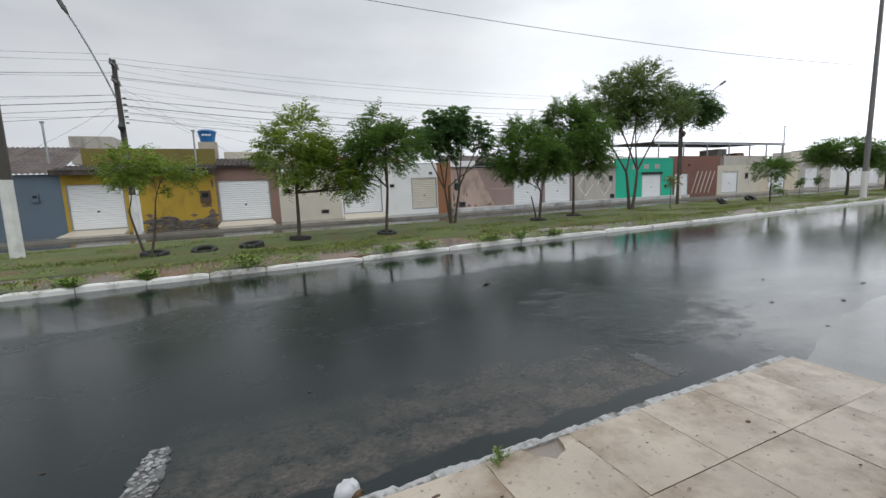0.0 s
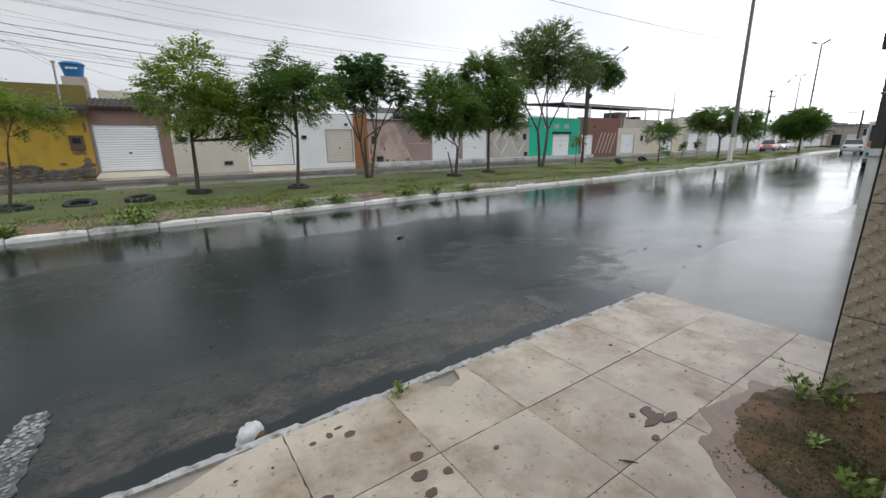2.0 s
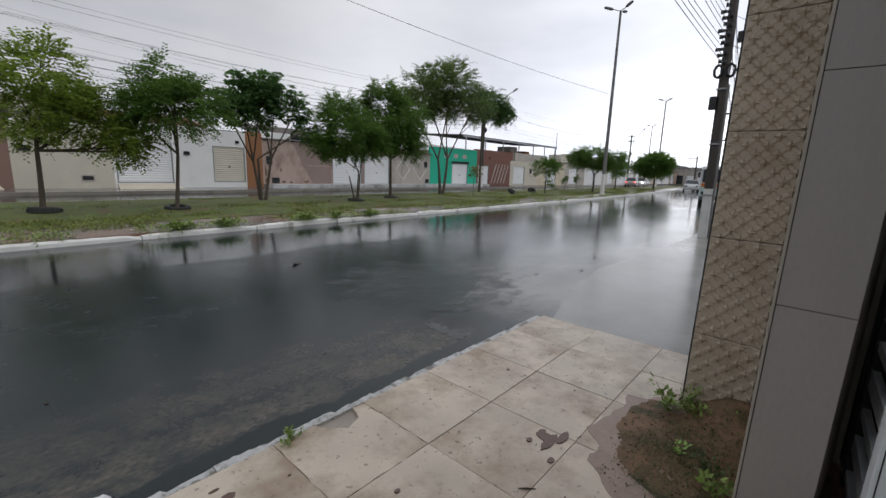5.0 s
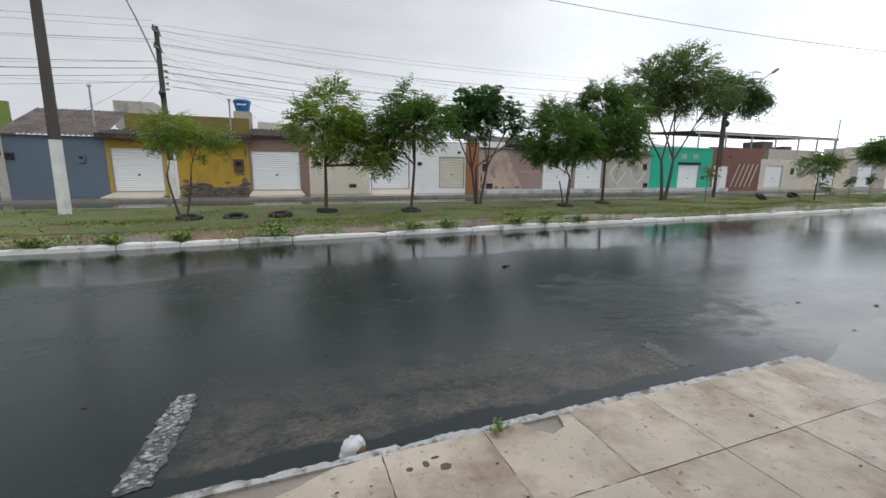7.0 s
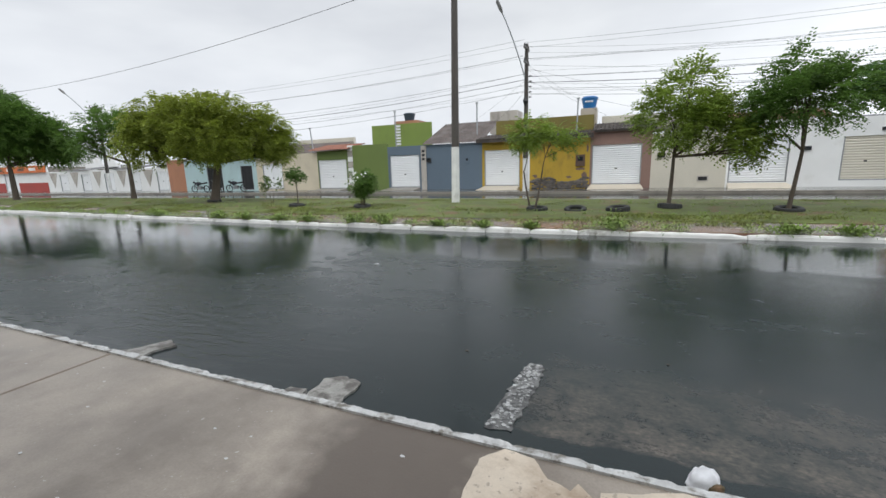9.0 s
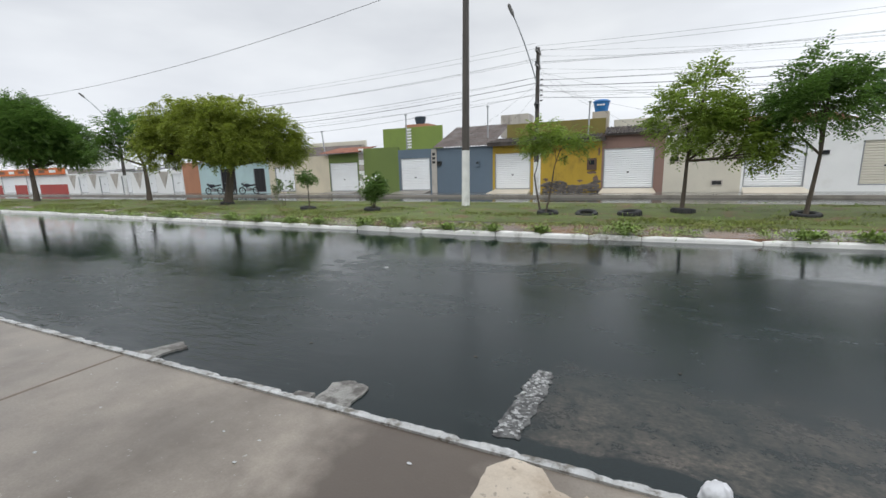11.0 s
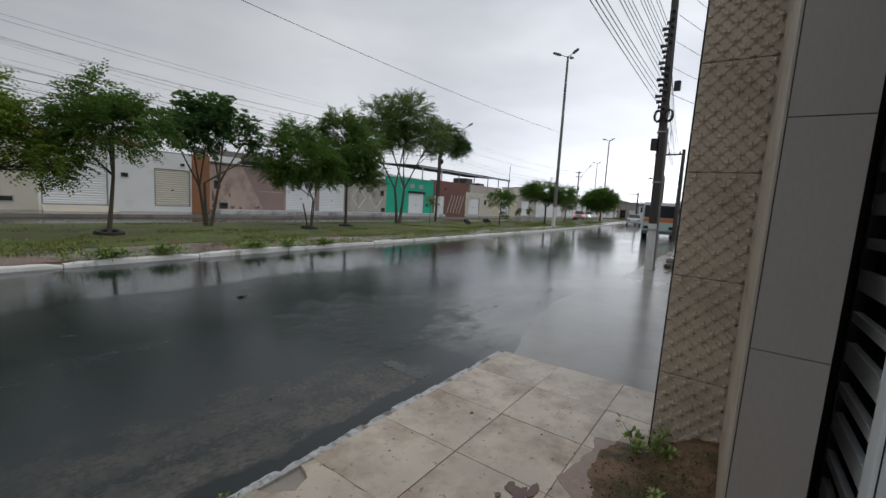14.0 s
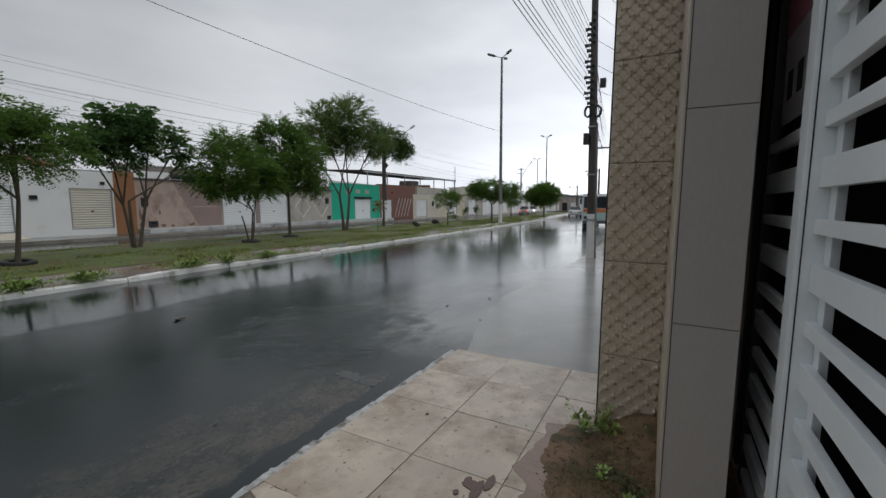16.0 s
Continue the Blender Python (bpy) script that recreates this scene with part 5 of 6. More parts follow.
for k in range(14):
    zz = 4.5 + 0.16 * k
    wire((NPX - 0.2, NPY + 0.1, zz), (-16.0, 1.15 + 0.05 * k, 4.3 + 0.19 * k), 0.3 + 0.07 * (k % 4), 0.009, "cables along the near pavement")
    wire((NPX + 0.15, NPY + 0.1, zz), (30.2, 3.5 + 0.2 * (k % 5), 4.0 + 0.11 * k), 0.5, 0.008, "cables along the near pavement")
for k in range(5):
    wire((NPX + 0.1, NPY, 5.0 + 0.7 * k), (17.0 + k, -3.0, 3.9 + 0.5 * k), 0.3, 0.008, "cables along the near pavement", "thin service cable from the near pole")


# ---- trees ----
def bezier(a, m, b, n):
    return [a * (1 - t) ** 2 + m * 2 * t * (1 - t) + b * t * t for t in (k / n for k in range(n + 1))]


def tree(name, label, at, fork, stems, lobes, leaf, seed, trunk_r=0.07, density=1.0, foliage=None, limbs=10, spray=9, droop=0.5, big=False, lean=(0, 0), reach=1.0):
    """A tree: stems from the ground to the fork, limbs into each lobe (cx, cy, cz, rx, ry, rz), and sprays of leaflets."""
    r = random.Random(seed)
    root = tagged(empty(name, at), label, "tree", group="trees on the median")
    wood = bmesh.new()
    base = Vector((0, 0, -0.08))
    V, F = [], []
    heads = []
    for s in range(stems):
        a = 2 * math.pi * s / stems + r.uniform(-0.4, 0.4)
        spread = 0.12 * (stems > 1)
        top = Vector((lean[0] + math.cos(a) * spread * fork * 2, lean[1] + math.sin(a) * spread * fork * 2, fork * r.uniform(0.9, 1.1)))
        foot = base + Vector((math.cos(a), math.sin(a), 0)) * trunk_r * (0.9 if stems > 1 else 0)
        rr = trunk_r / (stems ** 0.4)
        pts = bezier(foot, foot * 0.5 + top * 0.5 + Vector((r.uniform(-0.06, 0.06), r.uniform(-0.06, 0.06), 0)), top, 5)
        tube(wood, pts, [rr * (1.25 if k == 0 else 1 - 0.07 * k) for k in range(6)], 7)
        heads.append((top, rr * 0.65))
    def add_spray(p, out, size):
        """A drooping compound leaf."""
        d = (out + Vector((r.uniform(-0.7, 0.7), r.uniform(-0.7, 0.7), r.uniform(-0.5, 0.6)))).normalized()
        L = size * r.uniform(2.2, 4.2) * reach
        q = p.copy()
        side = d.cross(Vector((0, 0, 1)))
        side = side.normalized() if side.length > 0.05 else Vector((1, 0, 0))
        for k in range(spray):
            f = k / spray
            d2 = (d + Vector((0, 0, -droop * f * 1.5))).normalized()
            q = q + d2 * (L / spray)
            sgn = 1 if k % 2 else -1
            ax = (side * sgn * 0.9 + d2 * 0.5 + Vector((0, 0, r.uniform(-0.5, 0.15)))).normalized()
            w = ax.cross(d2 + Vector((r.uniform(-0.3, 0.3), r.uniform(-0.3, 0.3), 0.4))).normalized()
            w = w.cross(ax).normalized()
            s = size * r.uniform(0.7, 1.25) * (1 - 0.35 * f)
            o = len(V)
            V.extend((q, q + ax * s * 0.5 + w * s * 0.26, q + ax * s, q + ax * s * 0.5 - w * s * 0.26))
            F.append((o, o + 1, o + 2, o + 3))
    for cx, cy, cz, rx, ry, rz in lobes:
        c = Vector((cx, cy, cz))
        vol = rx * ry * rz
        nl = max(4, int(limbs * 0.7 * (vol ** 0.33)))
        tips = []
        h, hr = min(heads, key=lambda q: (q[0] - c).length * r.uniform(0.8, 1.2))
        low = c - Vector((0, 0, rz * 0.35))
        bough = bezier(h, h * 0.5 + low * 0.5 + Vector((r.uniform(-0.12, 0.12), r.uniform(-0.12, 0.12), -0.08 * rz)), low, 6)
        tube(wood, bough, [hr * 0.85 * (1 - 0.09 * k) for k in range(7)], 6)
        for _ in range(nl):
            d = Vector((r.gauss(0, 1), r.gauss(0, 1), r.gauss(0.25, 0.8))).normalized()
            t = c + Vector((d.x * rx, d.y * ry, d.z * rz)) * r.uniform(0.6, 0.95)
            j = r.choice((3, 4, 5, 6))
            o = bough[j]
            m = o * 0.5 + t * 0.5 + Vector((r.uniform(-0.1, 0.1), r.uniform(-0.1, 0.1), r.uniform(-0.05, 0.2) * rz))
            pts = bezier(o, m, t, 4)
            tube(wood, pts, [hr * 0.5 * (1 - 0.07 * j) * (1 - 0.2 * k) for k in range(5)], 5)
            tips += [t, pts[3]]
        ncl = int(190 * density * vol ** 0.66)
        leaf_s = leaf * 1.75
        for k in range(ncl):
            if k < len(tips):
                p = tips[k]
            else:
                d = Vector((r.gauss(0, 1), r.gauss(0, 1), r.gauss(0.1, 0.9))).normalized()
                p = c + Vector((d.x * rx, d.y * ry, d.z * rz)) * (r.random() ** 0.45)
                if noise.noise((p + Vector(at)) * 1.5) < -0.08:
                    continue
            out = (p - c)
            out = out.normalized() if out.length > 0.05 else Vector((0, 0, 1))
            for _ in range(r.randint(5, 9)):
                add_spray(p + Vector((r.uniform(-1, 1), r.uniform(-1, 1), r.uniform(-1, 1))) * leaf * (2.0 if big else 2.8), out, leaf_s)
    ob = new("trunk", mesh_of("trunk", wood, M_BARK))
    ob.parent = root
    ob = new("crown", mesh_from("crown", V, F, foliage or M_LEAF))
    ob.parent = root
    return root


def foliage(name, colour, vary=0.35):
    m = material(name, colour, 0.5, 0.22, 1.1, 9, 0, per_island=vary)
    b = m.node_tree.nodes["Principled BSDF"]
    b.inputs["Transmission Weight"].default_value = 0.0
    n, l = m.node_tree.nodes, m.node_tree.links
    tr = n.new("ShaderNodeBsdfTranslucent")
    src = b.inputs["Base Color"].links[0].from_socket
    l.new(src, tr.inputs["Color"])
    mix = n.new("ShaderNodeMixShader"); mix.inputs[0].default_value = 0.5
    out = n["Material Output"]
    l.new(b.outputs[0], mix.inputs[1]); l.new(tr.outputs[0], mix.inputs[2]); l.new(mix.outputs[0], out.inputs["Surface"])
    return m


M_LEAF = foliage("green_leaves", (0.11, 0.195, 0.04))
M_LEAF_B = foliage("fresh_green_leaves", (0.21, 0.29, 0.05))
M_LEAF_D = foliage("deep_green_leaves", (0.075, 0.14, 0.04))
M_LEAF_T = foliage("glossy_green_leaves", (0.085, 0.165, 0.05))
M_LEAF_O = foliage("olive_leaves", (0.24, 0.29, 0.045))
M_LEAF_G = foliage("grey_green_leaves", (0.14, 0.20, 0.065))

tree("small_tree", "small sparse tree with a thin forked trunk", (-2.91, 13.75, 0.15), 1.25, 2, [(0.55, 0.05, 2.3, 1.15, 0.9, 0.42), (-0.2, 0, 2.45, 0.6, 0.6, 0.4)], 0.06, 11, 0.05, 0.95, M_LEAF_B)
tree("tree", "young tree with bright feathery green leaves", (1.14, 14.65, 0.15), 1.55, 1, [(0.1, 0, 2.75, 1.25, 1.2, 0.95), (0.35, -0.05, 3.6, 0.65, 0.65, 0.5), (1.65, -0.3, 1.95, 0.72, 0.7, 0.5), (1.75, -0.3, 1.8, 0.45, 0.45, 0.35), (1.0, 0, 2.6, 0.8, 0.7, 0.6)], 0.07, 12, 0.07, 1.15, M_LEAF_B, lean=(0.05, 0))
tree("tree", "young tree with feathery mid-green leaves", (4.04, 14.25, 0.15), 1.6, 1, [(0.1, 0, 3.0, 1.4, 1.3, 0.85), (0.15, 0, 3.85, 0.6, 0.6, 0.5), (-0.8, 0.1, 2.9, 0.7, 0.6, 0.5)], 0.065, 13, 0.065, 1.1, M_LEAF, lean=(0.15, 0))
tree("tree", "several-stemmed tree with large dark leaves in clusters", (7.67, 16.4, 0.15), 1.6, 3, [(-1.15, 0.1, 3.5, 0.5, 0.55, 0.42), (-0.6, 0.2, 4.1, 0.5, 0.55, 0.45), (0.1, -0.1, 4.35, 0.5, 0.5, 0.42), (0.7, 0, 4.1, 0.5, 0.5, 0.45), (1.35, -0.3, 3.65, 0.5, 0.5, 0.42), (0.1, 0.1, 3.5, 0.6, 0.6, 0.35), (1.9, -0.4, 3.1, 0.32, 0.3, 0.25)], 0.13, 14, 0.10, 0.85, M_LEAF_T, spray=6, droop=0.9, big=True, reach=0.45)
tree("tree", "slim tree with feathery mid-green leaves", (10.92, 14.63, 0.15), 1.2, 3, [(-0.45, 0.2, 2.85, 1.5, 1.35, 0.9), (-0.6, 0.2, 3.7, 0.75, 0.7, 0.55), (0.45, 0, 2.5, 0.95, 0.95, 0.65), (-1.3, 0.2, 2.4, 0.7, 0.7, 0.5)], 0.065, 15, 0.06, 1.25, M_LEAF)
tree("tree", "leafy tree with a straight thin trunk", (13.62, 15.51, 0.15), 1.9, 1, [(-0.05, 0, 3.55, 1.75, 1.6, 1.15), (-0.3, 0.1, 4.6, 0.9, 0.9, 0.65), (0.8, -0.2, 2.75, 1.05, 0.95, 0.75), (-0.9, 0, 2.7, 0.9, 0.9, 0.6)], 0.07, 16, 0.075, 1.25, M_LEAF)
tree("tree", "tall open tree with upswept limbs and airy crown", (18.95, 16.96, 0.15), 2.0, 2, [(-1.0, 0.4, 5.9, 1.45, 1.3, 1.2), (0.5, -0.2, 6.5, 1.5, 1.4, 1.1), (1.8, -0.7, 5.4, 1.3, 1.2, 0.9), (-1.9, 0.6, 4.9, 1.1, 1.1, 0.8), (0.3, 0, 5.2, 1.2, 1.2, 0.7)], 0.085, 17, 0.13, 0.6, M_LEAF_G, limbs=14)
tree("tree", "slender tree with a drooping umbrella crown", (24.47, 18.22, 0.15), 4.6, 1, [(0.2, -0.2, 6.1, 1.65, 1.5, 0.75), (0.9, -0.8, 5.5, 0.9, 0.9, 0.5)], 0.1, 18, 0.09, 0.9, M_LEAF_D, droop=1.0)
tree("tree", "broad umbrella tree with yellowish green foliage", (-20.46, 15.77, 0.15), 2.0, 1, [(0.1, 0.2, 4.3, 2.2, 2.2, 1.15), (1.9, 1.6, 3.6, 1.5, 1.5, 1.2), (-1.3, -1.2, 4.1, 1.6, 1.6, 1.15), (-2.0, -2.0, 3.2, 1.1, 1.1, 1.0), (0.7, -0.9, 3.3, 1.7, 1.4, 0.95), (2.7, 2.3, 2.9, 0.9, 0.9, 0.7), (1.5, -0.4, 2.9, 1.2, 1.1, 0.7)], 0.09, 19, 0.24, 1.35, M_LEAF_O, limbs=9, lean=(0.35, 0.2), droop=0.9)
tree("tree", "open feathery tree with an arching crown", (-30.9, 17.8, 0.15), 2.3, 1, [(-0.3, -0.6, 4.6, 1.6, 1.7, 1.2), (0.9, 1.5, 4.6, 1.5, 1.5, 1.2), (-1.0, -1.9, 3.6, 1.0, 1.0, 0.7)], 0.1, 20, 0.17, 0.5, M_LEAF, limbs=10)
tree("tree", "large dark green rounded tree", (-41.3, 15.8, 0.15), 2.4, 1, [(0, 0, 5.1, 2.4, 2.4, 2.1), (0.9, 2.0, 4.4, 1.5, 1.5, 1.3), (1.2, 2.6, 3.6, 0.9, 0.9, 0.8)], 0.12, 21, 0.2, 1.2, M_LEAF, limbs=12)
tree("tree", "large dark green rounded tree", (-58, 16.5, 0.15), 2.6, 1, [(0, 0, 5.0, 3.0, 3.0, 2.2)], 0.15, 22, 0.22, 1.0, M_LEAF_D)
tree("small_tree", "small shrubby tree with a thin stem", (-13.04, 13.97, 0.15), 0.75, 1, [(0, 0, 1.32, 0.36, 0.34, 0.24)], 0.05, 23, 0.03, 3.2, M_LEAF, reach=0.5)
bush = tree("flowering_bush", "round green bush dotted with white flowers", (-9.64, 13.86, 0.15), 0.35, 3, [(0, 0, 0.98, 0.54, 0.5, 0.38), (0, 0, 0.6, 0.3, 0.3, 0.28)], 0.05, 24, 0.05, 3.0, M_LEAF, reach=0.5)
rng = random.Random(6)
FLOWER = bmesh.new()
for k in range(5):
    c = (0.022 * math.cos(k * 1.2566), 0.022 * math.sin(k * 1.2566), 0.0)
    bmesh.ops.create_icosphere(FLOWER, subdivisions=1, radius=0.02, matrix=Matrix.Translation(c) @ Matrix.Diagonal((1, 1, 0.5, 1)))
FLOWER = mesh_of("flower", FLOWER, M_WPAINT)
for _ in range(26):
    d = Vector((rng.gauss(0, 1), rng.gauss(-0.5, 1), rng.gauss(0.9, 0.6))).normalized()
    ob = new("flower", FLOWER)
    ob.parent = bush
    ob.matrix_basis = pose(d.x * 0.60, d.y * 0.56, 1.0 + d.z * 0.44, rng.uniform(20, 80), 0, rng.uniform(0, 360))
tree("small_tree", "pale spindly shrub beside the small tree", (-15.38, 14.85, 0.15), 0.5, 2, [(0, 0, 0.85, 0.38, 0.38, 0.3)], 0.05, 25, 0.02, 1.6, M_LEAF_G, reach=0.5)
# these far trees take a lighter leaf colour in place of haze
tree("small_tree", "small round-headed green tree, leaves lightened for haze", (27.6, 14.6, 0.15), 1.1, 1, [(0, 0, 1.95, 0.95, 0.95, 0.6)], 0.06, 26, 0.05, 1.2, M_LEAF)
tree("tree", "low spreading tree with foliage lightened for haze", (36.0, 14.5, 0.15), 1.5, 1, [(0, 0.6, 2.8, 1.7, 1.8, 0.85), (0.4, -1.4, 2.9, 1.0, 1.0, 0.6)], 0.09, 27, 0.1, 1.2, M_LEAF)
tree("tree", "low spreading tree with foliage lightened for haze", (58.2, 15.6, 0.15), 1.6, 1, [(0, 0, 3.0, 1.9, 2.0, 1.15), (0.3, 1.4, 2.7, 1.2, 1.2, 0.8)], 0.13, 28, 0.12, 1.2, M_LEAF)
tree("tree", "low spreading tree with foliage lightened for haze", (47.0, 16.5, 0.15), 1.4, 1, [(0, 0, 2.3, 1.0, 1.0, 0.6)], 0.10, 29, 0.08, 1.0, M_LEAF)

M_LEAF_Y = foliage("yellowing_leaves", (0.22, 0.20, 0.06))
for k, (x, y, hgt, spread) in enumerate(((20.34, 15.55, 1.5, 0.3), (33.2, 17.0, 0.6, 0.4), (34.2, 16.3, 1.0, 0.18), (37.7, 16.8, 1.2, 0.18))):
    tree("sapling", "thin sapling with a few drooping yellowish leaves", (x, y, 0.16), hgt * 0.75, 1, [(0, 0, hgt, spread, spread, spread * 0.7)], 0.07, 60 + k, 0.02, 1.4, M_LEAF_Y if k == 0 else M_LEAF, reach=0.5, droop=1.0)

# ---- planting on the median ----
def grass(name, n, seed, x0, x1, label):
    r = random.Random(seed)
    V, F = [], []
    while len(F) < n:
        x = r.uniform(x0, x1)
        lo, hi = ky(x) + 1.1, by(x) - 0.05
        y = lo + (hi - lo) * r.random()
        if noise.noise(Vector((x * 0.35, y * 0.6, 2.0))) < -0.12 + 0.25 * r.random():
            continue
        for _ in range(r.randint(3, 6)):
            a = r.uniform(0, 6.28)
            h = r.uniform(0.02, 0.06) * (1.9 if noise.noise(Vector((x * 0.8, y, 7))) > 0.22 else 1)
            bx, by_ = x + r.uniform(-0.06, 0.06), y + r.uniform(-0.06, 0.06)
            f = (y - lo) / (hi - lo)
            z = 0.10 + 0.24 * f * (1 - f)
            w = r.uniform(0.008, 0.018)
            o = len(V)
            V += [(bx - w * math.cos(a), by_ - w * math.sin(a), z), (bx + w * math.cos(a), by_ + w * math.sin(a), z), (bx + r.uniform(-0.09, 0.09), by_ + r.uniform(-0.09, 0.09), z + h)]
            F.append((o, o + 1, o + 2))
    ob = new(name, mesh_from(name, V, F, M_BLADE))
    return tagged(ob, label, "grass", kind="stuff")


grass("grass", 210000, 31, -45, 60, "short uneven green and straw grass on the median")


def herbs(name, n, seed, place, size, leaf, mat, label):
    """Low creeping weeds as one sheet of leaves."""
    r = random.Random(seed)
    V, F = [], []
    for _ in range(n):
        x, y, z, s = place(r)
        v, q = leaf_quads(r, (x, y, z), size * s, int(r.uniform(7, 16)), leaf)
        o = len(V)
        V += v
        F += [tuple(i + o for i in fc) for fc in q]
    return tagged(new(name, mesh_from(name, V, F, mat)), label, "weeds", kind="stuff")


def by_kerb(r):
    while True:
        x = r.uniform(-40, 45)
        if noise.noise(Vector((x * 0.9, 4.0, 0))) > (-0.3 if x < -8 else -0.05):
            return x, ky(x) + abs(r.gauss(0, 0.3)) + 0.03, 0.14, r.uniform(0.6, 1.3)


herbs("creeping_weeds", 2600, 41, by_kerb, 0.11, 0.055, M_WEED, "creeping green weeds spilling over the white kerb")
herbs("median_weeds", 1900, 42, lambda r: (lambda x: (x, r.uniform(ky(x) + 1.6, by(x) - 0.2), 0.17, r.uniform(0.5, 1.2)))(r.uniform(-35, 45)), 0.10, 0.05, M_WEED, "low broad-leaved weeds among the grass")
for k, (x, s) in enumerate(((-0.35, 0.42), (-6.3, 0.38), (-7.3, 0.36), (2.9, 0.26), (3.9, 0.26), (6.0, 0.28), (7.0, 0.25), (-3.4, 0.2), (-2.2, 0.18), (8.3, 0.26), (-9.0, 0.3), (-10.2, 0.3), (-11.6, 0.34), (-13.0, 0.36), (-16.5, 0.38), (-4.6, 0.2))):
    weed((x, ky(x) + 0.09, 0.13), s * 1.05, 420, 0.08, 100 + k, "leafy green weed clump beside the white kerb", name="weed", flat=0.55, long=1.5)


def tyre(at, rot, label="old black rubber tyre half sunk in the grass"):
    root = tagged(empty("tyre", at), label, "tyre", group="old tyres on the median")
    bm = bmesh.new()
    n = 22
    prof = [(0.20, -0.07), (0.26, -0.10), (0.32, -0.09), (0.335, -0.04), (0.335, 0.04), (0.32, 0.09), (0.26, 0.10), (0.20, 0.07)]
    rings = [[bm.verts.new((q * math.cos(2 * math.pi * k / n), q * math.sin(2 * math.pi * k / n), z)) for q, z in prof] for k in range(n)]
    for k in range(n):
        u, v = rings[k], rings[(k + 1) % n]
        for i in range(len(prof) - 1):
            bm.faces.new((u[i], v[i], v[i + 1], u[i + 1]))
        bm.faces.new((u[-1], v[-1], v[0], u[0]))
    ob = new("casing", mesh_of("casing", bm, M_RUBBER)); ob.parent = root
    bm = bmesh.new()
    m = 66
    rings = [[bm.verts.new(((0.337 + 0.012 * (k % 3 == 0)) * math.cos(2 * math.pi * k / m), (0.337 + 0.012 * (k % 3 == 0)) * math.sin(2 * math.pi * k / m), z)) for z in (-0.055, 0.055)] for k in range(m)]
    for k in range(m):
        bm.faces.new((rings[k][0], rings[(k + 1) % m][0], rings[(k + 1) % m][1], rings[k][1]))
    ob = new("tread", mesh_of("tread", bm, M_RUBBER)); ob.parent = root
    root.matrix_basis = Matrix.Translation(at) @ Euler([radians(q) for q in rot]).to_matrix().to_4x4()
    return root


for at, rot in (((-2.75, 13.7, 0.19), (4, 3, 0)), ((-1.55, 13.75, 0.17), (12, 0, 0)), ((-0.3, 13.75, 0.22), (5, -4, 0)), ((1.18, 14.6, 0.24), (-4, 3, 0)), ((4.05, 14.2, 0.20), (6, 0, 0)), ((10.9, 14.6, 0.20), (4, 4, 0)), ((13.6, 15.45, 0.19), (3, 0, 0)), ((-9.64, 13.8, 0.2), (3, 3, 0)), ((-13.04, 13.9, 0.19), (0, 4, 0)), ((-20.4, 15.7, 0.2), (0, 5, 0)), ((24.95, 15.7, 0.30), (35, 10, 0)), ((28.9, 16.4, 0.30), (30, -8, 0))):
    tyre(at, rot)

# ---- roof tanks and aerial poles ----
def tank(x, y, z, r, h, mat, label):
    e = tagged(empty("water_tank", (x, y, z)), label, "water tank")
    bm = bmesh.new()
    tube(bm, [(x, y, z), (x, y, z + h * 0.45), (x, y, z + h * 0.5), (x, y, z + h * 0.78)], [r * 0.78, r * 0.9, r * 0.93, r], 20)
    part("body", bm, mat, e)
    bm = bmesh.new()
    tube(bm, [(x, y, z + h * 0.78), (x, y, z + h * 0.84), (x, y, z + h * 0.97), (x, y, z + h)], [r * 1.08, r * 1.08, r * 0.8, r * 0.3], 20)
    part("lid", bm, mat, e)
    return e


blue_tank = tank(-2.45, 30.0, 5.2, 0.50, 0.76, M_BLUE_TANK, "bright blue plastic water tank on a roof plinth")
for k in range(3):
    part("label_bar", cube(-2.70 + 0.17 * k, -2.56 + 0.17 * k, 29.525, 29.555, 5.55, 5.64), M_WPAINT, blue_tank, "white lettering bar")
tagged(part("tank_plinth", cube(-2.95, -1.95, 29.5, 30.5, 4.0, 5.18), paint("plinth_paint", (0.45, 0.40, 0.33), 0.6)), "rendered block plinth under the blue tank", "plinth")
tank(-16.3, 31.0, 5.4, 0.46, 0.66, material("black_tank", (0.03, 0.05, 0.07), 0.4, 0.1), "dark plastic water tank with a lid on a brick plinth")
tagged(part("tank_plinth", cube(-17.3, -15.2, 30.2, 31.8, 4.4, 5.38), P_TERRA), "terracotta brick plinth under the dark tank", "plinth")
for x, y, z0, z1, lean in ((-3.05, 28.3, 3.6, 5.6, 0.05), (-9.7, 28.4, 3.4, 5.9, 0.0), (-15.9, 27.9, 3.2, 5.75, 0.0), (-23.4, 27.6, 3.2, 5.0, -0.2), (9.3, 29, 3.6, 5.9, 0), (57, 29, 3, 7.4, 0)):
    ap = tagged(empty("service_pole", (x, y, z0)), "thin steel service pole rising from a roof", "pole", group="service poles on the roofs")
    part("tube", tube(bmesh.new(), [(x, y, z0 - 0.4), (x + lean, y, z1)], 0.05, 8), M_STEEL, ap)
    part("cap", cube(x + lean - 0.09, x + lean + 0.09, y - 0.05, y + 0.05, z1, z1 + 0.1), M_STEEL, ap)
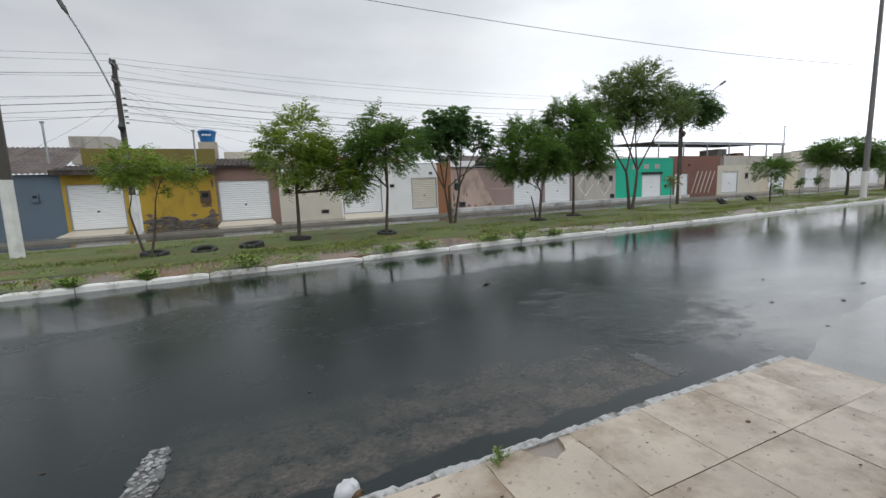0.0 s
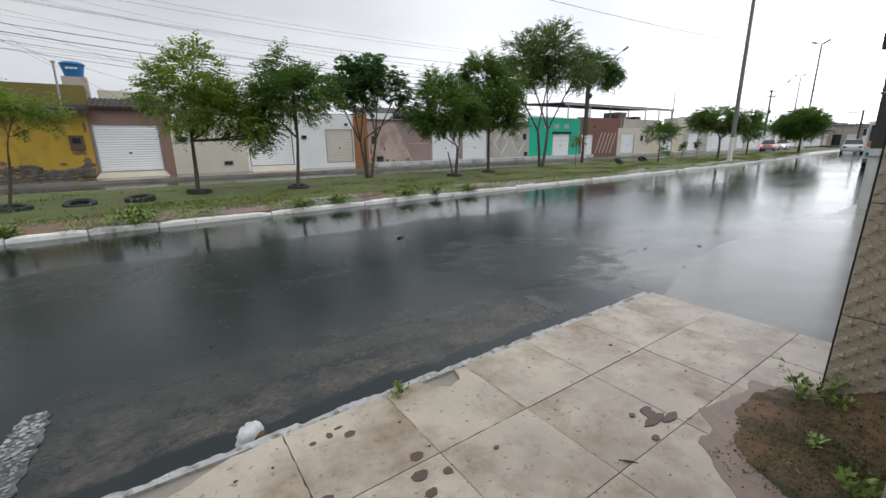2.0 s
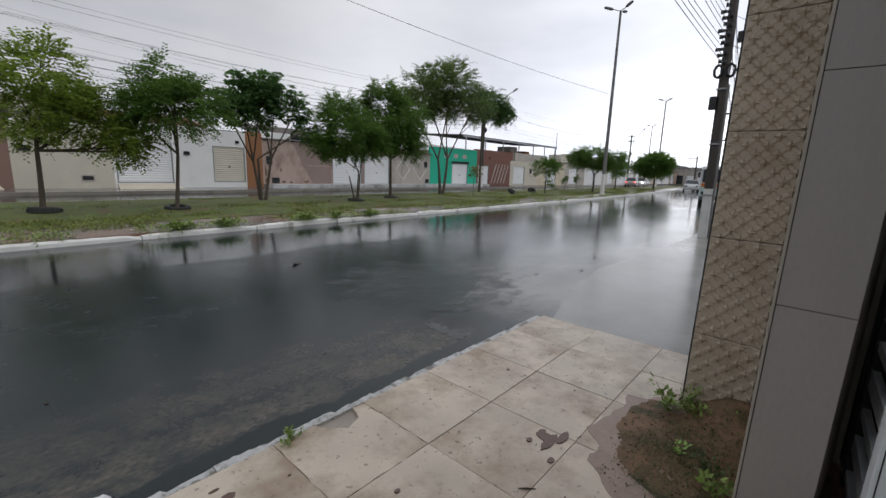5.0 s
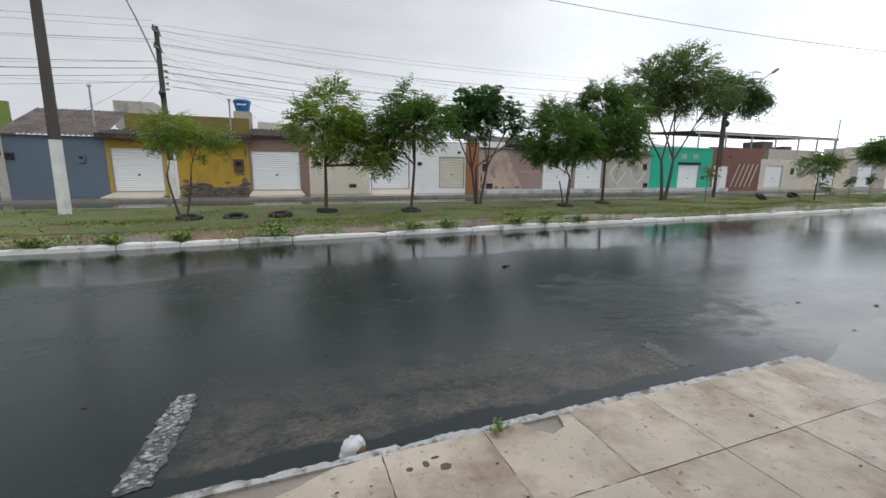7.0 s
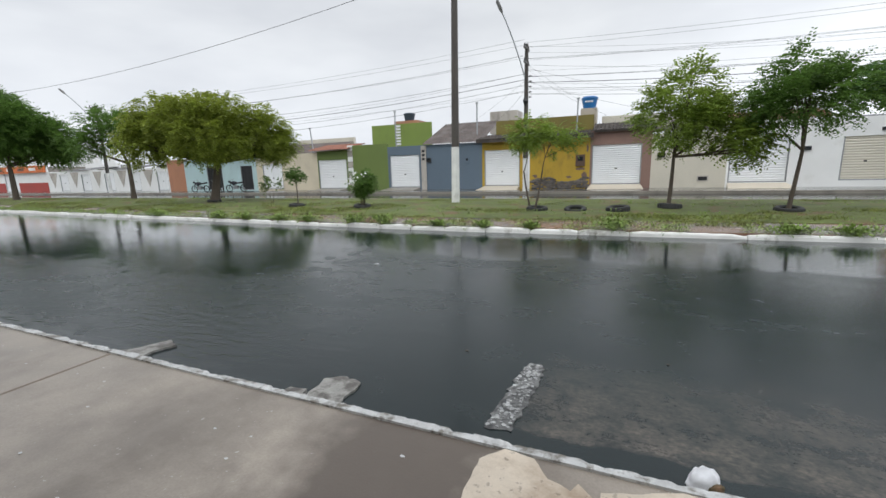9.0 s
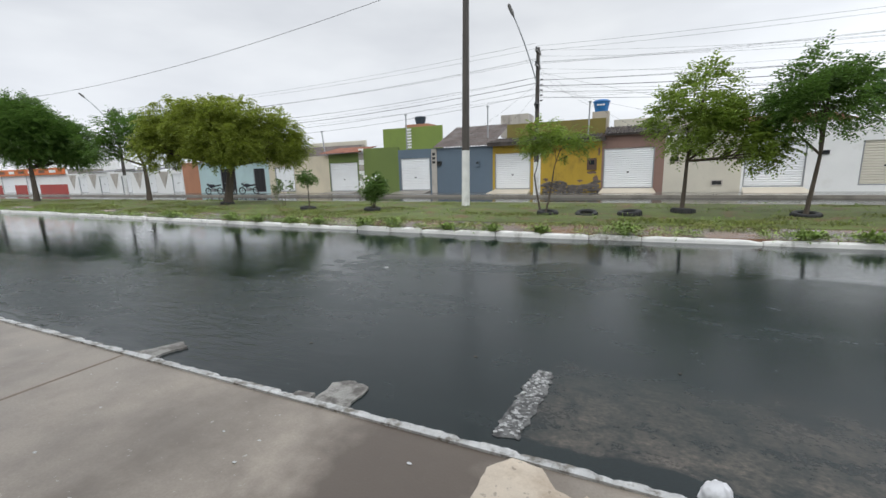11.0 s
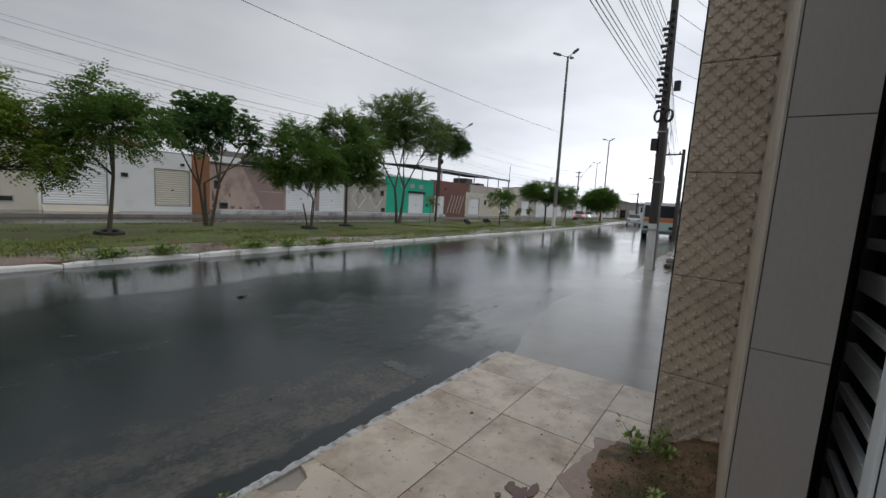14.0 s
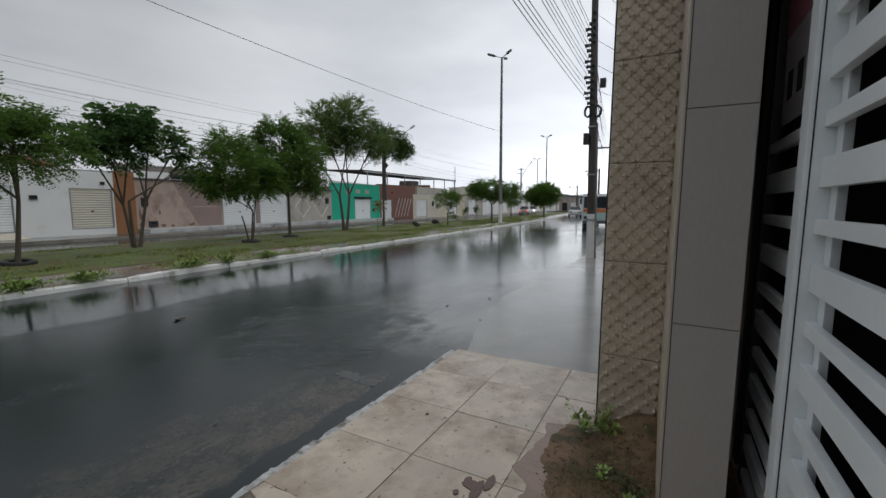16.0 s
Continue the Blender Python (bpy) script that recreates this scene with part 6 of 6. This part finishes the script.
for k, (x, w, h) in enumerate(((46, 1.6, 4.9), (49.5, 1.2, 4.5), (60, 2.5, 4.6), (64, 2, 4.9), (71, 3, 4.4), (80, 3, 4.7))):
    tagged(part("roof_block", cube(x, x + w, FY + 2.5, FY + 4.5, 2.7, h, 0.02), (P_GREYP, P_TERRA, P_BEIGE)[k % 3]), "small rendered block on a flat roof", "roof block", group="roof blocks")


# ---- vehicles ----
M_CARW = material("white_car_paint", (0.75, 0.76, 0.78), 0.2, 0.03)
M_TAIL = bpy.data.materials.new("lit_tail_lamp")
M_TAIL.use_nodes = True
M_TAIL.node_tree.nodes["Principled BSDF"].inputs["Base Color"].default_value = (0.6, 0.02, 0.02, 1)
M_TAIL.node_tree.nodes["Principled BSDF"].inputs["Emission Color"].default_value = (1, 0.12, 0.08, 1)
M_TAIL.node_tree.nodes["Principled BSDF"].inputs["Emission Strength"].default_value = 4
M_HEAD = bpy.data.materials.new("lit_head_lamp")
M_HEAD.use_nodes = True
M_HEAD.node_tree.nodes["Principled BSDF"].inputs["Emission Color"].default_value = (1, 0.9, 0.75, 1)
M_HEAD.node_tree.nodes["Principled BSDF"].inputs["Emission Strength"].default_value = 6


def hull(sections):
    """A body lofted through sections (x, half width, z low, z high)."""
    bm = bmesh.new()
    rings = []
    for x, w, a, b in sections:
        rings.append([bm.verts.new(p) for p in ((x, -w, a), (x, -w * 1.02, (a + b) / 2), (x, -w * 0.88, b), (x, w * 0.88, b), (x, w * 1.02, (a + b) / 2), (x, w, a))])
    for u, v in zip(rings, rings[1:]):
        for k in range(6):
            bm.faces.new((u[k], u[(k + 1) % 6], v[(k + 1) % 6], v[k]))
    bm.faces.new(rings[0]); bm.faces.new(rings[-1])
    return bm


def wheel(parent, x, y, r, w=0.2):
    t = new("tyre", mesh_of("tyre", tube(bmesh.new(), [(x, y - w / 2, r), (x, y + w / 2, r)], r, 18), M_RUBBER)); t.parent = parent
    h = new("rim", mesh_of("rim", tube(bmesh.new(), [(x, y - w / 2 - 0.01, r), (x, y + w / 2 + 0.01, r)], r * 0.6, 12), M_STEEL)); h.parent = t


def car(at, yaw, paint_m, label, lamps=None):
    e = tagged(empty("car", at), label, "car", group="distant cars")
    def add(nm, bm, m, p=None):
        o = new(nm, mesh_of(nm, bm, m)); o.parent = p or e
        return o
    add("body", hull([(-2.1, 0.75, 0.35, 0.7), (-1.95, 0.85, 0.25, 0.92), (-0.9, 0.87, 0.22, 0.98), (1.3, 0.87, 0.22, 0.98), (2.0, 0.84, 0.25, 0.95), (2.1, 0.76, 0.4, 0.85)]), paint_m)
    add("cabin", hull([(-1.0, 0.78, 0.95, 1.0), (-0.35, 0.72, 0.95, 1.45), (1.1, 0.72, 0.95, 1.47), (1.75, 0.76, 0.95, 1.05)]), M_GLASS)
    add("roof", hull([(-0.3, 0.62, 1.44, 1.48), (1.05, 0.62, 1.46, 1.50)]), paint_m)
    for x in (-1.3, 1.3):
        for y in (-0.8, 0.8):
            wheel(e, x, y, 0.31)
    for y in (-0.6, 0.6):
        add("headlight", hull([(-2.12, 0.14, 0.62, 0.76), (-1.98, 0.16, 0.60, 0.78)]), lamps or M_GLASS).location.y = y
    for y in (-0.65, 0.65):
        add("tail_lamp", hull([(2.0, 0.12, 0.65, 0.85), (2.12, 0.11, 0.67, 0.83)]), M_TAIL if lamps else M_REDROOF).location.y = y
    e.matrix_basis = Matrix.Translation(at) @ pose(0, 0, 0, 0, 0, yaw)
    return e


car((63, 12.3, 0), 12, M_CARW, "white hatchback parked at the roadside")
car((74, 23.2, 0), 188, material("grey_car_paint", (0.42, 0.38, 0.38), 0.25, 0.05), "pale grey car with its lamps lit on the far carriageway", M_HEAD)
car((80, 23.7, 0), 8, M_CARW, "pale car with its lamps lit on the far carriageway", M_HEAD)

bus = tagged(empty("minibus", (31.0, 4.5, 0)), "parked white minibus with an orange band above the bumper", "bus")
def bus_part(nm, bm, m, p=None):
    o = new(nm, mesh_of(nm, bm, m)); o.parent = p or bus
    return o
bus_part("body", cube(0.1, 8.0, -1.02, 1.02, 0.35, 2.42, 0.09), M_CARW)
bus_part("windscreen", cube(0.04, 0.12, -0.92, 0.92, 1.42, 2.22, 0.02), M_GLASS)
bus_part("orange_band", cube(0.05, 0.12, -0.95, 0.95, 1.12, 1.36, 0.01), material("orange_vinyl", (0.62, 0.19, 0.05), 0.4, 0.05))
bus_part("lower_panel", cube(0.05, 0.12, -0.97, 0.97, 0.55, 1.10, 0.01), material("pale_teal_vinyl", (0.45, 0.60, 0.58), 0.4, 0.05))
bus_part("bumper", cube(-0.03, 0.12, -1.0, 1.0, 0.32, 0.53, 0.03), material("bumper_grey", (0.12, 0.13, 0.13), 0.5, 0.1))
for y in (-0.75, 0.75):
    bus_part("headlight", cube(0.0, 0.06, y - 0.16, y + 0.16, 0.66, 0.84, 0.02), M_GLASS)
    bus_part("mirror", cube(-0.2, 0.0, y * 1.5 - 0.06, y * 1.5 + 0.06, 1.7, 2.05, 0.02), M_BLACK)
for x in (1.5, 6.3):
    for y in (-0.92, 0.92):
        wheel(bus, x, y, 0.42, 0.24)
for k in range(5):
    bus_part("side_window", cube(0.9 + k * 1.35, 2.0 + k * 1.35, 1.0, 1.03, 1.45, 2.15), M_GLASS)
bus.matrix_basis = Matrix.Translation((31.0, 4.5, 0)) @ pose(0, 0, 0, 0, 0, 8)


def motorbike(at, yaw, label):
    e = tagged(empty("motorbike", at), label, "motorbike", group="parked motorbikes")
    def add(nm, bm, m, p=None):
        o = new(nm, mesh_of(nm, bm, m)); o.parent = p or e
        return o
    for x in (-0.62, 0.62):
        n = 18
        bm = bmesh.new()
        tube(bm, [(x + 0.27 * math.cos(2 * math.pi * k / n), 0, 0.3 + 0.27 * math.sin(2 * math.pi * k / n)) for k in range(n + 1)], 0.045, 6, caps=False)
        w = add("wheel", bm, M_RUBBER)
        add("hub", tube(bmesh.new(), [(x, -0.05, 0.3), (x, 0.05, 0.3)], 0.08, 10), M_STEEL, w)
    add("frame", tube(bmesh.new(), [(0.62, 0, 0.3), (0.2, 0, 0.45), (-0.15, 0, 0.5), (-0.42, 0, 0.85), (-0.62, 0, 0.3)], [0.03, 0.05, 0.06, 0.05, 0.03], 7), M_BLACK)
    add("engine", cube(-0.2, 0.15, -0.13, 0.13, 0.25, 0.52, 0.03), M_STEEL)
    add("fuel_tank", hull([(-0.35, 0.10, 0.68, 0.82), (-0.2, 0.15, 0.62, 0.90), (0.05, 0.12, 0.62, 0.84)]), material("bike_paint", (0.03, 0.03, 0.04), 0.2, 0.1))
    add("seat", hull([(0.02, 0.10, 0.68, 0.78), (0.4, 0.13, 0.70, 0.82), (0.75, 0.09, 0.76, 0.88)]), M_BLACK)
    add("handlebar", tube(bmesh.new(), [(-0.32, -0.34, 1.02), (-0.42, -0.1, 0.98), (-0.42, 0.1, 0.98), (-0.32, 0.34, 1.02)], 0.018, 6), M_STEEL)
    add("headlight", tube(bmesh.new(), [(-0.58, 0, 0.86), (-0.48, 0, 0.86)], [0.09, 0.06], 10), M_GLASS)
    e.matrix_basis = Matrix.Translation(at) @ pose(0, 0, 0, 6, 0, yaw)
    return e


motorbike((-33.8, 25.0, 0.14), 10, "dark motorbike parked on the far pavement")
motorbike((-32.0, 25.3, 0.14), -12, "dark motorbike parked on the far pavement")
motorbike((-30.2, 25.6, 0.14), 20, "dark motorbike parked beside the dark gate")

# ---- far end of the avenue and near side ----
tagged(part("side_apron", prism(jag([(3.93, -6), (40, -6), (40, 2.6), (20, 2.5), (12, 2.35), (9, 2.5), (7, 2.55), (5.4, 2.3), (3.95, 1.9)], 71, 0.3, 0.06), -0.04, 0.003), material("wet_smooth_concrete", (0.27, 0.265, 0.24), 0.22, 0.2, 0.7, 50, 0.03, stain=(0.19, 0.185, 0.165), stain_at=(0.4, 0.66))), "wet pale concrete apron level with the road", kind="structure")


def near_house(x0, x1, y, depth, h, mat, label):
    e = tagged(empty("roadside_house", ((x0 + x1) / 2, y, 0)), label, "house", group="roadside houses")
    part("wall", cube(x0, x1, y - depth, y, 0, h), mat, e)
    part("roof", tiled_roof(x0 - 0.3, x1 + 0.3, y - depth, y + 0.5, h + 0.6, h + 0.06, 0.3), M_FIBRE, e)
    part("door", cube(x0 + 1, x0 + 3.2, y + 0.002, y + 0.05, 0.1, 2.3), M_SHUT, e)
    part("window", cube(x0 + 4.5, x0 + 5.7, y + 0.002, y + 0.04, 1.1, 2.1), M_GLASS, e)


near_house(40, 50, 3.6, 8, 2.9, P_GREYP, "grey roadside house with a sheet roof")
near_house(54, 66, 5.6, 8, 3.1, P_PINK2, "dusky roadside house with a sheet roof")
near_house(70, 84, 8.5, 8, 3.2, P_BEIGE, "beige roadside house with a sheet roof")
for k, (x, y0, y1, h, m) in enumerate(((118, 14, 22, 3.6, M_WPAINT), (121, 22.5, 30, 4.2, P_GREYP), (135, 30, 44, 5.0, M_WPAINT), (124, 8, 13.5, 3.4, P_CREAM), (140, 44, 60, 4.5, P_BEIGE))):
    e = tagged(empty("distant_building", (x, (y0 + y1) / 2, 0)), "low pale building closing the end of the avenue", "building", group="distant buildings")
    part("wall", cube(x, x + 8, y0, y1, 0, h), m, e)
    part("roof", cube(x - 0.3, x + 8.3, y0 - 0.3, y1 + 0.3, h, h + 0.25), M_FIBRE, e)
    for q in range(3):
        yy = y0 + (y1 - y0) * (q + 0.3) / 3
        part("opening", cube(x - 0.06, x - 0.002, yy, yy + 1.6, 0.2, 2.4), M_GLASS if q % 2 else M_SHUT, e)
r = random.Random(77)
V, F = [], []
for _ in range(900):
    a = r.uniform(-60, 300)
    x, y = 150 + r.uniform(0, 50), a * 0.7
    c = (x, y, r.uniform(1.5, 6.5) * (0.7 + 0.5 * noise.noise(Vector((y * 0.06, 0, 0)))))
    v, q = leaf_quads(r, c, 2.4, 14, 1.1)
    o = len(V)
    V += v
    F += [tuple(i + o for i in fc) for fc in q]
tagged(new("distant_trees", mesh_from("distant_trees", V, F, M_LEAF_D)), "dark green line of distant trees", "trees", kind="stuff")

# ---- things on the road by the near kerb ----
bowl = tagged(empty("plastic_bowl", (0.24, 2.13, 0.02)), "crumpled white plastic bowl lying against the kerb", "bowl")
bm = bmesh.new()
n = 20
prof = [(0.135, -0.01), (0.138, 0.015), (0.125, 0.02), (0.118, 0.09), (0.10, 0.125), (0.06, 0.138), (0.0, 0.14)]
rings = []
for q, z in prof[:-1]:
    rings.append([bm.verts.new((q * math.cos(2 * math.pi * k / n) * (1 + 0.09 * math.sin(2.2 * k + 30 * z)), q * 0.82 * math.sin(2 * math.pi * k / n), z + 0.016 * math.cos(2.3 * k + 40 * q) * (z > 0.05))) for k in range(n)])
for u, v in zip(rings, rings[1:]):
    for k in range(n):
        bm.faces.new((u[k], u[(k + 1) % n], v[(k + 1) % n], v[k]))
bm.faces.new(rings[-1])
ob = new("shell", mesh_of("shell", bm, material("white_plastic", (0.80, 0.80, 0.82), 0.3, 0.05, 8, 40, 0.05), True)); ob.parent = bowl
# brown lump stands in for the dark opening of the bowl
bm = bmesh.new()
bmesh.ops.create_icosphere(bm, subdivisions=2, radius=0.065, matrix=Matrix.Translation((0.04, -0.105, 0.05)) @ Matrix.Diagonal((1.1, 0.55, 0.8, 1)))
ob = new("dark_opening_lump", mesh_of("dark_opening_lump", bm, M_SOIL)); ob.parent = bowl
bowl.matrix_basis = Matrix.Translation((0.24, 2.13, 0.015)) @ pose(0, 0, 0, 10, -8, 25) @ Matrix.Diagonal((0.58, 0.56, 0.54, 1))

M_OLDC = material("old_broken_concrete", (0.31, 0.30, 0.275), 0.5, 0.3, 9, 70, 0.6, stain=(0.10, 0.09, 0.08), stain_at=(0.44, 0.58))
M_FADED = material("faded_road_paint", (0.075, 0.078, 0.075), 0.3, 0.3, 12, 90, 0.3, stain=(0.05, 0.055, 0.055), stain_at=(0.45, 0.6))
M_CHIP = material("whitewashed_chips", (0.36, 0.36, 0.355), 0.6, 0.2, 30, 120, 0.4, per_object=0.3)
M_CRUMB = material("crumbled_whitewash", (0.17, 0.17, 0.165), 0.6, 0.3, 16, 120, 0.9, stain=(0.05, 0.05, 0.05), stain_at=(0.45, 0.60))
strip_root = tagged(empty("broken_kerb", (-0.8, 2.7, 0)), "crumbled whitewashed strip of old kerb in the road", "kerb remnant")
part("bed", prism(jag([(-0.93, 2.20), (-0.76, 2.21), (-0.70, 3.08), (-0.74, 3.16), (-0.83, 3.16), (-0.88, 2.9)], 4, 0.04, 0.02), -0.01, 0.006), M_CRUMB, strip_root)
r = random.Random(33)
for k in range(210):
    f = r.random()
    x, y = -0.85 + 0.07 * f + r.uniform(-0.07, 0.07), 2.22 + 0.93 * f
    w = r.uniform(0.005, 0.017)
    part("chip", prism(jag(blob(x, y, w, w * r.uniform(0.5, 1.2), 700 + k, 7), k, 0.02, 0.002), 0.0, r.uniform(0.007, 0.014)), M_CHIP, strip_root)
tagged(part("faded_marking", prism(jag([(2.98, 2.28), (3.10, 2.28), (3.13, 2.78), (3.01, 2.78)], 12, 0.03, 0.028), -0.005, 0.003), M_FADED), "faded pale bay marking on the wet road", "road marking", group="faded road markings")
slab = tagged(empty("broken_slab", (-2.15, 2.2, 0)), "broken pale concrete slab beside the near kerb", "slab")
part("slab_piece", prism(jag([(-2.22, 2.03), (-1.93, 2.0), (-1.97, 2.38), (-2.12, 2.42), (-2.28, 2.33)], 5, 0.05, 0.018), -0.01, 0.016), M_OLDC, slab)
part("slab_piece", prism(jag([(-2.42, 2.02), (-2.25, 2.02), (-2.28, 2.14), (-2.42, 2.12)], 6, 0.05, 0.016), -0.01, 0.03), M_OLDC, slab)
tagged(part("kerb_spur", prism(jag([(-4.55, 1.98), (-4.1, 1.98), (-4.12, 2.16), (-4.05, 2.36), (-4.22, 2.42), (-4.32, 2.2)], 7, 0.05, 0.012), -0.01, 0.022), M_OLDC), "spur of broken white kerb on the road", "kerb remnant")
rng = random.Random(91)
M_LEAFDEAD = material("dead_leaf", (0.05, 0.035, 0.02), 0.6, 0.3)
M_LITTERW = material("litter_paper", (0.6, 0.6, 0.6), 0.6, 0.1)


def litter(x, y, z, s, seed, mat, name, label):
    r = random.Random(seed)
    bm = bmesh.new()
    c = [bm.verts.new((x + s * math.cos(a) * r.uniform(0.5, 1.1), y + s * 0.7 * math.sin(a) * r.uniform(0.5, 1.1), z + r.uniform(0.002, s * 0.35))) for a in (k * math.pi / 4 for k in range(8))]
    o = bm.verts.new((x, y, z + s * 0.3))
    for k in range(8):
        bm.faces.new((c[k], c[(k + 1) % 8], o))
    u = bm.verts.new((x, y, z))
    for k in range(8):
        bm.faces.new((c[(k + 1) % 8], c[k], u))
    return tagged(part(name, bm, mat), label, name.replace("_", " "), group="litter on the road")


litter(3.42, 6.1, 0.0, 0.10, 1, M_LEAFDEAD, "dead_leaf", "curled dark dead leaf on the wet road")
litter(-4.05, 5.93, 0.0, 0.05, 2, M_LITTERW, "paper_scrap", "small white paper scrap on the wet road")
litter(-14.0, 7.9, 0.0, 0.10, 3, M_LITTERW, "paper_scrap", "small white paper scrap on the wet road")
for k, (x, y, s) in enumerate(((5.9, 3.1, 0.04), (6.7, 2.7, 0.05), (5.1, 3.4, 0.025), (4.4, 2.6, 0.02), (7.2, 3.9, 0.03), (1.9, 2.9, 0.02), (-1.4, 3.2, 0.02), (0.2, 3.5, 0.02), (2.3, 3.8, 0.018), (-3.0, 2.9, 0.02), (6.1, 4.6, 0.03), (8.0, 3.0, 0.05), (5.4, 2.3, 0.03))):
    litter(x, y, 0.0, s, 20 + k, M_LEAFDEAD, "dead_leaf", "small dark leaf scrap on the wet road")
for k in range(36):
    x, y = rng.uniform(-0.6, 3.8), rng.uniform(0.3, 1.8)
    litter(x, y, 0.1095, rng.uniform(0.006, 0.014), 60 + k, M_LEAFDEAD, "dead_leaf", "tiny dark leaf scrap on the tiles")
for k in range(26):
    x, y = rng.uniform(-6.5, -1.2), rng.uniform(0.2, 1.75)
    litter(x, y, 0.0855, rng.uniform(0.007, 0.018), 120 + k, M_LITTERW, "paper_scrap", "tiny pale scrap on the concrete")
bm = bmesh.new()
tube(bm, [(1.61, 0.80, 0.111), (1.635, 0.77, 0.113), (1.665, 0.735, 0.111)], [0.002, 0.005, 0.002], 5)
tagged(part("seed_pod", bm, M_LEAFDEAD), "dark curved seed pod on the tiles", "seed pod")
r = random.Random(18)
bm = bmesh.new()
for k in range(26):
    bmesh.ops.create_icosphere(bm, subdivisions=1, radius=r.uniform(0.06, 0.16), matrix=Matrix.Translation((13.8 + r.uniform(0, 1.6), 1.5 + r.uniform(-0.5, 0.4), r.uniform(0.03, 0.18))) @ Matrix.Diagonal((1.2, 1.0, 0.6, 1)))
tagged(part("rubble_heap", bm, M_STONE), "heap of broken rubble beside the near pole", "rubble", kind="stuff")
